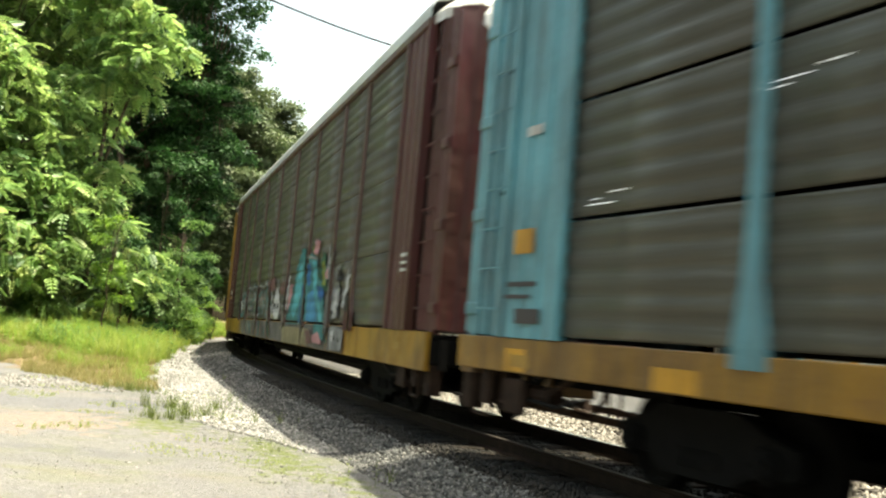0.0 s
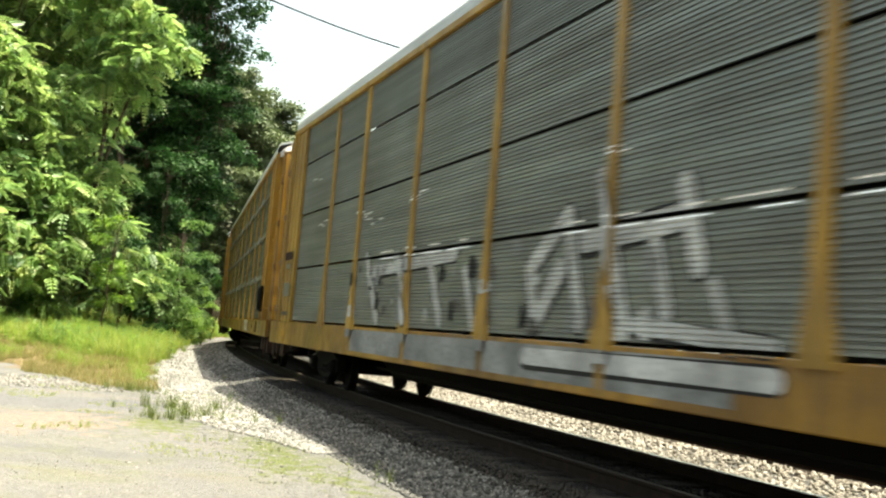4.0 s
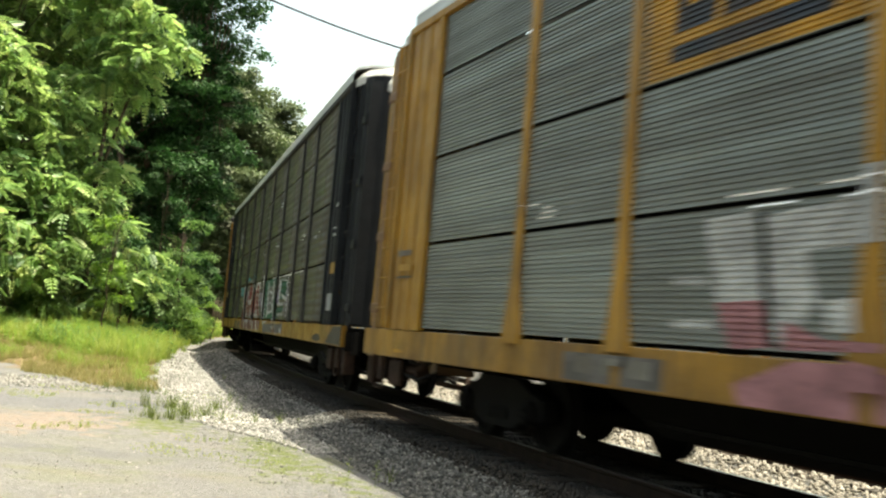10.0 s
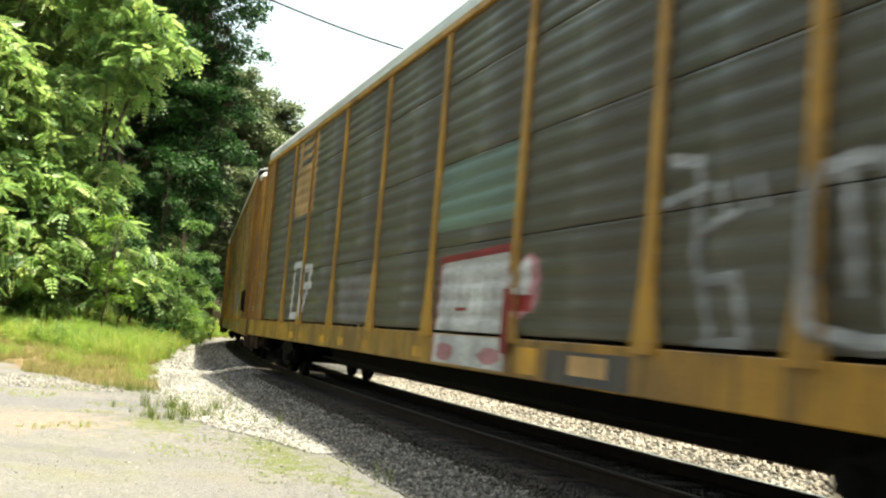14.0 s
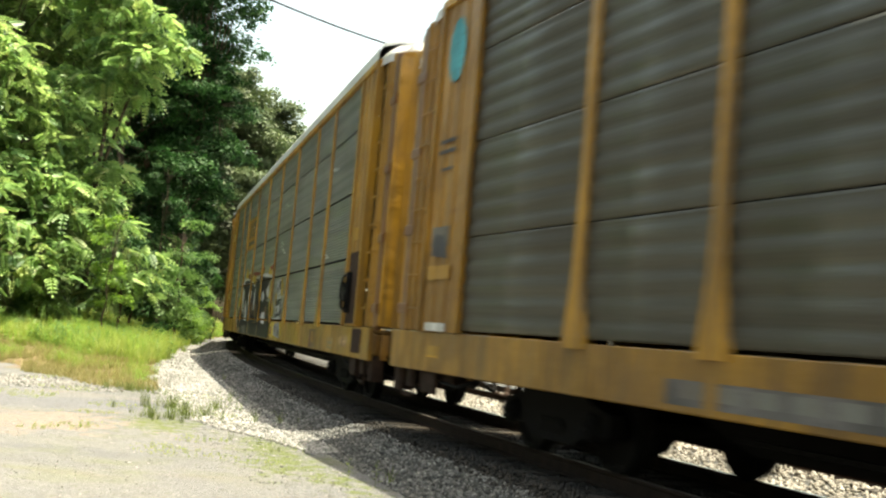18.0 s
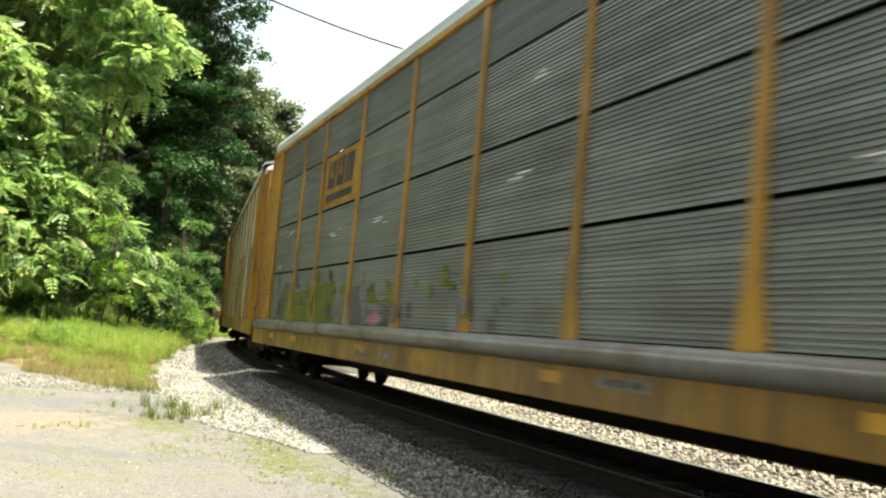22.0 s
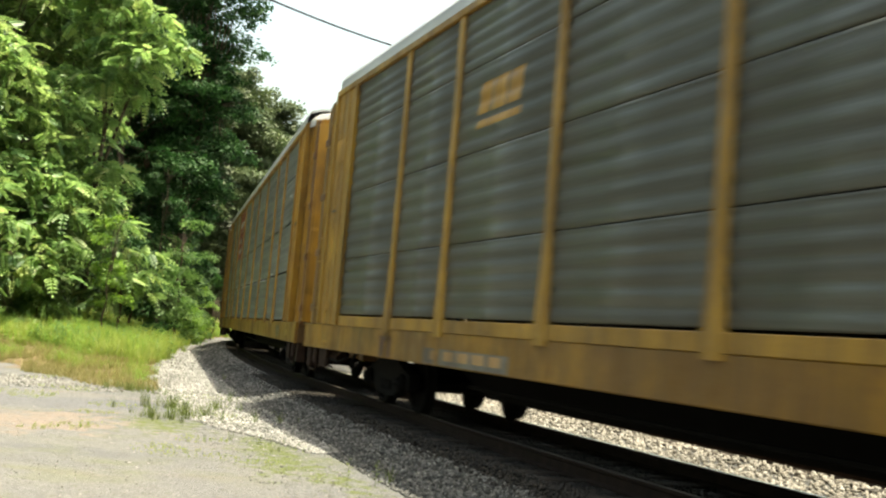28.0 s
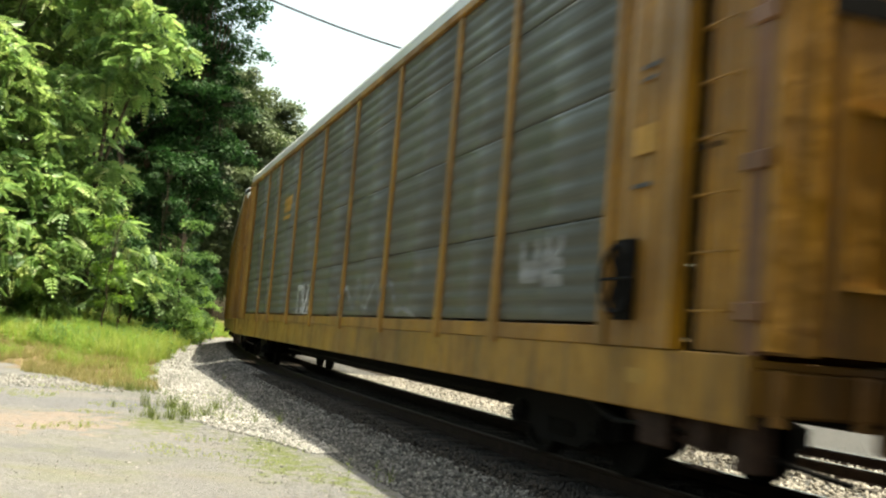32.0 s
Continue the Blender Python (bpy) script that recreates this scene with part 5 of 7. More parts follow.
def motions():
    """The train rolls past, its cars on the curve one behind the other."""
    for k, car in TRAIN:
        rows = []
        for i in range(81):
            t = i * 0.4
            u = t - 22.0
            rows.append((t, car_pose(7.196 + PLAY[k] + k * COUPLED - 10.896 * u + 0.00389 * u * u)))
        walk(car, rows)
    n = len(WHEELS) // len(TRAIN)
    for i, (wheel, x) in enumerate(WHEELS):
        k = TRAIN[i // n][0]
        # it turns while its car is near; the steps are 1/30 s
        mid = 22.0 + (7.2 + k * COUPLED) / 10.896
        t0, t1 = max(0.0, mid - 5.0), min(32.0, mid + 2.2)
        rows = [] if t0 <= 0 else [(0.0, pose(x, 0, 0.42))]
        for j in range(int((t1 - t0) * 30) + 1):
            rows.append((t0 + j / 30, pose(x, 0, 0.42) @ Matrix.Rotation(-10.9 / 0.42 * j / 30, 4, "Y")))
        if rows[-1][0] < 31.95:
            rows.append((32.0, rows[-1][1]))
        walk(wheel, rows)


# ---- painted shapes on the cars ----
def clip(poly, axis, at, keep_above):
    out = []
    for i, p in enumerate(poly):
        q = poly[(i + 1) % len(poly)]
        a, b = p[axis] - at, q[axis] - at
        if not keep_above:
            a, b = -a, -b
        if a >= 0:
            out.append(p)
        if (a >= 0) != (b >= 0):
            t = a / (a - b)
            out.append((p[0] + (q[0] - p[0]) * t, p[1] + (q[1] - p[1]) * t))
    return out


def band(poly, axis, lo, hi):
    poly = clip(poly, axis, lo, True) if poly else poly
    return clip(poly, axis, hi, False) if len(poly) > 2 else []


RIB = {True: ((0.04, 0.0), (0.52, 0.0), (0.66, -0.016), (0.90, -0.016), (1.04, 0.0)), False: WAVE}


class Tag:
    """Sprayed or lettered shapes that lie on sheets, posts and sill of one car's side, one mesh for each colour."""

    def __init__(self, spec, car, name="graffiti"):
        self.xs, self.ribs, self.rows = spec.get("at", POSTS), spec.get("ribs", 22), spec.get("rows", ROWS)
        self.half, self.foot, self.rub = spec.get("post_w", 0.16) / 2, spec.get("foot", 0.40) / 2, bool(spec.get("rub"))
        self.car, self.name, self.layer, self.low = car, name, 0, spec.get("low", 0.72)
        self.sh, self.cols, self.slot = Shape(), [], []

    def add(self, colour, poly):
        self.layer += 1
        lift = 0.0015 + 0.00015 * self.layer
        sh = self.sh
        if colour not in self.cols:
            self.cols.append(colour)

        def put(piece, y, y1=None, za=0.0, zb=1.0):
            if len(piece) > 2:
                if y1 is None:
                    v = [(x, y, z) for x, z in piece]
                else:
                    v = [(x, y + (y1 - y) * (z - za) / (zb - za), z) for x, z in piece]
                sh.add(v, [tuple(range(len(piece)))])
                self.slot.append(self.cols.index(colour))
        lo, hi = min(p[0] for p in poly), max(p[0] for p in poly)
        cuts = []
        for x in self.xs:
            if lo < x + self.half and hi > x - self.half:
                cuts.append(x)
                put(band(band(poly, 0, x - self.half * 0.8, x + self.half * 0.8), 1, 1.75, 5.4), HALF_W + 0.024 + lift)
                put(band(band(poly, 0, x - self.foot * 0.8, x + self.foot * 0.8), 1, 1.03, 1.75), HALF_W + 0.027 + lift)
        spans, edge = [], lo - 1
        for x in cuts:
            spans.append((edge, x - self.half))
            edge = x + self.half
        spans.append((edge, hi + 1))
        for a, b in spans:
            part = band(poly, 0, a, b)
            if len(part) < 3:
                continue
            put(band(part, 1, self.low + 0.015, 1.195), HALF_W - 0.02 + lift)
            for z0, z1 in self.rows:
                pitch = (z1 - z0) / self.ribs
                row = band(part, 1, z0, z1)
                if len(row) < 3:
                    continue
                zl, zh = min(p[1] for p in row), max(p[1] for p in row)
                for k in range(max(0, int((zl - z0) / pitch)), min(self.ribs, int((zh - z0) / pitch) + 1)):
                    z = z0 + k * pitch
                    for (fa, ya), (fb, yb) in zip(RIB[self.ribs > 15][:-1], RIB[self.ribs > 15][1:]):
                        za, zb = z + pitch * fa, z + pitch * fb
                        put(band(row, 1, za, zb), HALF_W - 0.025 + lift + ya, HALF_W - 0.025 + lift + yb, za, zb)

    def done(self, label=""):
        """Hangs what was painted so far on the car as one part, and begins the next."""
        if self.sh.f:
            me = mesh_of(self.name, self.sh.v, self.sh.f)
            for c in self.cols:
                me.materials.append(M[c])
            me.polygons.foreach_set("material_index", self.slot)
            tagged(hang(self.name, me, self.car, label=label), kind="stuff")
        self.sh, self.cols, self.slot = Shape(), [], []


def stroke(p, q, w):
    """A thick stroke with rounded ends."""
    a = math.atan2(q[1] - p[1], q[0] - p[0])
    out = []
    for c, base in ((q, a - math.pi / 2), (p, a + math.pi / 2)):
        for k in range(5):
            b = base + math.pi * k / 4
            out.append((c[0] + math.cos(b) * w / 2, c[1] + math.sin(b) * w / 2))
    return out


def rect(x0, x1, z0, z1):
    return [(x0, z0), (x1, z0), (x1, z1), (x0, z1)]


def splash(rng, x, z, rx, rz, n=11):
    return [(x + math.cos(6.283 * k / n) * rx * rng.uniform(0.7, 1.1), z + math.sin(6.283 * k / n) * rz * rng.uniform(0.7, 1.1)) for k in range(n)]


def lettering(tag, rng, x0, x1, z0, z1, n, fills, edge=None, shade=None, w=0.3, cloud=None, shine=None):
    """A row of unreadable, heavy sprayed characters."""
    step = (x1 - x0) / n
    if cloud:
        for k in range(n):
            tag.add(cloud[k % len(cloud)], splash(rng, x0 + step * (k + 0.5), (z0 + z1) / 2 + rng.uniform(-0.1, 0.1), abs(step) * 0.75, (z1 - z0) * 0.56))
    glyphs = []
    for k in range(n):
        a, b = x0 + step * k + step * 0.16, x0 + step * (k + 1) - step * 0.16
        lo, hi = z0 + rng.uniform(-0.05, 0.1), z1 + rng.uniform(-0.15, 0.05)
        lean = step * rng.uniform(-0.12, 0.12)
        mid = (lo + hi) / 2 + rng.uniform(-0.15, 0.15)
        kinds = [((a, lo), (a + lean, hi)), ((b, lo), (b + lean, hi)), ((a, hi), (b, hi)), ((a, mid), (b, mid)), ((a, lo), (b, lo)), ((a, lo), (b, hi))]
        pick = [kinds[0]] + rng.sample(kinds[1:], 3)
        glyphs.append((k, pick))
    for grow, cols in ((0.16, [shade] if shade else None), (0.09, [edge] if edge else None), (0.0, fills)):
        if not cols:
            continue
        for k, pick in glyphs:
            for p, q in pick:
                tag.add(cols[k % len(cols)], stroke(p, q, w + grow))
    if shine:
        for k, pick in glyphs:
            p, q = pick[0]
            tag.add(shine, stroke((p[0] * 0.7 + q[0] * 0.3, p[1] * 0.7 + q[1] * 0.3), (p[0] * 0.35 + q[0] * 0.65, p[1] * 0.35 + q[1] * 0.65), w * 0.22))
    tag.done()


def scrawl(tag, rng, colour, x0, x1, z0, z1, n=7, w=0.05):
    x, z = x0, (z0 + z1) / 2
    for k in range(n * 2):
        q = (x0 + (x1 - x0) * (k + 1) / (n * 2), rng.uniform(z0, z1))
        tag.add(colour, stroke((x, z), q, w))
        x, z = q


def broken(tag, rng, x0, x1, z0, z1, n, cols, size=0.22):
    """Ragged small patches where colours run into each other."""
    for k in range(n):
        x, z, q = rng.uniform(x0, x1), rng.uniform(z0, z1), rng.uniform(0.3, 1.0) * size
        h = rng.uniform(0.4, 1.6) * q
        tag.add(cols[k % len(cols)], [(x, z), (x + q, z + rng.uniform(-0.05, 0.05)), (x + q * rng.uniform(0.6, 1.1), z + h), (x + q * 0.3, z + h * rng.uniform(0.8, 1.3)), (x - q * 0.2, z + h * 0.5)])
    tag.done()


def plate(tag, colour, bars, x0, x1, z0, z1, rows=2, cols=4):
    """A stencilled plate with rows of bars where its writing is."""
    tag.add(colour, rect(x0, x1, z0, z1))
    h = (z1 - z0) / (rows * 1.7)
    step = (x1 - x0) / (cols + 0.6)
    for r in range(rows):
        for c in range(cols):
            a = x0 + step * (0.4 + c)
            tag.add(bars, rect(a, a + step * 0.7, z0 + h * 0.5 + r * h * 1.7, z0 + h * 1.5 + r * h * 1.7))
    tag.done()


def company_sign(tag, x0, x1, z0, z1, ground="yellow_sign", ink="navy"):
    """A painted field with three heavy marks over a bar."""
    if ground:
        tag.add(ground, rect(x0, x1, z0, z1))
    w, h = x1 - x0, z1 - z0
    for k in range(3):
        a = x0 + w * (0.14 + 0.25 * k)
        lean = w * 0.03
        b, t = z0 + h * 0.36, z0 + h * 0.90
        tag.add(ink, [(a, b), (a + w * 0.21, b), (a + w * 0.21 - lean, t), (a - lean, t)])
        if ground:
            tag.add(ground, [(a + w * (0.07 if k else 0.12), b + h * 0.2), (a + w * 0.14, b + h * 0.2), (a + w * 0.13, t - h * 0.2), (a + w * (0.06 if k else 0.11), t - h * 0.2)])
            tag.add(ground, [(a + w * 0.09, (t if k else b) - h * 0.01), (a + w * 0.12, (t if k else b) - h * 0.01), (a + w * 0.11, b + h * 0.27), (a + w * 0.09, b + h * 0.27)])
    tag.add(ink, rect(x0 + w * 0.12, x0 + w * 0.86, z0 + h * 0.12, z0 + h * 0.26))
    tag.done()


def faint_glints(tag, rng, n, x0=-11, x1=11):
    """Short bright marks painted for daylight through holes in the sheets, in little groups."""
    for _ in range(n):
        x, z = rng.uniform(x0, x1), rng.choice((2.9, 3.0, 3.1, 2.45, 4.1, 1.9))
        for k in range(rng.randint(2, 4)):
            a = x + rng.uniform(-0.3, 0.3)
            tag.add("bare", rect(a, a + rng.uniform(0.15, 0.5), z + k * 0.05, z + k * 0.05 + 0.012))


# near-white marks: bare metal, and painted glints of light
M["bare"] = plain("bare_metal_glint", (0.93, 0.94, 0.95), 0.45, 0.0, 0.04)
M["yellow_sign"] = paint("sign_yellow_paint", (0.42, 0.22, 0.02), rust=0.1)


# sprayed shapes, layer on layer: colour, then the corners along and up the side
GRAFFITI = {
    -5: (
        ("s_white", (5.98, 2.24), (5.43, 2.28), (5.29, 1.61), (5.8, 1.59)),
        ("s_pink", (5.8, 1.59), (5.29, 1.61), (5.21, 1.27), (5.61, 1.24)),
        ("s_white", (6.37, 1.8), (5.92, 1.8), (5.91, 1.72), (6.36, 1.73)),
        ("s_white", (6.38, 1.45), (5.81, 1.46), (5.8, 1.38), (6.36, 1.38)),
        ("s_white", (5.3, 2.22), (4.45, 2.29), (4.37, 2.48), (3.97, 2.48), (3.94, 1.98), (4.87, 1.95), (4.75, 1.6), (5.03, 1.32), (5.16, 1.31)),
        ("s_white", (4.67, 1.61), (4.38, 1.62), (4.34, 1.4), (4.64, 1.39)),
        ("s_pink", (5.05, 1.47), (4.68, 1.35), (3.74, 1.33), (3.74, 1.29), (5.07, 1.26)),
        ("s_black", (5.38, 2.27), (5.3, 2.24), (5.13, 1.29), (5.21, 1.27)),
        ("s_white", (3.8, 2.31), (3.53, 2.32), (3.26, 1.28), (3.67, 1.26)),
        ("s_white", (3.51, 2.32), (3.25, 2.25), (2.29, 1.24), (2.77, 1.26)),
        ("s_dgreen", (2.95, 2.02), (2.71, 1.97), (2.34, 1.51), (2.37, 1.34)),
        ("s_lilac", (2.28, 1.51), (1.97, 1.83), (1.94, 1.28), (2.25, 1.28)),
        ("s_white", (2.42, 2.21), (2, 2.25), (1.97, 1.83), (2.12, 1.51), (2.33, 1.58)),
        ("s_pink", (5.53, 0.99), (4.97, 1.18), (4.45, 1.23), (3.76, 1.14), (3.05, 1.19), (2.21, 1.22), (2.22, 0.85), (5.45, 0.78)),
        ("s_faint", (3.21, 0.96), (2.39, 1.11), (2.53, 1.01), (3.08, 0.92)),
        ("s_lilac", (2.2, 1.21), (1.93, 1.21), (1.91, 0.86), (2.16, 0.86)),
        ("s_white", (2.45, 2.02), (1.2, 2.15), (1.11, 1.86), (1.7, 1.82), (1.66, 1.44)),
        ("s_white", (1.93, 1.71), (1.49, 1.79), (1.38, 1.24), (1.61, 1.22)),
        ("s_grey", (1.26, 1.8), (1.01, 1.8), (0.82, 1.47), (1.13, 1.44)),
        ("s_grey", (1.57, 1.2), (1.02, 1.21), (0.96, 0.94), (1.53, 0.99)),
        ("s_lilac", (1.08, 2.32), (0.21, 2.35), (-0.03, 2.16), (0.27, 1.94), (0.99, 2.02)),
        ("s_red", (0.23, 2), (-0.01, 2.02), (-0.11, 1.46), (0.07, 1.44)),
        ("s_black", (-0.02, 1.99), (-0.28, 2.17), (-0.92, 2.25), (-1.58, 2.17), (-1.68, 1.41), (-1.07, 1.25), (-0.23, 1.34)),
        ("s_cyan", (-0.03, 1.78), (-1.61, 1.78), (-1.61, 1.46), (-1.26, 1.41), (-0.09, 1.43)),
        ("s_blue", (-0.05, 1.81), (-0.29, 2.14), (-0.93, 2.21), (-1.22, 2.1), (-1.26, 1.57), (-0.09, 1.54)),
        ("s_blue", (-1.12, 2.05), (-1.53, 2.09), (-1.57, 1.47), (-1.26, 1.42)),
        ("s_black", (-1.57, 2.09), (-1.87, 2.12), (-1.95, 1.77), (-1.67, 1.76)),
        ("s_cyan", (-1.68, 1.66), (-3.44, 1.78), (-3.99, 1.65), (-4.41, 1.65), (-4.35, 1.27), (-1.68, 1.23)),
        ("s_blue", (-1.88, 1.86), (-1.84, 2.21), (-2.35, 2.31), (-2.94, 2.1), (-2.92, 1.83)),
        ("s_blue", (-2.48, 1.9), (-3.43, 1.82), (-3.98, 1.73), (-4, 1.5), (-3.26, 1.58), (-2.5, 1.76)),
        ("s_cyan", (-0.44, 1.22), (-4.76, 1.23), (-4.79, 0.84), (-2.6, 0.85), (-0.48, 0.94)),
        ("s_blue", (-3.23, 1.15), (-3.8, 1.14), (-3.83, 0.87), (-3.26, 0.9)),
        ("s_blue", (-4.39, 1.98), (-4.71, 2.09), (-4.75, 1.51), (-4.44, 1.5)),
        ("s_cyan", (-4.44, 1.5), (-4.75, 1.51), (-4.79, 0.87), (-4.47, 0.86)),
        ("s_cyan", (-3.96, 2), (-4.35, 2.02), (-4.34, 1.5), (-4.01, 1.45)),
        ("s_white", (-4.08, 1.96), (-4.24, 1.97), (-4.23, 1.72), (-4.12, 1.71)),
        ("s_navy", (-3.9, 1.4), (-4.35, 1.42), (-4.36, 1.21), (-3.97, 1.22)),
        ("s_pink", (-2.81, 2.24), (-3.19, 2.3), (-3.29, 2.04), (-2.94, 1.99)),
        ("s_pink", (-1.3, 2.3), (-1.91, 2.41), (-1.84, 2.07), (-1.46, 2.14)),
        ("s_pink", (-3.13, 2.18), (-4, 2.19), (-3.96, 2.04), (-3.29, 1.98)),
        ("s_red", (-4.08, 2.36), (-4.38, 2.35), (-4.36, 2.12), (-4.12, 2.11)),
        ("s_black", (-4.03, 2.52), (-4.31, 2.51), (-4.36, 2.35), (-4.05, 2.35)),
        ("s_black", (-1.3, 2.58), (-1.8, 2.55), (-1.76, 2.38), (-1.37, 2.36)),
        ("s_teal", (-3.2, 2.21), (-3.46, 2.22), (-3.48, 2.03), (-3.28, 2.02)),
        ("s_brown", (-0.01, 1.09), (-0.57, 1.05), (-0.62, 0.89), (-0.2, 0.93)),
        ("s_pink", (-1.97, 1.08), (-2.34, 1.06), (-2.35, 0.83), (-2.01, 0.85)),
        ("s_brown", (-3.72, 1.17), (-4.03, 1.16), (-4.06, 0.84), (-3.75, 0.88)),
        ("s_black", (-2.54, 1.17), (-2.64, 1.39), (-2.9, 1.49), (-2.84, 1.19), (-2.65, 1.12)),
        ("s_black", (-1.77, 1.17), (-2.12, 1.16), (-2.17, 1.05), (-1.86, 1.04)),
        ("s_black", (-0.84, 1.3), (-1.28, 1.26), (-1.19, 1.14), (-0.86, 1.18)),
        ("s_black", (-3.72, 2.06), (-3.95, 2.12), (-4, 1.81), (-3.8, 1.81)),
        ("s_white", (-1.81, 1.74), (-3.43, 1.87), (-3.98, 1.78), (-3.43, 1.82), (-2, 1.7)),
        ("s_white", (-2.86, 1.31), (-3.35, 1.3), (-3.29, 1.26), (-2.9, 1.26)),
        ("s_blue", (-4.42, 2.1), (-4.56, 2.3), (-4.96, 2.32), (-5.29, 2.11), (-5.26, 1.67), (-4.65, 1.57)),
        ("s_cyan", (-4.63, 1.67), (-5.59, 1.76), (-5.92, 1.29), (-4.79, 1.3)),
        ("s_cyan", (-4.7, 1.26), (-5.95, 1.27), (-6.13, 0.84), (-4.86, 0.84)),
        ("s_blue", (-5.21, 1.91), (-5.46, 2.1), (-5.68, 1.9), (-5.53, 1.69)),
        ("s_faint", (-5.36, 2.17), (-5.66, 2.09), (-5.75, 1.75), (-5.51, 1.85)),
        ("s_pink", (-5.54, 1.59), (-5.87, 1.68), (-5.84, 1.41), (-5.63, 1.43)),
        ("s_red", (-5.72, 1.4), (-5.99, 1.41), (-5.97, 1.3), (-5.75, 1.29)),
        ("s_black", (-4.88, 1.87), (-5.11, 1.92), (-5.16, 1.57), (-4.97, 1.61)),
        ("s_black", (-4.66, 1.47), (-4.87, 1.49), (-5.18, 0.83), (-4.98, 0.86)),
        ("s_teal", (-5.4, 1.14), (-5.67, 1.15), (-5.76, 0.92), (-5.52, 0.93)),
        ("s_brown", (-3.79, 1.13), (-4.16, 1.08), (-4.21, 0.8), (-3.9, 0.85)),
        ("s_white", (-4.6, 2.2), (-4.86, 2.25), (-4.9, 2.16), (-4.65, 2.11)),
    ),
    -4: (
        ("s_rust", (5.17, 1.2), (-0.45, 1.28), (-0.47, 0.93), (4.77, 0.87)),
        ("s_white", (5.33, 1.7), (5.33, 2.03), (5.04, 2.36), (4.64, 2.35), (4.34, 2.06), (4.04, 1.22), (4.61, 1.26), (5.06, 1.44)),
        ("s_dred", (5.14, 1.7), (5.11, 2.02), (4.87, 2.27), (4.65, 2.26), (4.4, 2), (4.14, 1.21), (4.55, 1.31)),
        ("s_white", (4.22, 0.97), (4.11, 1.81), (3.81, 2.09), (3.42, 2.09), (3.29, 1.68), (3.81, 1.22), (3.9, 0.87)),
        ("s_dred", (4.09, 1.21), (4.03, 1.78), (3.72, 2.03), (3.46, 2.02), (3.56, 1.77), (3.81, 1.4)),
        ("s_rust", (3.6, 1.77), (1.07, 1.75), (1.05, 1.35), (3.58, 1.3)),
        ("s_white", (3.42, 1.74), (3.27, 1.96), (3.17, 2.36), (2.87, 2.47), (2.53, 2.38), (2.24, 2.13), (2.19, 1.87), (2.46, 1.68), (3.07, 1.68)),
        ("s_red", (3.22, 1.96), (3.1, 2.33), (2.86, 2.42), (2.61, 2.35), (2.33, 2.13), (2.3, 1.92), (2.58, 1.83), (3.22, 1.78)),
        ("s_black", (3.09, 2.39), (2.7, 2.41), (2.69, 2.36), (3.01, 2.32)),
        ("s_white", (3.08, 1.76), (2.47, 1.87), (2.43, 1.72), (2.86, 1.66)),
        ("s_white", (2.12, 1.92), (1.55, 2.04), (1.4, 2.24), (0.93, 2.19), (0.84, 1.45), (1.09, 1.31), (2.11, 1.53)),
        ("s_red", (2.15, 1.75), (1.43, 1.83), (1.35, 2.13), (1.02, 2.11), (0.93, 1.49), (1.1, 1.35), (1.95, 1.55)),
        ("s_dred", (1.45, 1.9), (1.37, 2.13), (1.25, 2.12), (1.17, 1.35), (1.36, 1.39)),
        ("s_white", (0.8, 1.75), (0.81, 2.22), (0.65, 2.36), (0.22, 2.37), (0.32, 2.15), (0.05, 1.58), (-0.43, 1.36), (0.62, 1.31)),
        ("s_red", (0.75, 1.75), (0.76, 2.17), (0.58, 2.27), (0.38, 2.26), (0.39, 1.97), (0.21, 1.66), (0.64, 1.54)),
        ("s_dred", (0.64, 1.54), (0.21, 1.66), (-0.23, 1.4), (-0.39, 1.35), (0.52, 1.32)),
        ("s_white", (0.3, 2.28), (0.22, 2.33), (-0.18, 2.13), (0.2, 2.09)),
        ("s_grey", (0.38, 1.99), (0.24, 2.06), (-0.06, 1.66), (0.02, 1.56)),
        ("s_white", (0.57, 1.5), (0.44, 1.56), (-0.11, 0.9), (0.2, 0.9)),
        ("s_white", (2.52, 1.55), (2.24, 1.57), (2.18, 1.27), (2.6, 1.23)),
        ("s_white", (3.62, 1.16), (2.7, 1.25), (2.78, 1.11), (3.43, 1.06)),
        ("s_white", (1.53, 1.19), (1.06, 1.14), (1.07, 0.86), (1.32, 0.86)),
        ("s_white", (3.2, 1.08), (2.98, 1.04), (2.8, 0.85), (3.06, 0.87)),
        ("s_white", (4.07, 0.98), (3.9, 1.16), (3.73, 0.86), (3.95, 0.87)),
        ("s_lilac", (2, 2.38), (1.55, 2.46), (1.45, 2.26), (1.97, 2.16)),
        ("s_grey", (2.18, 2.38), (1.91, 2.37), (1.77, 1.91), (2.07, 1.91)),
        ("s_lilac", (-0.13, 2.04), (-0.67, 1.97), (-0.69, 1.51), (-0.37, 1.62)),
        ("s_grey", (-0.34, 1.95), (-0.59, 1.94), (-0.59, 1.8), (-0.38, 1.82)),
        ("s_lilac", (-0.54, 1.17), (-0.72, 1.17), (-0.73, 0.89), (-0.57, 0.88)),
        ("s_cyan", (1.68, 2.56), (1.32, 2.57), (1.28, 2.43), (1.62, 2.43)),
        ("s_cyan", (3.93, 2.56), (3.41, 2.58), (3.36, 2.44), (3.86, 2.44)),
        ("s_cyan", (6.22, 2.26), (5.38, 2.28), (5.42, 1.98), (6.09, 1.97)),
        ("s_white", (-1.18, 1.97), (-1.25, 2.45), (-1.49, 2.43), (-1.42, 1.96), (-1.78, 1.44), (-1.86, 0.88), (-1.55, 1.18)),
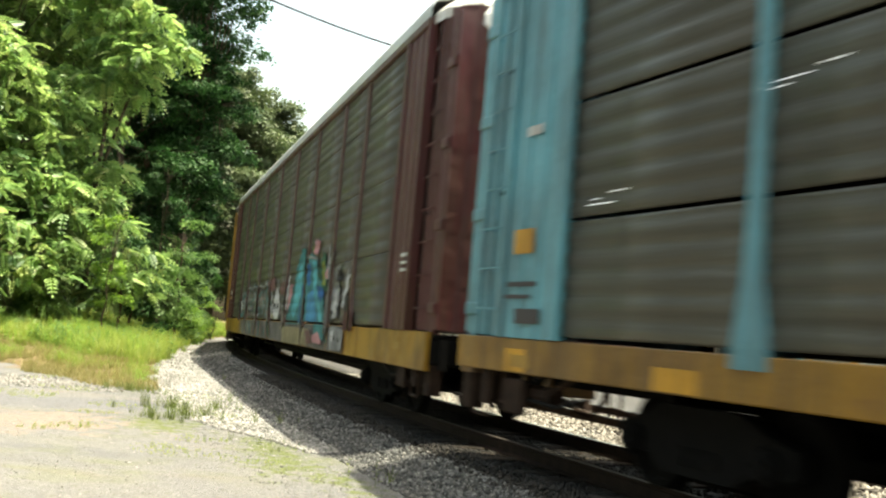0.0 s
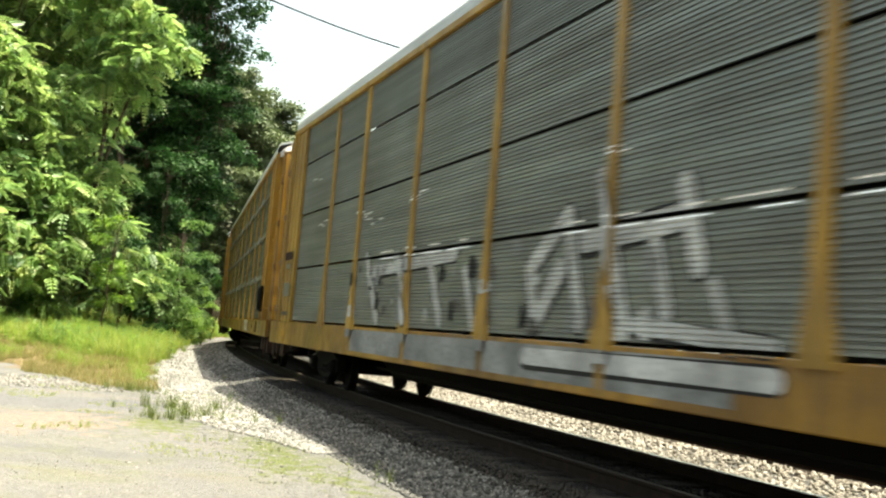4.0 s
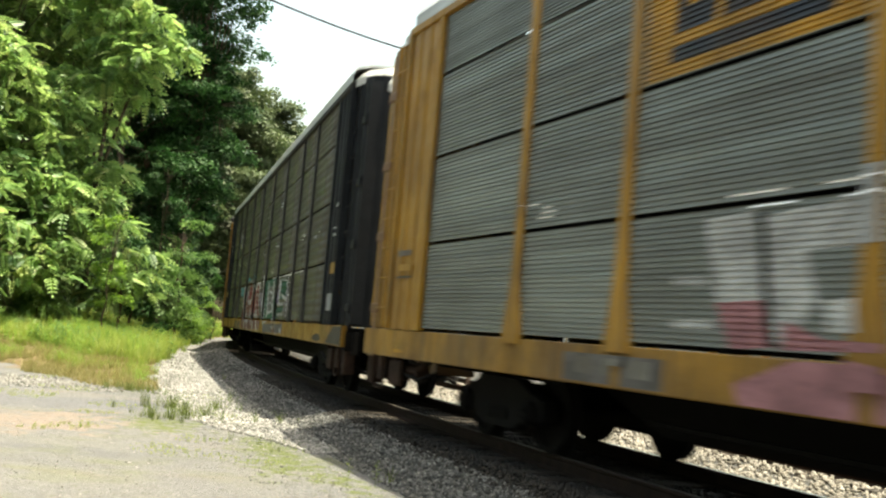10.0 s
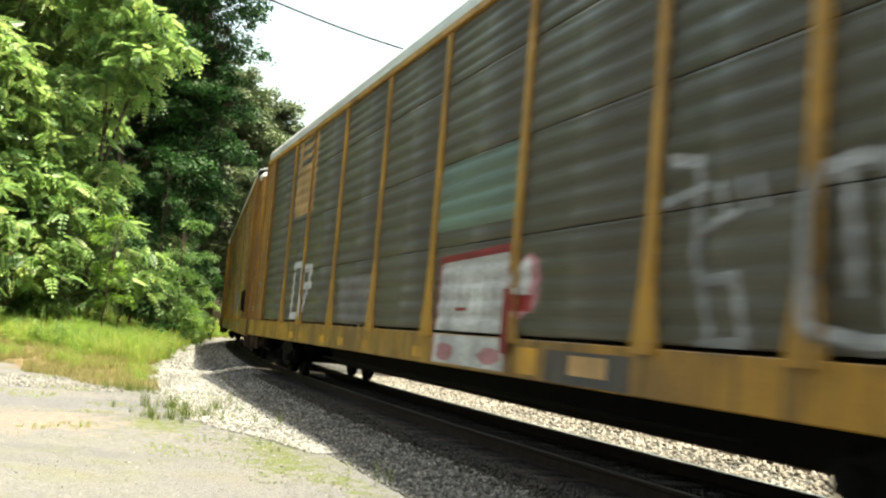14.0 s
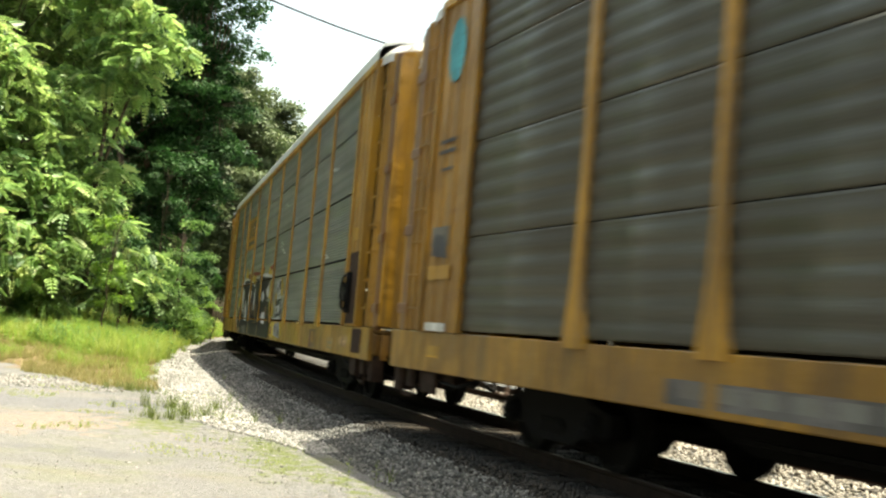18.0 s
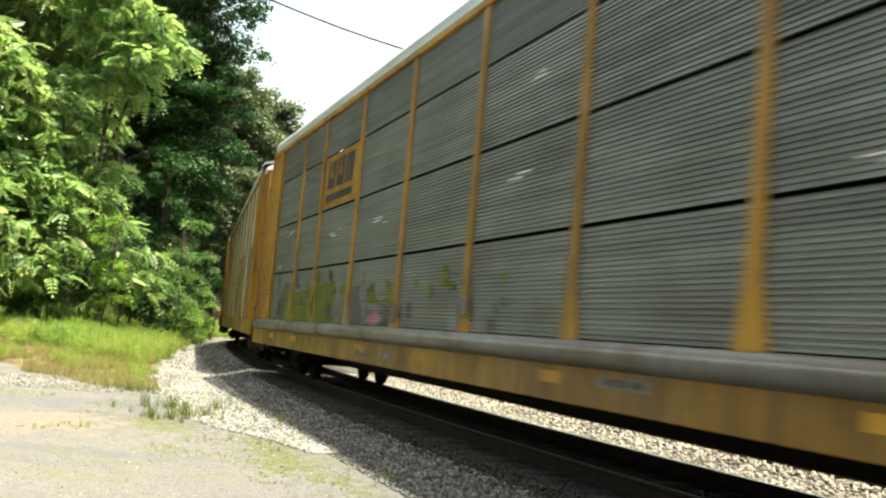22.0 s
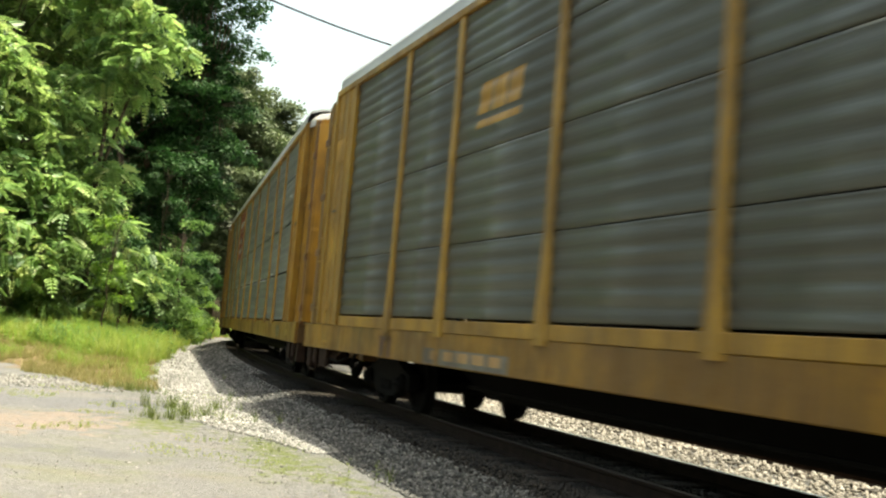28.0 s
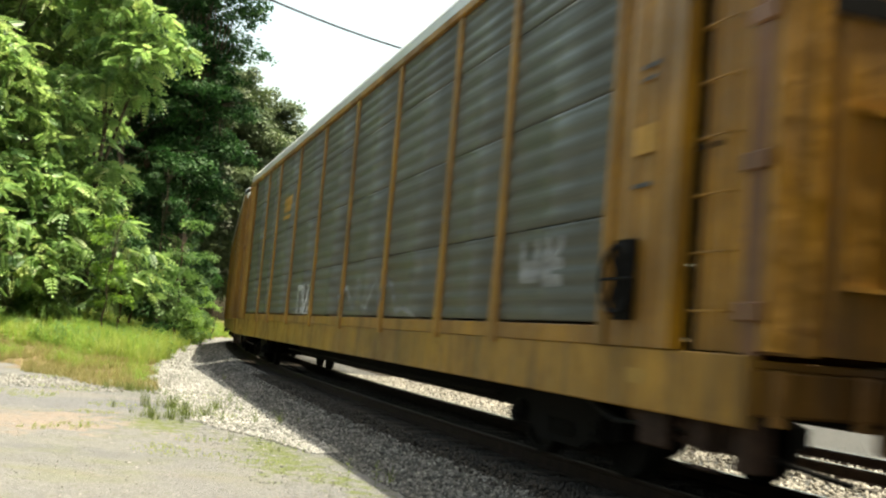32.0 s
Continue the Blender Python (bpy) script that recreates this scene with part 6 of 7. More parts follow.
        ("s_lilac", (-0.77, 2.05), (-1.09, 2.06), (-1.17, 1.7), (-0.89, 1.69)),
        ("s_dgreen", (-1.48, 2.29), (-3.27, 2.36), (-3.79, 1.25), (-1.82, 1.24)),
        ("s_faint", (-2.43, 2.1), (-3.31, 2.13), (-3.44, 1.46), (-2.47, 1.44)),
        ("s_white", (-2.17, 2.26), (-2.4, 2.27), (-2.5, 1.27), (-2.24, 1.27)),
        ("s_white", (-2.55, 2.04), (-3.27, 1.95), (-3.27, 1.89), (-2.59, 1.97)),
        ("s_white", (-2.65, 1.7), (-3.05, 1.7), (-3.05, 1.66), (-2.66, 1.67)),
        ("s_white", (-2.61, 1.44), (-3.62, 1.47), (-3.63, 1.42), (-2.62, 1.38)),
        ("s_white", (-3.32, 2.24), (-3.57, 2.26), (-3.69, 1.46), (-3.47, 1.43)),
        ("s_dgreen", (-3.57, 2.27), (-3.83, 2.3), (-4.81, 1.32), (-4.47, 1.26)),
        ("s_white", (-3.78, 1.9), (-3.93, 1.78), (-4.93, 0.8), (-4.73, 0.84)),
        ("s_white", (-4.73, 2.24), (-6.22, 2.19), (-6.26, 1.97), (-6.14, 2), (-6.07, 2.15), (-4.98, 2.2), (-4.98, 1.63), (-4.74, 1.63)),
        ("s_lilac", (-4.4, 1.87), (-4.72, 2.01), (-4.73, 1.67), (-4.46, 1.62)),
        ("s_dgreen", (-5, 2.21), (-6.06, 2.16), (-6.07, 1.73), (-5, 1.75)),
        ("s_white", (-5.12, 1.9), (-5.96, 1.8), (-6.3, 1.73), (-6.1, 1.68), (-5.24, 1.83)),
        ("s_white", (-4.74, 1.63), (-5.74, 1.64), (-5.75, 1.6), (-4.73, 1.57)),
        ("s_dgreen", (-4.69, 1.56), (-5.74, 1.59), (-5.76, 1.42), (-4.62, 1.4)),
        ("s_white", (-4.62, 1.39), (-5.76, 1.41), (-5.77, 1.36), (-4.61, 1.34)),
        ("s_faint", (-5.7, 1.68), (-6.3, 1.68), (-6.34, 1.33), (-5.74, 1.33)),
        ("s_lilac", (-6.19, 2.14), (-6.34, 1.97), (-6.36, 1.33), (-6.28, 1.33)),
        ("s_faint", (-1.72, 1.11), (-5.97, 1.15), (-5.99, 0.93), (-1.77, 0.88)),
        ("s_white", (-1.81, 1.15), (-2.8, 1.25), (-2.81, 1.2), (-1.82, 1.1)),
        ("s_white", (-3.81, 1.01), (-4.51, 1.11), (-4.53, 1.06), (-4.02, 0.98)),
        ("s_white", (-3.78, 1.19), (-4.39, 1.28), (-4.43, 1.24), (-3.85, 1.15)),
        ("s_white", (-5.46, 1.06), (-5.93, 1.03), (-5.91, 0.94), (-5.55, 0.92)),
        ("s_rust", (-3.92, 0.99), (-4.54, 1.04), (-4.59, 0.91), (-3.97, 0.92)),
        ("s_lilac", (-5.79, 1.23), (-5.97, 1.22), (-5.98, 0.93), (-5.84, 0.94)),
        ("s_white", (-6.29, 1.91), (-6.58, 1.89), (-6.59, 1.87), (-6.3, 1.89)),
        ("s_white", (-6.4, 1.85), (-6.62, 1.84), (-6.64, 1.82), (-6.41, 1.83)),
        ("s_white", (-6.38, 1.8), (-6.67, 1.78), (-6.68, 1.76), (-6.4, 1.78)),
        ("s_white", (-6.37, 1.74), (-6.71, 1.73), (-6.72, 1.71), (-6.38, 1.72)),
        ("s_white", (-6.36, 1.68), (-6.76, 1.67), (-6.77, 1.66), (-6.37, 1.66)),
        ("s_white", (-6.34, 1.63), (-6.8, 1.62), (-6.81, 1.6), (-6.36, 1.61)),
        ("s_white", (-6.33, 1.57), (-6.84, 1.57), (-6.85, 1.55), (-6.34, 1.55)),
        ("s_white", (-6.44, 1.52), (-6.63, 1.52), (-6.64, 1.5), (-6.45, 1.5)),
        ("s_white", (-6.43, 1.46), (-6.67, 1.46), (-6.68, 1.44), (-6.44, 1.44)),
        ("s_white", (-6.41, 1.41), (-6.72, 1.41), (-6.73, 1.39), (-6.43, 1.39)),
        ("s_white", (-6.4, 1.35), (-6.76, 1.36), (-6.77, 1.34), (-6.41, 1.33)),
    ),
    -1: (
        ("s_yellow", (8.61, 1.41), (8.11, 1.93), (7.78, 1.94), (7.66, 1.7), (7.91, 1.56), (7.82, 0.79), (8.48, 1.19)),
        ("s_orange", (8.46, 1.12), (7.95, 1.2), (7.85, 0.79), (8.13, 0.84)),
        ("s_yellow", (7.27, 2.31), (6.96, 2.36), (6.84, 1.43), (7.12, 1.56)),
        ("s_yellow", (6.29, 2.73), (6.2, 2.9), (5.57, 2.77), (5.34, 2.43), (6.24, 2.42)),
        ("s_dred", (5.55, 2.64), (4.42, 2.7), (4.34, 2.42), (5.4, 2.48)),
        ("s_yellow", (4.49, 2.87), (4.21, 2.89), (4.14, 2.4), (4.4, 2.4)),
        ("s_yellow", (4.05, 2.55), (3.57, 2.62), (2.85, 2.59), (2.99, 2.2), (3.98, 2.33)),
        ("s_dred", (4.12, 2.67), (3.32, 2.67), (1.8, 2.6), (1.8, 2.54), (2.84, 2.53), (4.01, 2.58)),
        ("s_red", (1.7, 2.73), (0.99, 2.71), (0.94, 2.56), (1.58, 2.55)),
        ("s_yellow", (1.74, 2.55), (1.59, 2.69), (1.17, 2.61), (0.95, 2.66), (0.94, 2.48), (1.68, 2.51)),
        ("s_white", (8.29, 1.05), (8.04, 1.62), (7.51, 1.75), (6.79, 1.48), (7.12, 2.4), (6.3, 2.52), (5.53, 2.53), (4.5, 2.48), (3.95, 2.39), (3.53, 2.29), (3.08, 2.24), (3.03, 2.51), (2.15, 2.45), (2.02, 2.54), (1.79, 2.58), (1.26, 2.5), (0.94, 2.55), (0.86, 1.23), (7.94, 0.85)),
        ("s_black", (8.1, 1.06), (7.95, 1.56), (7.5, 1.69), (6.84, 1.46), (6.92, 2.33), (6.29, 2.47), (5.52, 2.47), (4.49, 2.43), (3.95, 2.34), (3.52, 2.24), (3.05, 2.19), (2.98, 2.46), (2.14, 2.41), (1.98, 2.48), (1.78, 2.53), (1.26, 2.46), (0.94, 2.5), (0.86, 1.23), (7.94, 0.85)),
        ("s_white", (7, 2.08), (6.66, 2.24), (6.41, 2.2), (6.19, 1.44), (6.31, 1.34), (6.8, 1.73)),
        ("s_white", (5.79, 1.18), (5.69, 1.81), (5.51, 1.79), (4.9, 1.24), (5.02, 1.14)),
        ("s_white", (4.99, 1.96), (4.85, 2.1), (4.53, 2.15), (3.93, 2.08), (3.88, 1.97), (4.11, 1.82), (4.21, 1.55), (4.49, 1.7)),
        ("s_grey", (4.47, 2.43), (4.26, 2.4), (4.34, 2.1), (4.49, 2.11)),
        ("s_grey", (4.35, 1.57), (4.15, 1.6), (3.86, 1.21), (4.01, 1.21)),
        ("s_white", (3.22, 1.48), (3.26, 1.72), (3.18, 2.14), (2.98, 2.17), (2.86, 1.76), (2.93, 1.49)),
        ("s_white", (2.07, 2.37), (1.79, 2.36), (1.48, 2.16), (1.38, 1.81), (1.39, 1.73), (1.56, 1.58), (1.64, 1.66), (1.76, 2.04)),
        ("s_grey", (1.67, 1.66), (1.41, 1.73), (1.43, 1.43), (1.64, 1.42)),
        ("s_white", (1.69, 1.42), (1.23, 1.43), (1.27, 1.26), (1.73, 1.26)),
        ("s_brown", (6.12, 1.69), (5.77, 1.7), (5.77, 1.37), (6.06, 1.37)),
        ("s_brown", (5, 1.62), (4.58, 1.58), (4.54, 1.29), (4.87, 1.34)),
        ("s_brown", (3.86, 1.67), (3.34, 1.7), (3.48, 1.28), (3.73, 1.36)),
        ("s_brown", (2.72, 1.66), (2.33, 1.69), (2.37, 1.31), (2.64, 1.31)),
        ("s_brown", (2, 1.66), (1.72, 1.69), (1.71, 1.53), (1.96, 1.53)),
        ("s_brown", (1.15, 1.65), (0.89, 1.69), (0.87, 1.37), (1.09, 1.4)),
        ("s_navy", (1.77, 2.5), (1.26, 2.44), (1.24, 2.21), (1.72, 2.26)),
        ("s_black", (7.61, 1.01), (0.85, 1.15), (0.82, 0.74), (7.51, 0.74)),
        ("s_faint", (7.52, 0.9), (6.59, 0.91), (6.56, 0.79), (7.46, 0.77)),
        ("s_faint", (6.27, 0.97), (4.98, 1.01), (4.89, 0.74), (6.02, 0.79)),
        ("s_faint", (1.8, 1.14), (1.69, 1.15), (1.69, 0.74), (1.85, 0.75)),
        ("s_faint", (4.02, 1.16), (3.87, 1.17), (3.73, 0.74), (3.88, 0.74)),
        ("s_yellow", (-0.1, 2.45), (-0.31, 2.7), (-0.47, 2.65), (-1.04, 2.6), (-1, 2.41), (-0.73, 2.34)),
        ("s_dred", (-0.39, 2.67), (-1.13, 2.72), (-1.17, 2.61), (-0.69, 2.54)),
        ("s_yellow", (-0.62, 2.24), (-1.19, 2.3), (-1.32, 1.78), (-0.58, 1.8)),
        ("s_white", (1.34, 2.52), (1.03, 2.55), (-1.09, 2.43), (-1.1, 2.36), (1.17, 2.46)),
        ("s_black", (1.6, 1.17), (1.68, 2.38), (1.17, 2.46), (-0.81, 2.36), (-0.42, 2.2), (-0.18, 1.98), (-0.48, 1.8), (0.06, 1.75), (-0.47, 1.72), (-1.17, 1.7), (-1.45, 1.47), (-1.55, 1.17), (-1.61, 0.74), (1.62, 0.74)),
        ("s_white", (-0.02, 2.03), (-0.39, 2.2), (-0.67, 2.09), (-0.71, 1.85), (-0.27, 1.85)),
        ("s_grey", (-0.43, 2.25), (-0.73, 2.29), (-0.78, 1.96), (-0.68, 1.91)),
        ("s_white", (1.03, 2.02), (0.79, 2.05), (0.34, 1.82), (0.7, 1.72), (0.97, 1.75)),
        ("s_white", (0.82, 1.25), (0.7, 1.41), (0.11, 1.44), (-0.26, 1.22), (-0.15, 1.1), (0.47, 1.13)),
        ("s_brown", (0.01, 1.57), (-0.3, 1.6), (-0.29, 1.34), (-0.06, 1.34)),
        ("s_brown", (-0.84, 1.46), (-1.22, 1.49), (-1.2, 1.32), (-0.93, 1.3)),
        ("s_yellow", (-1.34, 1.68), (-1.67, 1.69), (-2.06, 1.48), (-1.99, 1.32), (-1.61, 1.31)),
        ("s_yellow", (-1.56, 1.07), (-2.08, 1.2), (-2.75, 1.13), (-2.8, 0.78), (-1.62, 0.81)),
        ("s_rust", (-1.68, 1.03), (-2.09, 1.1), (-2.05, 0.85), (-1.72, 0.87)),
        ("s_yellow", (-3.09, 2.31), (-3.33, 2.29), (-3.56, 2.06), (-3.51, 1.81), (-3.23, 1.86)),
        ("s_yellow", (-2.11, 1.9), (-2.43, 1.95), (-2.46, 1.66), (-2.17, 1.61)),
        ("s_yellow", (-3.23, 1.16), (-3.62, 1.18), (-4, 0.89), (-3.76, 0.83)),
        ("s_white", (-2.36, 2.22), (-3.07, 2.27), (-3.11, 1.87), (-2.5, 1.84)),
        ("s_black", (-2.73, 2.19), (-3, 2.23), (-3.02, 2), (-2.79, 2)),
        ("s_faint", (-2.4, 2.04), (-2.71, 2.07), (-2.72, 1.93), (-2.46, 1.92)),
        ("s_black", (-2.33, 1.76), (-3.39, 1.79), (-3.44, 1.31), (-2.44, 1.28)),
        ("s_white", (-2.48, 1.8), (-3.38, 1.82), (-3.38, 1.77), (-2.51, 1.73)),
        ("s_white", (-2.36, 1.57), (-3.13, 1.62), (-3.15, 1.41), (-2.39, 1.38)),
        ("s_black", (-2.57, 1.53), (-2.81, 1.54), (-2.82, 1.43), (-2.6, 1.42)),
        ("s_grey", (-3.18, 1.7), (-3.35, 1.71), (-3.34, 1.49), (-3.21, 1.48)),
        ("s_white", (-2.31, 1.29), (-3.48, 1.35), (-3.49, 1.28), (-2.36, 1.23)),
        ("s_grey", (-2.43, 1.12), (-3.44, 1.19), (-3.81, 0.79), (-3.2, 0.81), (-2.54, 0.84)),
        ("s_black", (-2.59, 1.08), (-2.81, 1.09), (-2.86, 0.92), (-2.68, 0.92)),
        ("s_faint", (-2.98, 1.06), (-3.24, 1.09), (-3.46, 0.85), (-3.19, 0.88)),
        ("s_black", (-3.36, 1), (-3.58, 0.98), (-3.54, 0.85), (-3.42, 0.86)),
    ),
    -8: (
        ("s_khaki", (-1.44, 1.1), (-5.2, 1.1), (-5.14, 0.74), (-1.55, 0.74)),
        ("s_rose", (2.14, 2.29), (0.74, 2.36), (0.39, 2.01), (1.73, 1.93)),
        ("s_rose", (-0.33, 2.12), (-1.66, 2.2), (-1.57, 1.86), (-0.51, 1.87)),
        ("s_pink", (-1.93, 1.42), (-2.09, 2.09), (-2.56, 2.07), (-2.47, 1.43)),
        ("s_teal", (-1.97, 1.35), (-2.57, 1.86), (-3, 2.53), (-3.45, 2.83), (-3.86, 2.83), (-4.32, 1.17), (-2.11, 1.16)),
        ("s_cyan", (-2.59, 1.43), (-3.22, 2.39), (-3.7, 2.49), (-3.83, 1.83), (-3.1, 1.3)),
        ("s_navy", (-3.83, 2.02), (-4.09, 2.01), (-4.29, 1.2), (-4, 1.19)),
        ("s_teal", (-4.1, 2.61), (-4.78, 2.66), (-5.5, 2.52), (-5.68, 2.21), (-6.29, 1.97), (-6.53, 1.77), (-6.81, 1.32), (-7.35, 0.87), (-6.41, 1.03), (-5.69, 1.22), (-4.41, 1.19)),
        ("s_navy", (-4.38, 2.44), (-4.76, 2.47), (-4.91, 1.98), (-4.53, 2)),
        ("s_navy", (-5.57, 1.96), (-6.29, 1.93), (-6.63, 1.76), (-6.21, 1.62)),
        ("s_cyan", (-4.95, 2.51), (-5.49, 2.44), (-5.69, 1.95), (-6.68, 1.27), (-6.38, 1.21), (-5.47, 1.79)),
        ("s_blue", (-4.65, 1.81), (-5.32, 1.91), (-6.15, 1.25), (-4.77, 1.21)),
        ("s_grey", (-4.34, 2.65), (-5.47, 2.53), (-5.53, 2.49), (-4.45, 2.58)),
        ("s_pink", (-4.95, 2.68), (-5.2, 2.94), (-5.69, 2.84), (-5.49, 2.57)),
        ("s_dgreen", (-5.72, 2.23), (-6.17, 2.62), (-6.41, 2.54), (-6.93, 1.81), (-6.49, 1.87)),
        ("s_lime", (-6.09, 2.42), (-6.36, 2.45), (-6.69, 1.91), (-6.37, 1.98)),
        ("s_grey", (-6.54, 2.07), (-6.63, 2.32), (-6.91, 2.4), (-7.06, 2.72), (-7.26, 2.51), (-6.96, 2.05)),
        ("s_pink", (-6.52, 2.12), (-6.69, 2.3), (-6.86, 2.25), (-6.77, 2.06)),
        ("s_teal", (-5.75, 1.18), (-7.09, 1.09), (-7.35, 0.87), (-5.97, 0.97)),
        ("s_pink", (-5.64, 0.96), (-6.4, 1.06), (-6.84, 0.83), (-5.88, 0.84)),
        ("s_rose", (-4.8, 1.06), (-5.47, 1.06), (-5.76, 0.81), (-5.13, 0.79)),
        ("s_grey", (-7.44, 1.47), (-7.51, 1.88), (-7.97, 1.97), (-8.19, 1.73), (-8.01, 1.34), (-7.58, 1.29)),
        ("s_white", (-7.64, 1.47), (-7.66, 1.74), (-7.95, 1.87), (-8, 1.73), (-7.93, 1.39)),
        ("s_black", (-7.68, 2.08), (-7.95, 2.21), (-8.28, 2.02), (-7.9, 1.97)),
        ("s_grey", (-7.57, 2.11), (-7.79, 2.27), (-8.01, 2.29), (-7.95, 2.21), (-7.68, 2.05)),
        ("s_white", (-8.39, 1.6), (-8.69, 2.02), (-8.9, 2.1), (-8.87, 1.87), (-8.58, 1.47)),
        ("s_grey", (-8.59, 2.04), (-8.7, 2.15), (-8.85, 2.18), (-8.85, 2.1), (-8.65, 2)),
        ("s_black", (-8.8, 1.72), (-9.12, 1.71), (-9.12, 1.44), (-8.84, 1.47)),
        ("s_maroon", (-8.72, 1.44), (-9.4, 1.45), (-9.43, 1.12), (-8.79, 1.14)),
        ("s_grey", (-7.55, 1.15), (-7.98, 1.19), (-8.77, 1.13), (-8.77, 0.78), (-7.72, 0.76)),
        ("s_white", (-7.69, 1.08), (-7.96, 1.13), (-8.01, 0.93), (-7.76, 0.91)),
        ("s_black", (-7.86, 0.96), (-8.07, 1.04), (-8.13, 0.93)),
        ("s_black", (-8.32, 0.95), (-8.49, 1.02), (-8.52, 0.9)),
        ("s_black", (-7.39, 1.47), (-7.64, 1.47), (-7.59, 1.24), (-7.33, 1.26)),
        ("s_white", (0.5, 1.4), (0.39, 1.83), (0.03, 2.1), (-0.55, 1.74), (-0.67, 1.31), (-0.09, 1.22)),
        ("s_black", (0.46, 1.66), (0.1, 1.64), (0.06, 1.51), (0.35, 1.51)),
        ("s_black", (-0.13, 1.64), (-0.46, 1.66), (-0.45, 1.51), (-0.17, 1.51)),
    ),
    0: (
        ("s_lime", (10.47, 1.63), (9.25, 1.85), (7.38, 1.93), (5.35, 2.04), (5.23, 1.23), (10.36, 1.19)),
        ("s_faint", (10.88, 1.38), (10.14, 2.1), (9.71, 2.09), (10.01, 1.24)),
        ("s_grey", (9.52, 1.99), (7.39, 2.01), (5.19, 2.11), (5.17, 2.07), (7.38, 1.95), (9.46, 1.91)),
        ("s_grey", (5.33, 2.05), (5.15, 2.1), (4.97, 1.67), (5.16, 1.62)),
        ("s_grey", (5.31, 1.46), (5.08, 1.62), (4.79, 1.57), (4.76, 1.37), (5.08, 1.31)),
        ("s_lime", (5.15, 1.51), (4.91, 1.54), (4.9, 1.41), (5.09, 1.39)),
        ("s_lime", (5, 1.91), (4.54, 1.99), (4.52, 1.81), (4.95, 1.78)),
        ("s_faint", (4.23, 1.86), (3.61, 1.94), (3.27, 1.32), (3.76, 1.16), (4.17, 1.29)),
        ("s_grey", (3.65, 1.76), (3.49, 2.16), (3.32, 2.16), (3.19, 1.49), (3.34, 1.49)),
        ("s_grey", (4.32, 1.47), (4.08, 1.55), (3.99, 1.15), (4.23, 1.14)),
        ("s_lime", (3.19, 1.84), (2.75, 1.96), (2.59, 1.66), (3.1, 1.61)),
        ("s_lime", (3.16, 1.58), (2.61, 1.7), (2.07, 1.58), (2.06, 1.52), (3.09, 1.48)),
        ("s_faint", (3.17, 1.49), (1.66, 1.62), (1.63, 1.23), (3.14, 1.24)),
        ("s_pink", (3.07, 1.37), (2.49, 1.5), (2.15, 1.36), (2.47, 1.26), (3, 1.28)),
        ("s_grey", (3.16, 1.58), (2.84, 1.6), (2.38, 1.58), (2.27, 1.5), (2.9, 1.49)),
        ("s_lime", (2.03, 1.8), (1.67, 1.86), (1.65, 1.58), (1.97, 1.56)),
        ("s_lilac", (2.04, 1.9), (1.68, 1.93), (1.67, 1.83), (2.01, 1.8)),
        ("s_grey", (9.08, 1.12), (7.09, 1.16), (5.58, 1.14), (5.57, 1.1), (9.06, 1.03)),
        ("s_faint", (3.5, 0.87), (3.02, 0.75), (2.72, 0.86), (2.71, 0.74), (3.13, 0.74), (3.49, 0.74)),
        ("s_grey", (2.16, 0.74), (1.61, 0.89), (1.6, 0.76), (2.1, 0.74)),
    ),
}
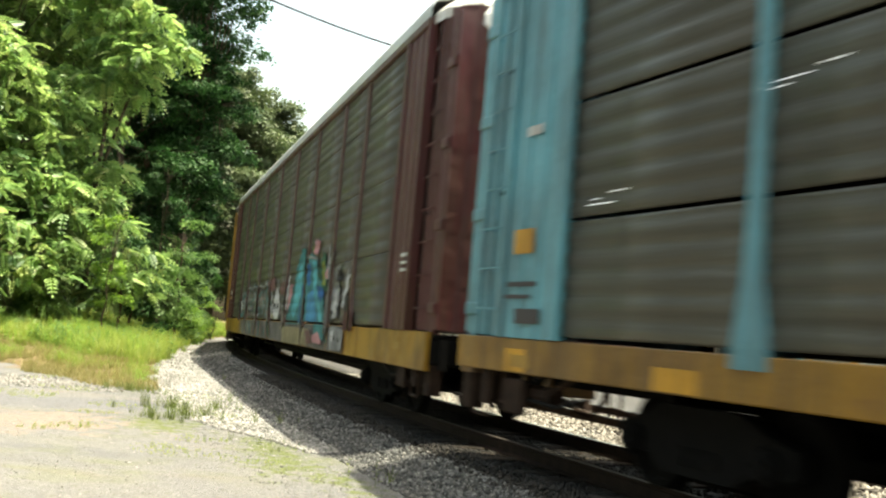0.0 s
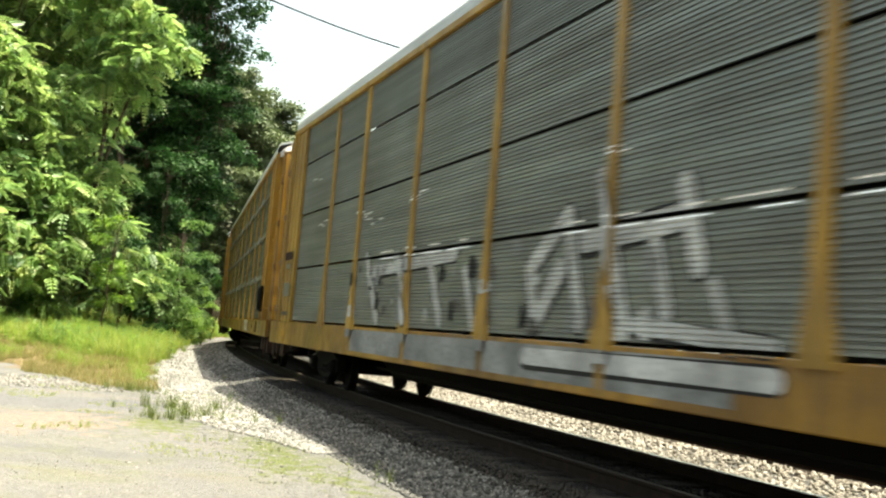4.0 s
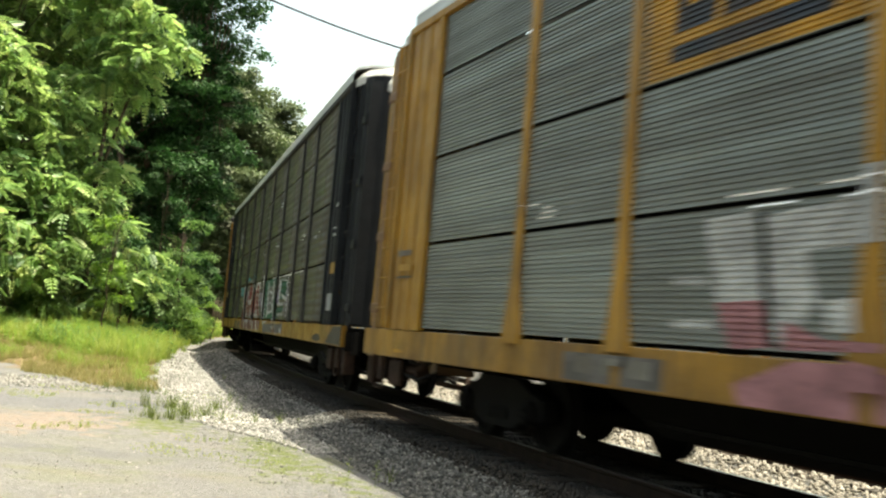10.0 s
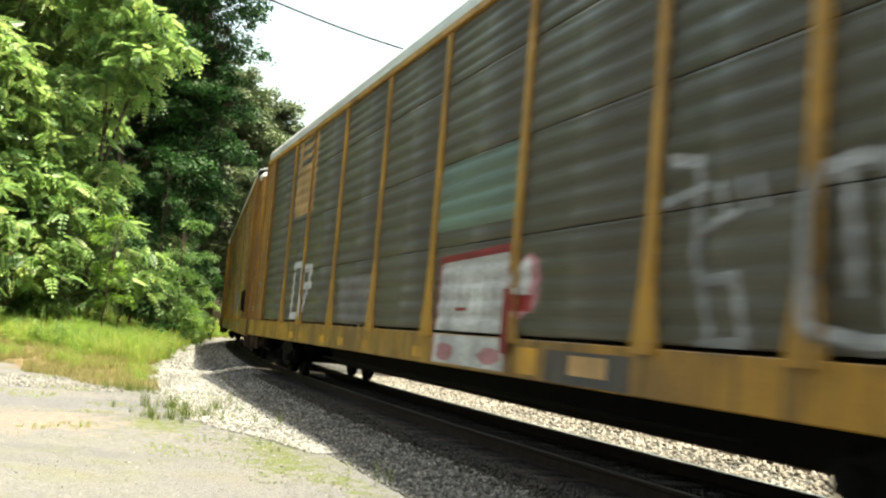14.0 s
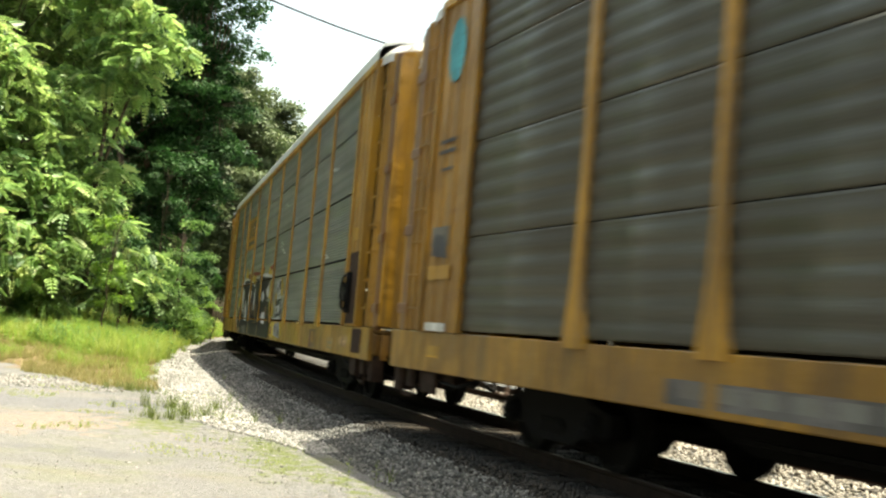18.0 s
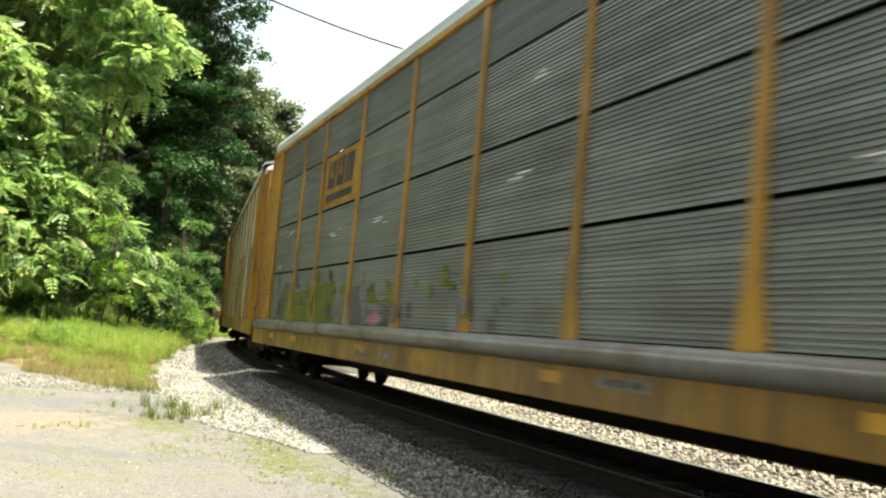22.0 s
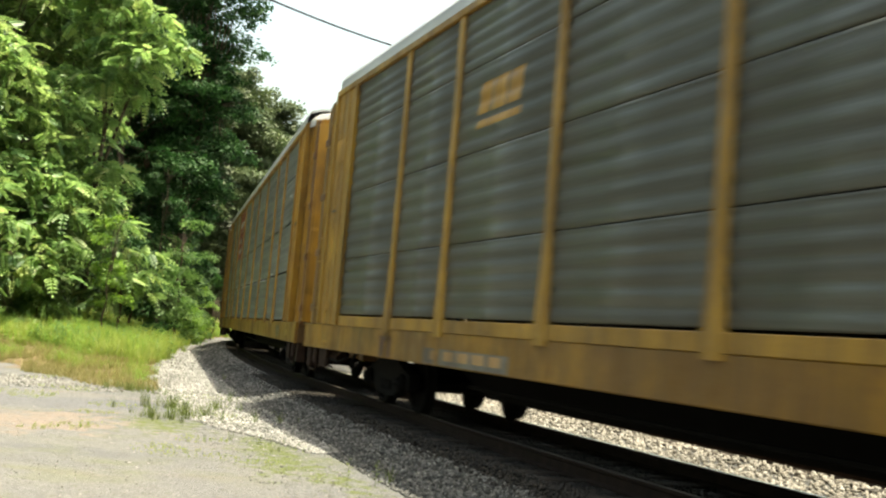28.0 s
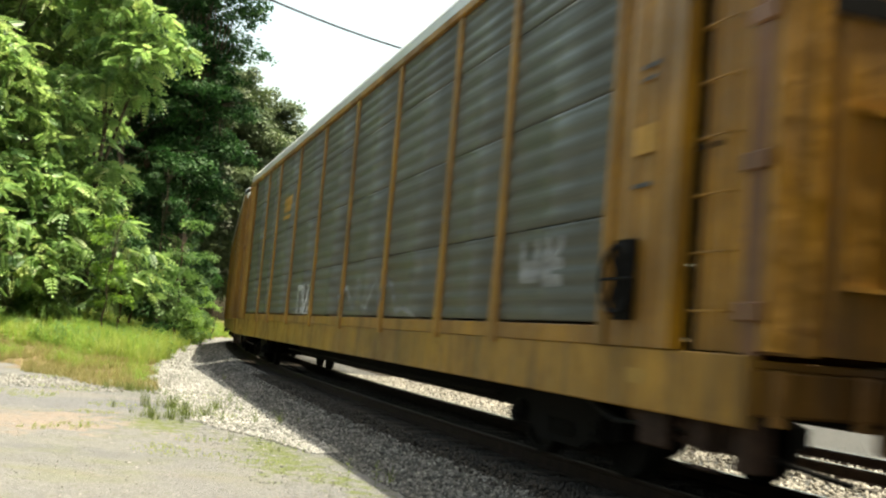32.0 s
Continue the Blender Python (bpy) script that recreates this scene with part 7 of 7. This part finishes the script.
# sprayed lines: width, then the points that the can passed
SCRAWLS = {
    -3: (
        (0.09, (-7.28, 2.40), (-7.85, 2.49)),
        (0.11, (-7.33, 2.77), (-7.76, 2.69), (-7.76, 1.95), (-8.03, 1.28)),
        (0.10, (-7.92, 1.75), (-8.28, 1.77), (-8.45, 1.29), (-7.88, 1.25)),
        (0.08, (-7.85, 2.15), (-8.25, 2.25)),
        (0.08, (-8.04, 2.48), (-8.12, 2.28)),
        (0.08, (-8.30, 2.49), (-8.40, 2.27)),
        (0.08, (-8.50, 2.49), (-8.58, 2.28)),
        (0.12, (-9.13, 1.46), (-9.08, 2.24), (-9.22, 2.46), (-9.54, 2.50), (-9.80, 2.45), (-9.84, 2.18), (-9.89, 1.47)),
        (0.10, (-9.40, 2.50), (-9.55, 1.65)),
        (0.10, (-9.18, 1.41), (-9.64, 1.33), (-9.97, 1.35)),
        (0.12, (-10.00, 2.47), (-10.19, 2.50), (-10.53, 2.41), (-10.84, 2.40)),
        (0.10, (-10.46, 2.39), (-10.46, 2.09)),
        (0.10, (-10.92, 2.13), (-10.97, 2.31), (-11.23, 2.35), (-11.45, 2.17), (-11.37, 2.09), (-10.95, 2.10)),
        (0.10, (-10.06, 1.68), (-10.45, 1.76), (-10.61, 1.88), (-11.34, 1.93)),
        (0.09, (-10.90, 2.02), (-11.37, 2.03)),
        (0.10, (-10.19, 1.64), (-10.18, 1.34), (-10.64, 1.29), (-10.63, 1.55)),
        (0.14, (-11.44, 2.02), (-11.55, 1.76), (-11.53, 1.48), (-11.35, 1.29), (-10.71, 1.29)),
        (0.08, (-11.78, 2.21), (-11.87, 1.48)),
    ),
    -7: (
        (0.14, (0.03, 1.39), (0.24, 1.96), (-0.58, 2.49), (-0.95, 1.40)),
        (0.16, (-0.49, 1.94), (0.03, 1.39)),
        (0.14, (-1.20, 2.81), (-1.77, 1.40)),
        (0.16, (-0.95, 2.20), (-2.53, 2.30)),
        (0.14, (-2.21, 2.07), (-2.43, 1.53)),
        (0.15, (-2.61, 2.59), (-2.86, 1.89)),
        (0.10, (-1.95, 1.40), (-3.82, 1.27)),
        (0.10, (-3.09, 1.73), (-3.34, 1.26)),
        (0.12, (0.20, 1.03), (-3.88, 1.04)),
        (0.14, (6.47, 2.36), (5.68, 1.34)),
        (0.12, (4.88, 2.33), (4.24, 1.35)),
        (0.12, (6.33, 2.10), (2.46, 2.23)),
        (0.14, (3.46, 2.26), (2.87, 1.36)),
        (0.12, (2.08, 2.00), (1.70, 1.27)),
    ),
}


def dress(k, car, spec):
    """What is painted on each car's side towards the clearing."""
    rng = random.Random(900 + k)
    marks, tag = Tag(spec, car, "lettering"), Tag(spec, car)

    def pieces():
        for colour, *poly in GRAFFITI[k]:
            tag.add(colour, poly)
        tag.done()

    def lines(colour, back, bold=1.0):
        for width, *pts in SCRAWLS[k]:
            for p, q in zip(pts[:-1], pts[1:]):
                tag.add(back, stroke((p[0] - 0.03, p[1] - 0.03), q, width * bold * 1.3))
        for width, *pts in SCRAWLS[k]:
            for p, q in zip(pts[:-1], pts[1:]):
                tag.add(colour, stroke(p, q, width * bold))
        tag.done()
    if k == -9:
        marks.add("orange", rect(12.28, 12.68, 0.84, 1.1))
        marks.add("orange", rect(9.65, 10.2, 0.86, 1.06))
        marks.add("orange", rect(-3.0, -2.5, 0.86, 1.06))
    if k == -8:
        # old grime over the feet of the posts, then a crowd of thin pale strokes beside the large pieces
        for x in POSTS[1:]:
            tag.add("s_faint" if x < 2 else "s_grime", rect(x - 0.2, x + 0.2, 1.21, 2.25))
        tag.add("s_faint", rect(-8.6, 7.9, 0.72, 1.19))
        tag.add("s_khaki", rect(7.9, 8.6, 0.80, 1.16))
        tag.add("s_grey", rect(5.2, 6.5, 0.84, 1.08))
        tag.add("s_grime", rect(1.6, 8.2, 1.26, 2.1))
        wild = ["s_faint", "s_dteal", "s_grey", "s_dpink", "s_dteal", "s_faint", "s_grey", "s_khaki", "s_grime", "s_teal"]
        for n in range(120):
            x = 8.9 - n * 0.09 + rng.uniform(-0.2, 0.2)
            z, top = rng.uniform(1.25, 1.75), rng.uniform(1.7, 2.3)
            c = wild[(n * 7 + n // 9) % 10] if 8 < n < 84 else ("s_grey", "s_faint", "s_grime", "s_white")[n % 4]
            tag.add(c, stroke((x, z), (x + rng.uniform(-0.5, 0.5), top), rng.uniform(0.05, 0.14)))
            if n % 2 == 0:
                tag.add(wild[(n // 2) % 10], stroke((x - 0.4, rng.uniform(1.3, 2.1)), (x + 0.3, rng.uniform(1.3, 2.1)), rng.uniform(0.05, 0.13)))
            if n % 3 == 0 and n < 84:
                tag.add(("s_dpink", "s_faint", "s_dteal", "s_khaki")[n // 3 % 4], stroke((x - 0.8, 0.85), (x - 0.8 + rng.uniform(-0.5, 0.5), 1.12), rng.uniform(0.08, 0.2)))
        for n in range(12):
            x = 6.9 - n * 0.42
            tag.add("s_grey", stroke((x, 2.16 + 0.05 * math.sin(n * 1.9)), (x - 0.44, 2.16 + 0.05 * math.sin(n * 1.9 + 1.9)), 0.055))
        tag.done()
        pieces()
        # two louvred patches
        for r in range(7):
            marks.add("navy", [(7.15, 4.22 + r * 0.1), (5.05, 4.22 + r * 0.1), (5.05, 4.28 + r * 0.1), (7.15, 4.28 + r * 0.1)])
        for r in range(4):
            marks.add("navy", rect(4.75, 6.15, 3.62 + r * 0.13, 3.71 + r * 0.13))
    if k == -7:
        tag.add("s_grey", rect(-3.4, 7.2, 0.8, 1.16))
        lines("s_white", "s_black", 1.5)
        broken(tag, rng, -2.6, 7.0, 1.25, 2.2, 40, ["s_grey", "s_white", "s_faint", "s_black"], 0.24)
        plate(marks, "white", "yellow", -6.8, -5.05, 0.83, 1.17, 1, 3)
        plate(marks, "grey_paint", "white", -11.4, -10.97, 0.83, 1.15, 2, 2)
    if k == -6:
        plate(marks, "white", "yellow", -6.7, -5.25, 0.85, 1.17, 1, 3)
        plate(marks, "grey_paint", "s_faint", -11.85, -11.3, 0.84, 1.17, 3, 3)
        marks.add("rust_brown", rect(-10.75, -10.1, 0.86, 1.17))
        marks.add("rust_brown", rect(-9.1, -8.75, 0.95, 1.08))
    if k == -5:
        company_sign(marks, 4.4, 6.95, 3.5, 4.54)
        pieces()
        plate(marks, "s_faint", "grey_paint", 6.4, 8.0, 0.86, 1.12, 1, 3)
    if k == -4:
        marks.add("navy", rect(7.05, 8.95, 3.52, 4.6))
        marks.add("white", [(8.65, 3.8), (8.15, 3.8), (8.1, 4.3), (8.6, 4.3)])
        marks.add("navy", rect(8.1, 8.5, 3.95, 4.15))
        marks.add("white", [(7.95, 3.8), (7.75, 3.8), (7.4, 4.3), (7.6, 4.3)])
        pieces()
        for r in range(22):
            a = rng.uniform(-6.7, -6.0)
            marks.add("bare", rect(a, a + rng.uniform(0.05, 0.25), 1.4 + r * 0.045, 1.408 + r * 0.045))
            # the light along the seam, painted in short bright pieces
            a = rng.uniform(-9.5, 2.0)
            marks.add("bare", rect(a, a + rng.uniform(0.25, 0.8), 2.30, 2.315))
        plate(marks, "s_faint", "grey_paint", 6.85, 7.7, 0.84, 1.12, 1, 2)
        plate(marks, "s_faint", "grey_paint", 5.65, 6.4, 0.84, 1.12, 1, 3)
        marks.add("tan", rect(9.83, 10.2, 0.88, 1.1))
        marks.add("s_grime", [(-12.3, 0.88), (-13.7, 0.88), (-13.7, 1.19), (-13.0, 1.19), (-12.75, 1.08), (-12.5, 1.02)])
        marks.add("s_grime", splash(rng, -11.2, 0.95, 0.5, 0.08))
    if k == -3:
        tag.add("s_red", [(-4.35, 0.83), (-1.7, 0.83), (-1.75, 2.2), (-4.2, 2.28)])
        tag.add("s_white", [(-4.15, 0.83), (-1.75, 0.83), (-1.85, 2.12), (-4.05, 2.17)])
        tag.add("s_pink", splash(rng, -4.6, 1.8, 0.4, 0.42))
        tag.add("s_white", splash(rng, -4.5, 1.85, 0.26, 0.24))
        tag.add("s_red", rect(-4.75, -4.3, 1.5, 1.68))
        for n in range(7):
            x = -2.0 - n * 0.28
            tag.add("s_grey", stroke((x, rng.uniform(1.3, 1.6)), (x - 0.04, rng.uniform(1.8, 2.1)), 0.035))
        tag.add("s_red", rect(-2.85, -2.45, 1.5, 1.54))
        for x in (-2.2, -3.7):
            tag.add("s_pink", splash(rng, x, 0.98, 0.35, 0.12))
        for x in (-4.7, -4.5):
            tag.add("orange", rect(x - 0.3, x, 0.84, 1.12))
        # a cleaned, faintly green sheet
        marks.add("tint", rect(-4.2, -1.5, 2.55, 3.45))
        marks.add("tan", rect(6.8, 8.75, 3.6, 5.42))
        for r in range(3):
            marks.add("navy", rect(7.0, 8.4, 4.75 + r * 0.22, 4.87 + r * 0.22))
        lettering(tag, rng, 8.3, 6.1, 1.35, 2.45, 2, ["s_white"], None, None, 0.16)
        tag.add("s_faint", rect(1.55, 3.75, 1.3, 2.1))
        lines("s_grey", "s_faint")
        plate(marks, "navy", "tan", -6.9, -5.2, 0.80, 1.12, 1, 1)
        for x in (7.6, 6.6, 4.6, 3.1, 1.4, -1.3):
            marks.add("orange", rect(x, x + 0.4, 0.86, 1.0))
    if k == -2:
        lettering(tag, rng, 1.2, -1.7, 1.25, 2.15, 6, ["s_faint", "s_grey"], None, None, 0.09)
        broken(tag, rng, -1.7, 1.1, 1.25, 2.1, 34, ["s_faint", "s_grey", "s_faint"], 0.2)
        lettering(tag, rng, -2.0, -3.5, 1.7, 2.5, 3, ["s_grey", "s_white", "s_faint"], None, None, 0.13)
        broken(tag, rng, -3.5, -2.0, 1.5, 2.5, 26, ["s_grey", "s_white", "s_teal", "s_faint"], 0.3)
        broken(tag, rng, -3.9, -2.9, 1.3, 2.1, 16, ["s_teal", "s_cyan", "s_faint"], 0.28)
        plate(marks, "s_faint", "grey_paint", 4.6, 7.66, 0.78, 0.98, 1, 7)
        plate(marks, "yellow_pale", "s_grey", -6.3, -5.2, 0.85, 1.1, 1, 3)
        plate(marks, "grey_paint", "s_grey", -9.3, -8.7, 0.80, 1.12, 2, 2)
        for n in range(26):
            z = 1.45 + 0.68 * (n % 13) / 12
            a = -4.5 - rng.uniform(0.0, 0.3) - (1.2 if n > 12 else 0.0)
            tag.add("s_navy" if n % 5 else "s_blue", stroke((a, z + rng.uniform(-0.03, 0.03)), (a - rng.uniform(0.9, 1.4), z + rng.uniform(-0.03, 0.03)), rng.uniform(0.05, 0.11)))
        lettering(tag, rng, -7.5, -10.4, 1.3, 2.1, 3, ["s_lime"], None, None, 0.42, ["s_lime"])
    if k == -1:
        company_sign(marks, 4.45, 7.0, 3.52, 4.54)
        pieces()
        plate(marks, "maroon", "yellow", -8.95, -8.2, 0.74, 1.1, 1, 1)
        plate(marks, "grey_paint", "yellow", -10.8, -10.3, 0.79, 0.98, 2, 4)
        marks.add("tan", splash(rng, -11.9, 0.96, 0.5, 0.12))
        marks.add("rust_brown", rect(-13.2, -12.5, 0.8, 1.17))
    if k == 0:
        company_sign(marks, 4.45, 7.2, 3.5, 4.55)
        pieces()
        broken(tag, rng, 5.2, 10.8, 1.25, 2.05, 46, ["s_lime", "s_faint", "s_lime", "s_grime"], 0.28)
        broken(tag, rng, -3.0, 3.0, 1.25, 1.9, 34, ["s_faint", "s_grey", "s_lime"], 0.26)
        for x in (10.9, 8.4, 3.0, -0.5, -4.2, -8.8):
            marks.add("orange", rect(x, x + 0.55, 0.8, 0.92))
        plate(marks, "grey_paint", "navy", -5.8, -4.9, 0.82, 0.92, 1, 3)
    if k == 1:
        marks.add("yellow_sign", rect(7.25, 9.2, 3.5, 5.42))
        marks.add("navy", [(7.65, 4.72), (8.7, 4.72), (8.75, 5.25), (8.45, 5.36), (8.18, 5.28), (7.9, 5.36), (7.6, 5.25)])
        marks.add("white", [(7.72, 4.7), (8.63, 4.7), (8.62, 4.2), (8.45, 3.95), (8.18, 3.86), (7.9, 3.95), (7.73, 4.2)])
        for z in (4.85, 5.02):
            marks.add("white", rect(7.8, 8.6, z, z + 0.08))
        plate(marks, "grey_paint", "white", 5.5, 7.5, 0.82, 1.12, 1, 2)
        plate(marks, "yellow_old", "navy", -0.35, 0.6, 0.95, 1.07, 2, 6)
        scrawl(tag, rng, "s_black", -7.5, -8.6, 1.5, 2.1, 4, 0.05)
        plate(marks, "yellow_old", "s_grey", -6.5, -5.0, 0.84, 1.12, 1, 2)
        marks.add("orange", rect(-9.0, -8.4, 0.84, 1.0))
    if k == 2:
        company_sign(marks, 5.0, 6.65, 3.66, 4.4, None, "yellow_sign")
        plate(marks, "grey_paint", "tan", 5.0, 7.55, 0.8, 1.0, 1, 5)
        marks.add("maroon", rect(8.9, 9.4, 0.72, 1.1))
    if k == 3:
        marks.add("red", rect(4.45, 7.05, 3.47, 5.42))
        for z, n in ((4.75, 8), (4.1, 5), (3.72, 6)):
            for c in range(n):
                a = 6.8 - c * 0.27
                marks.add("white", rect(a - 0.2, a, z, z + 0.2))
        plate(marks, "grey_paint", "navy", -10.8, -10.2, 0.86, 1.12, 2, 3)
    if k == 4:
        lettering(tag, rng, 3.2, 1.8, 1.3, 1.95, 2, ["s_white"], None, None, 0.12)
        scrawl(tag, rng, "s_grey", -1.0, -6.0, 1.4, 2.1, 8, 0.07)
        lettering(tag, rng, -9.7, -10.8, 1.8, 2.2, 2, ["s_grey"], None, None, 0.12)
        company_sign(marks, 5.0, 6.4, 3.66, 4.4, None, "yellow_sign")
    if k in (-9, -7, -5, -4, -1, 0, 1, 3):
        faint_glints(marks, rng, 9)
    # bright lines painted for the light that shows along the seam
    if k in (-5, 3, -7, 1):
        for x in range(-9, 6):
            if rng.random() < 0.7:
                marks.add("bare", rect(x, x + rng.uniform(0.4, 0.95), 2.29, 2.31))
                marks.add("bare", rect(x + 0.1, x + rng.uniform(0.3, 0.9), 2.395, 2.41))
    for c in range(3):
        a = rng.choice((-12.5, 12.2))
        marks.add("yellow_pale" if c else "orange", rect(a, a + 0.35, 0.9 + 0.02 * c, 1.04))
    tag.done()
    marks.done()


END_MARKS = {
    -9: ((12.2, 12.6, 2.05, 2.30, "orange"), (12.1, 12.7, 1.72, 1.77, "navy"), (12.2, 12.75, 1.60, 1.64, "navy"), (12.0, 12.5, 1.35, 1.5, "navy"), (12.2, 12.5, 3.25, 3.35, "white")),
    -8: ((12.1, 12.6, 2.05, 2.2, "white"), (12.1, 12.65, 1.9, 1.98, "yellow_sign"), (-12.6, -12.3, 2.2, 2.25, "white"), (-12.6, -12.3, 2.1, 2.14, "white"), (-12.6, -12.3, 2.0, 2.04, "white")),
    -7: ((-12.8, -12.0, 2.38, 2.5, "rust_brown"), (11.95, 12.7, 2.55, 2.72, "rust_brown"), (12.1, 12.5, 2.35, 2.45, "grey_paint"), (12.0, 12.6, 1.75, 2.05, "grey_paint"), (12.0, 12.6, 1.35, 1.42, "navy")),
    -6: ((12.2, 12.28, 3.9, 4.5, "navy"), (12.35, 12.45, 3.5, 4.1, "navy"), (12.2, 12.6, 3.2, 3.26, "navy"), (12.25, 12.5, 3.05, 3.1, "navy"), (12.1, 12.5, 1.9, 1.94, "rust_brown")),
    -5: ((12.05, 12.6, 2.0, 2.09, "yellow_sign"), (12.05, 12.6, 1.9, 1.93, "navy"), (12.1, 12.6, 2.2, 2.28, "grey_paint"), (-12.5, -12.1, 1.75, 1.85, "orange")),
    -4: ((12.2, 12.65, 2.05, 2.27, "yellow_sign"), (12.1, 12.3, 4.05, 4.15, "white"), (12.1, 12.3, 3.9, 3.96, "white"), (-12.7, -12.25, 2.1, 2.3, "yellow_sign"), (-12.5, -12.3, 3.3, 3.36, "white"), (-12.5, -12.25, 2.9, 2.94, "white"), (-12.5, -12.25, 2.78, 2.82, "white"), (-12.75, -12.2, 1.45, 1.75, "s_grey")),
    -3: ((12.1, 12.5, 2.1, 2.2, "grey_paint"), (-12.4, -12.1, 2.6, 2.68, "navy"), (-12.4, -12.1, 2.45, 2.5, "navy")),
    -2: ((12.1, 12.6, 3.55, 3.6, "navy"), (12.1, 12.6, 3.42, 3.47, "navy"), (12.15, 12.5, 3.2, 3.24, "navy"), (12.1, 12.6, 2.25, 2.5, "grey_paint"), (12.0, 12.65, 1.85, 2.02, "yellow_sign"), (12.0, 12.6, 1.22, 1.32, "white")),
    -1: ((12.0, 12.6, 1.95, 2.15, "yellow_sign"), (12.0, 12.65, 2.22, 2.25, "navy"), (12.0, 12.65, 1.88, 1.91, "navy"), (11.95, 12.5, 2.33, 2.37, "s_red"), (12.2, 12.7, 2.42, 2.46, "s_red"), (12.0, 12.4, 2.5, 2.55, "s_red"), (12.0, 12.6, 4.2, 4.5, "yellow_sign"), (-12.45, -12.15, 2.6, 2.8, "yellow_sign"), (-11.85, -11.7, 1.65, 1.82, "tan"), (-12.7, -11.98, 1.25, 2.4, "rust_brown")),
    0: ((12.0, 12.6, 1.95, 1.99, "navy"), (12.0, 12.6, 1.84, 1.88, "navy")),
    1: ((12.0, 12.6, 2.3, 2.36, "navy"), (12.0, 12.6, 2.18, 2.22, "navy"), (-12.5, -12.2, 4.2, 4.3, "navy")),
    2: ((12.1, 12.6, 4.1, 4.5, "yellow_sign"), (12.2, 12.6, 1.45, 1.62, "yellow_sign"), (12.3, 12.6, 3.2, 3.24, "navy")),
    3: ((12.0, 12.6, 1.95, 2.08, "yellow_sign"), (12.0, 12.6, 2.12, 2.15, "navy"), (-12.5, -12.1, 3.3, 3.36, "navy")),
    4: ((-12.45, -12.1, 2.78, 3.02, "yellow_sign"), (-12.45, -12.15, 3.5, 3.54, "navy"), (-12.4, -12.15, 3.4, 3.43, "navy"), (-12.4, -12.1, 2.5, 2.54, "navy")),
    5: ((12.1, 12.5, 2.1, 2.2, "grey_paint"),),
}


def end_marks(k, car):
    """Stencilled notices and smears on the plain end sheets."""
    by = {}
    for x0, x1, z0, z1, c in END_MARKS[k]:
        by.setdefault(c, Shape()).add([(x0, 1.517, z0), (x1, 1.517, z0), (x1, 1.517, z1), (x0, 1.517, z1)], [(0, 1, 2, 3)])
    if k == -2:
        by["s_cyan"] = Shape().add([(12.3 + 0.24 * math.cos(a * 0.5236), 1.517, 4.72 + 0.42 * math.sin(a * 0.5236)) for a in range(12)], [tuple(range(12))])
        by["navy"].add([(12.1, 1.518, 2.1), (12.6, 1.518, 2.15), (12.5, 1.518, 2.42), (12.2, 1.518, 2.38)], [(0, 1, 2, 3)])
    for c, sh in by.items():
        tagged(hang("notice", sh.done("notice", M[c]), car), kind="stuff")


for spec, (k, car) in zip(CARS, TRAIN):
    dress(k, car, spec)
    end_marks(k, car)


def door_scribble(car):
    """A yellow patch and black sprayed marks on the end door."""
    patch, ink = Shape(), Shape()
    patch.add([(-13.862, y, z) for y, z in ((1.02, 1.36), (0.40, 1.34), (0.42, 1.92), (1.0, 1.95))], [(0, 1, 2, 3)])
    for y, z, a, b in ((1.0, 2.35, 0.85, 2.2), (0.95, 2.2, 0.6, 2.0), (0.9, 2.0, 0.5, 1.95), (0.8, 1.85, 0.45, 1.8), (0.95, 1.7, 0.5, 1.62), (0.7, 2.05, 0.75, 1.6)):
        w = 0.05
        ink.add([(-13.866, y, z), (-13.866, a, b), (-13.866, a, b + w), (-13.866, y, z + 2 * w)], [(0, 1, 2, 3)])
    for me in (patch.done("graffiti", M["s_yellow"]), ink.done("graffiti", M["s_black"])):
        tagged(hang("graffiti", me, car), kind="stuff")


for k, car in TRAIN:
    if k == 1:
        door_scribble(car)


def brake_wheel(car, x):
    """A dark hand-brake wheel and its housing on the end of the side."""
    sh = Shape()
    ring = [(x + 0.28 * math.cos(a * math.pi / 9), 1.60, 1.75 + 0.28 * math.sin(a * math.pi / 9)) for a in range(19)]
    sh.tube(ring, 0.022, 6, False)
    for a in range(3):
        b = a * math.pi / 3
        sh.tube([(x + 0.27 * math.cos(b), 1.60, 1.75 + 0.27 * math.sin(b)), (x - 0.27 * math.cos(b), 1.60, 1.75 - 0.27 * math.sin(b))], 0.015, 5)
    hang("brake_wheel", sh.done("brake_wheel", M["dark"]), car, label="dark round hand-brake wheel")
    hang("brake_housing", Shape().box(x - 0.16, x + 0.16, 1.49, 1.57, 1.42, 2.08, 0.04).done("brake_housing", M["dark"]), car)


for k, car in TRAIN:
    if k in (4, -1, -6, -7, -2):
        brake_wheel(car, -12.1)


motions()
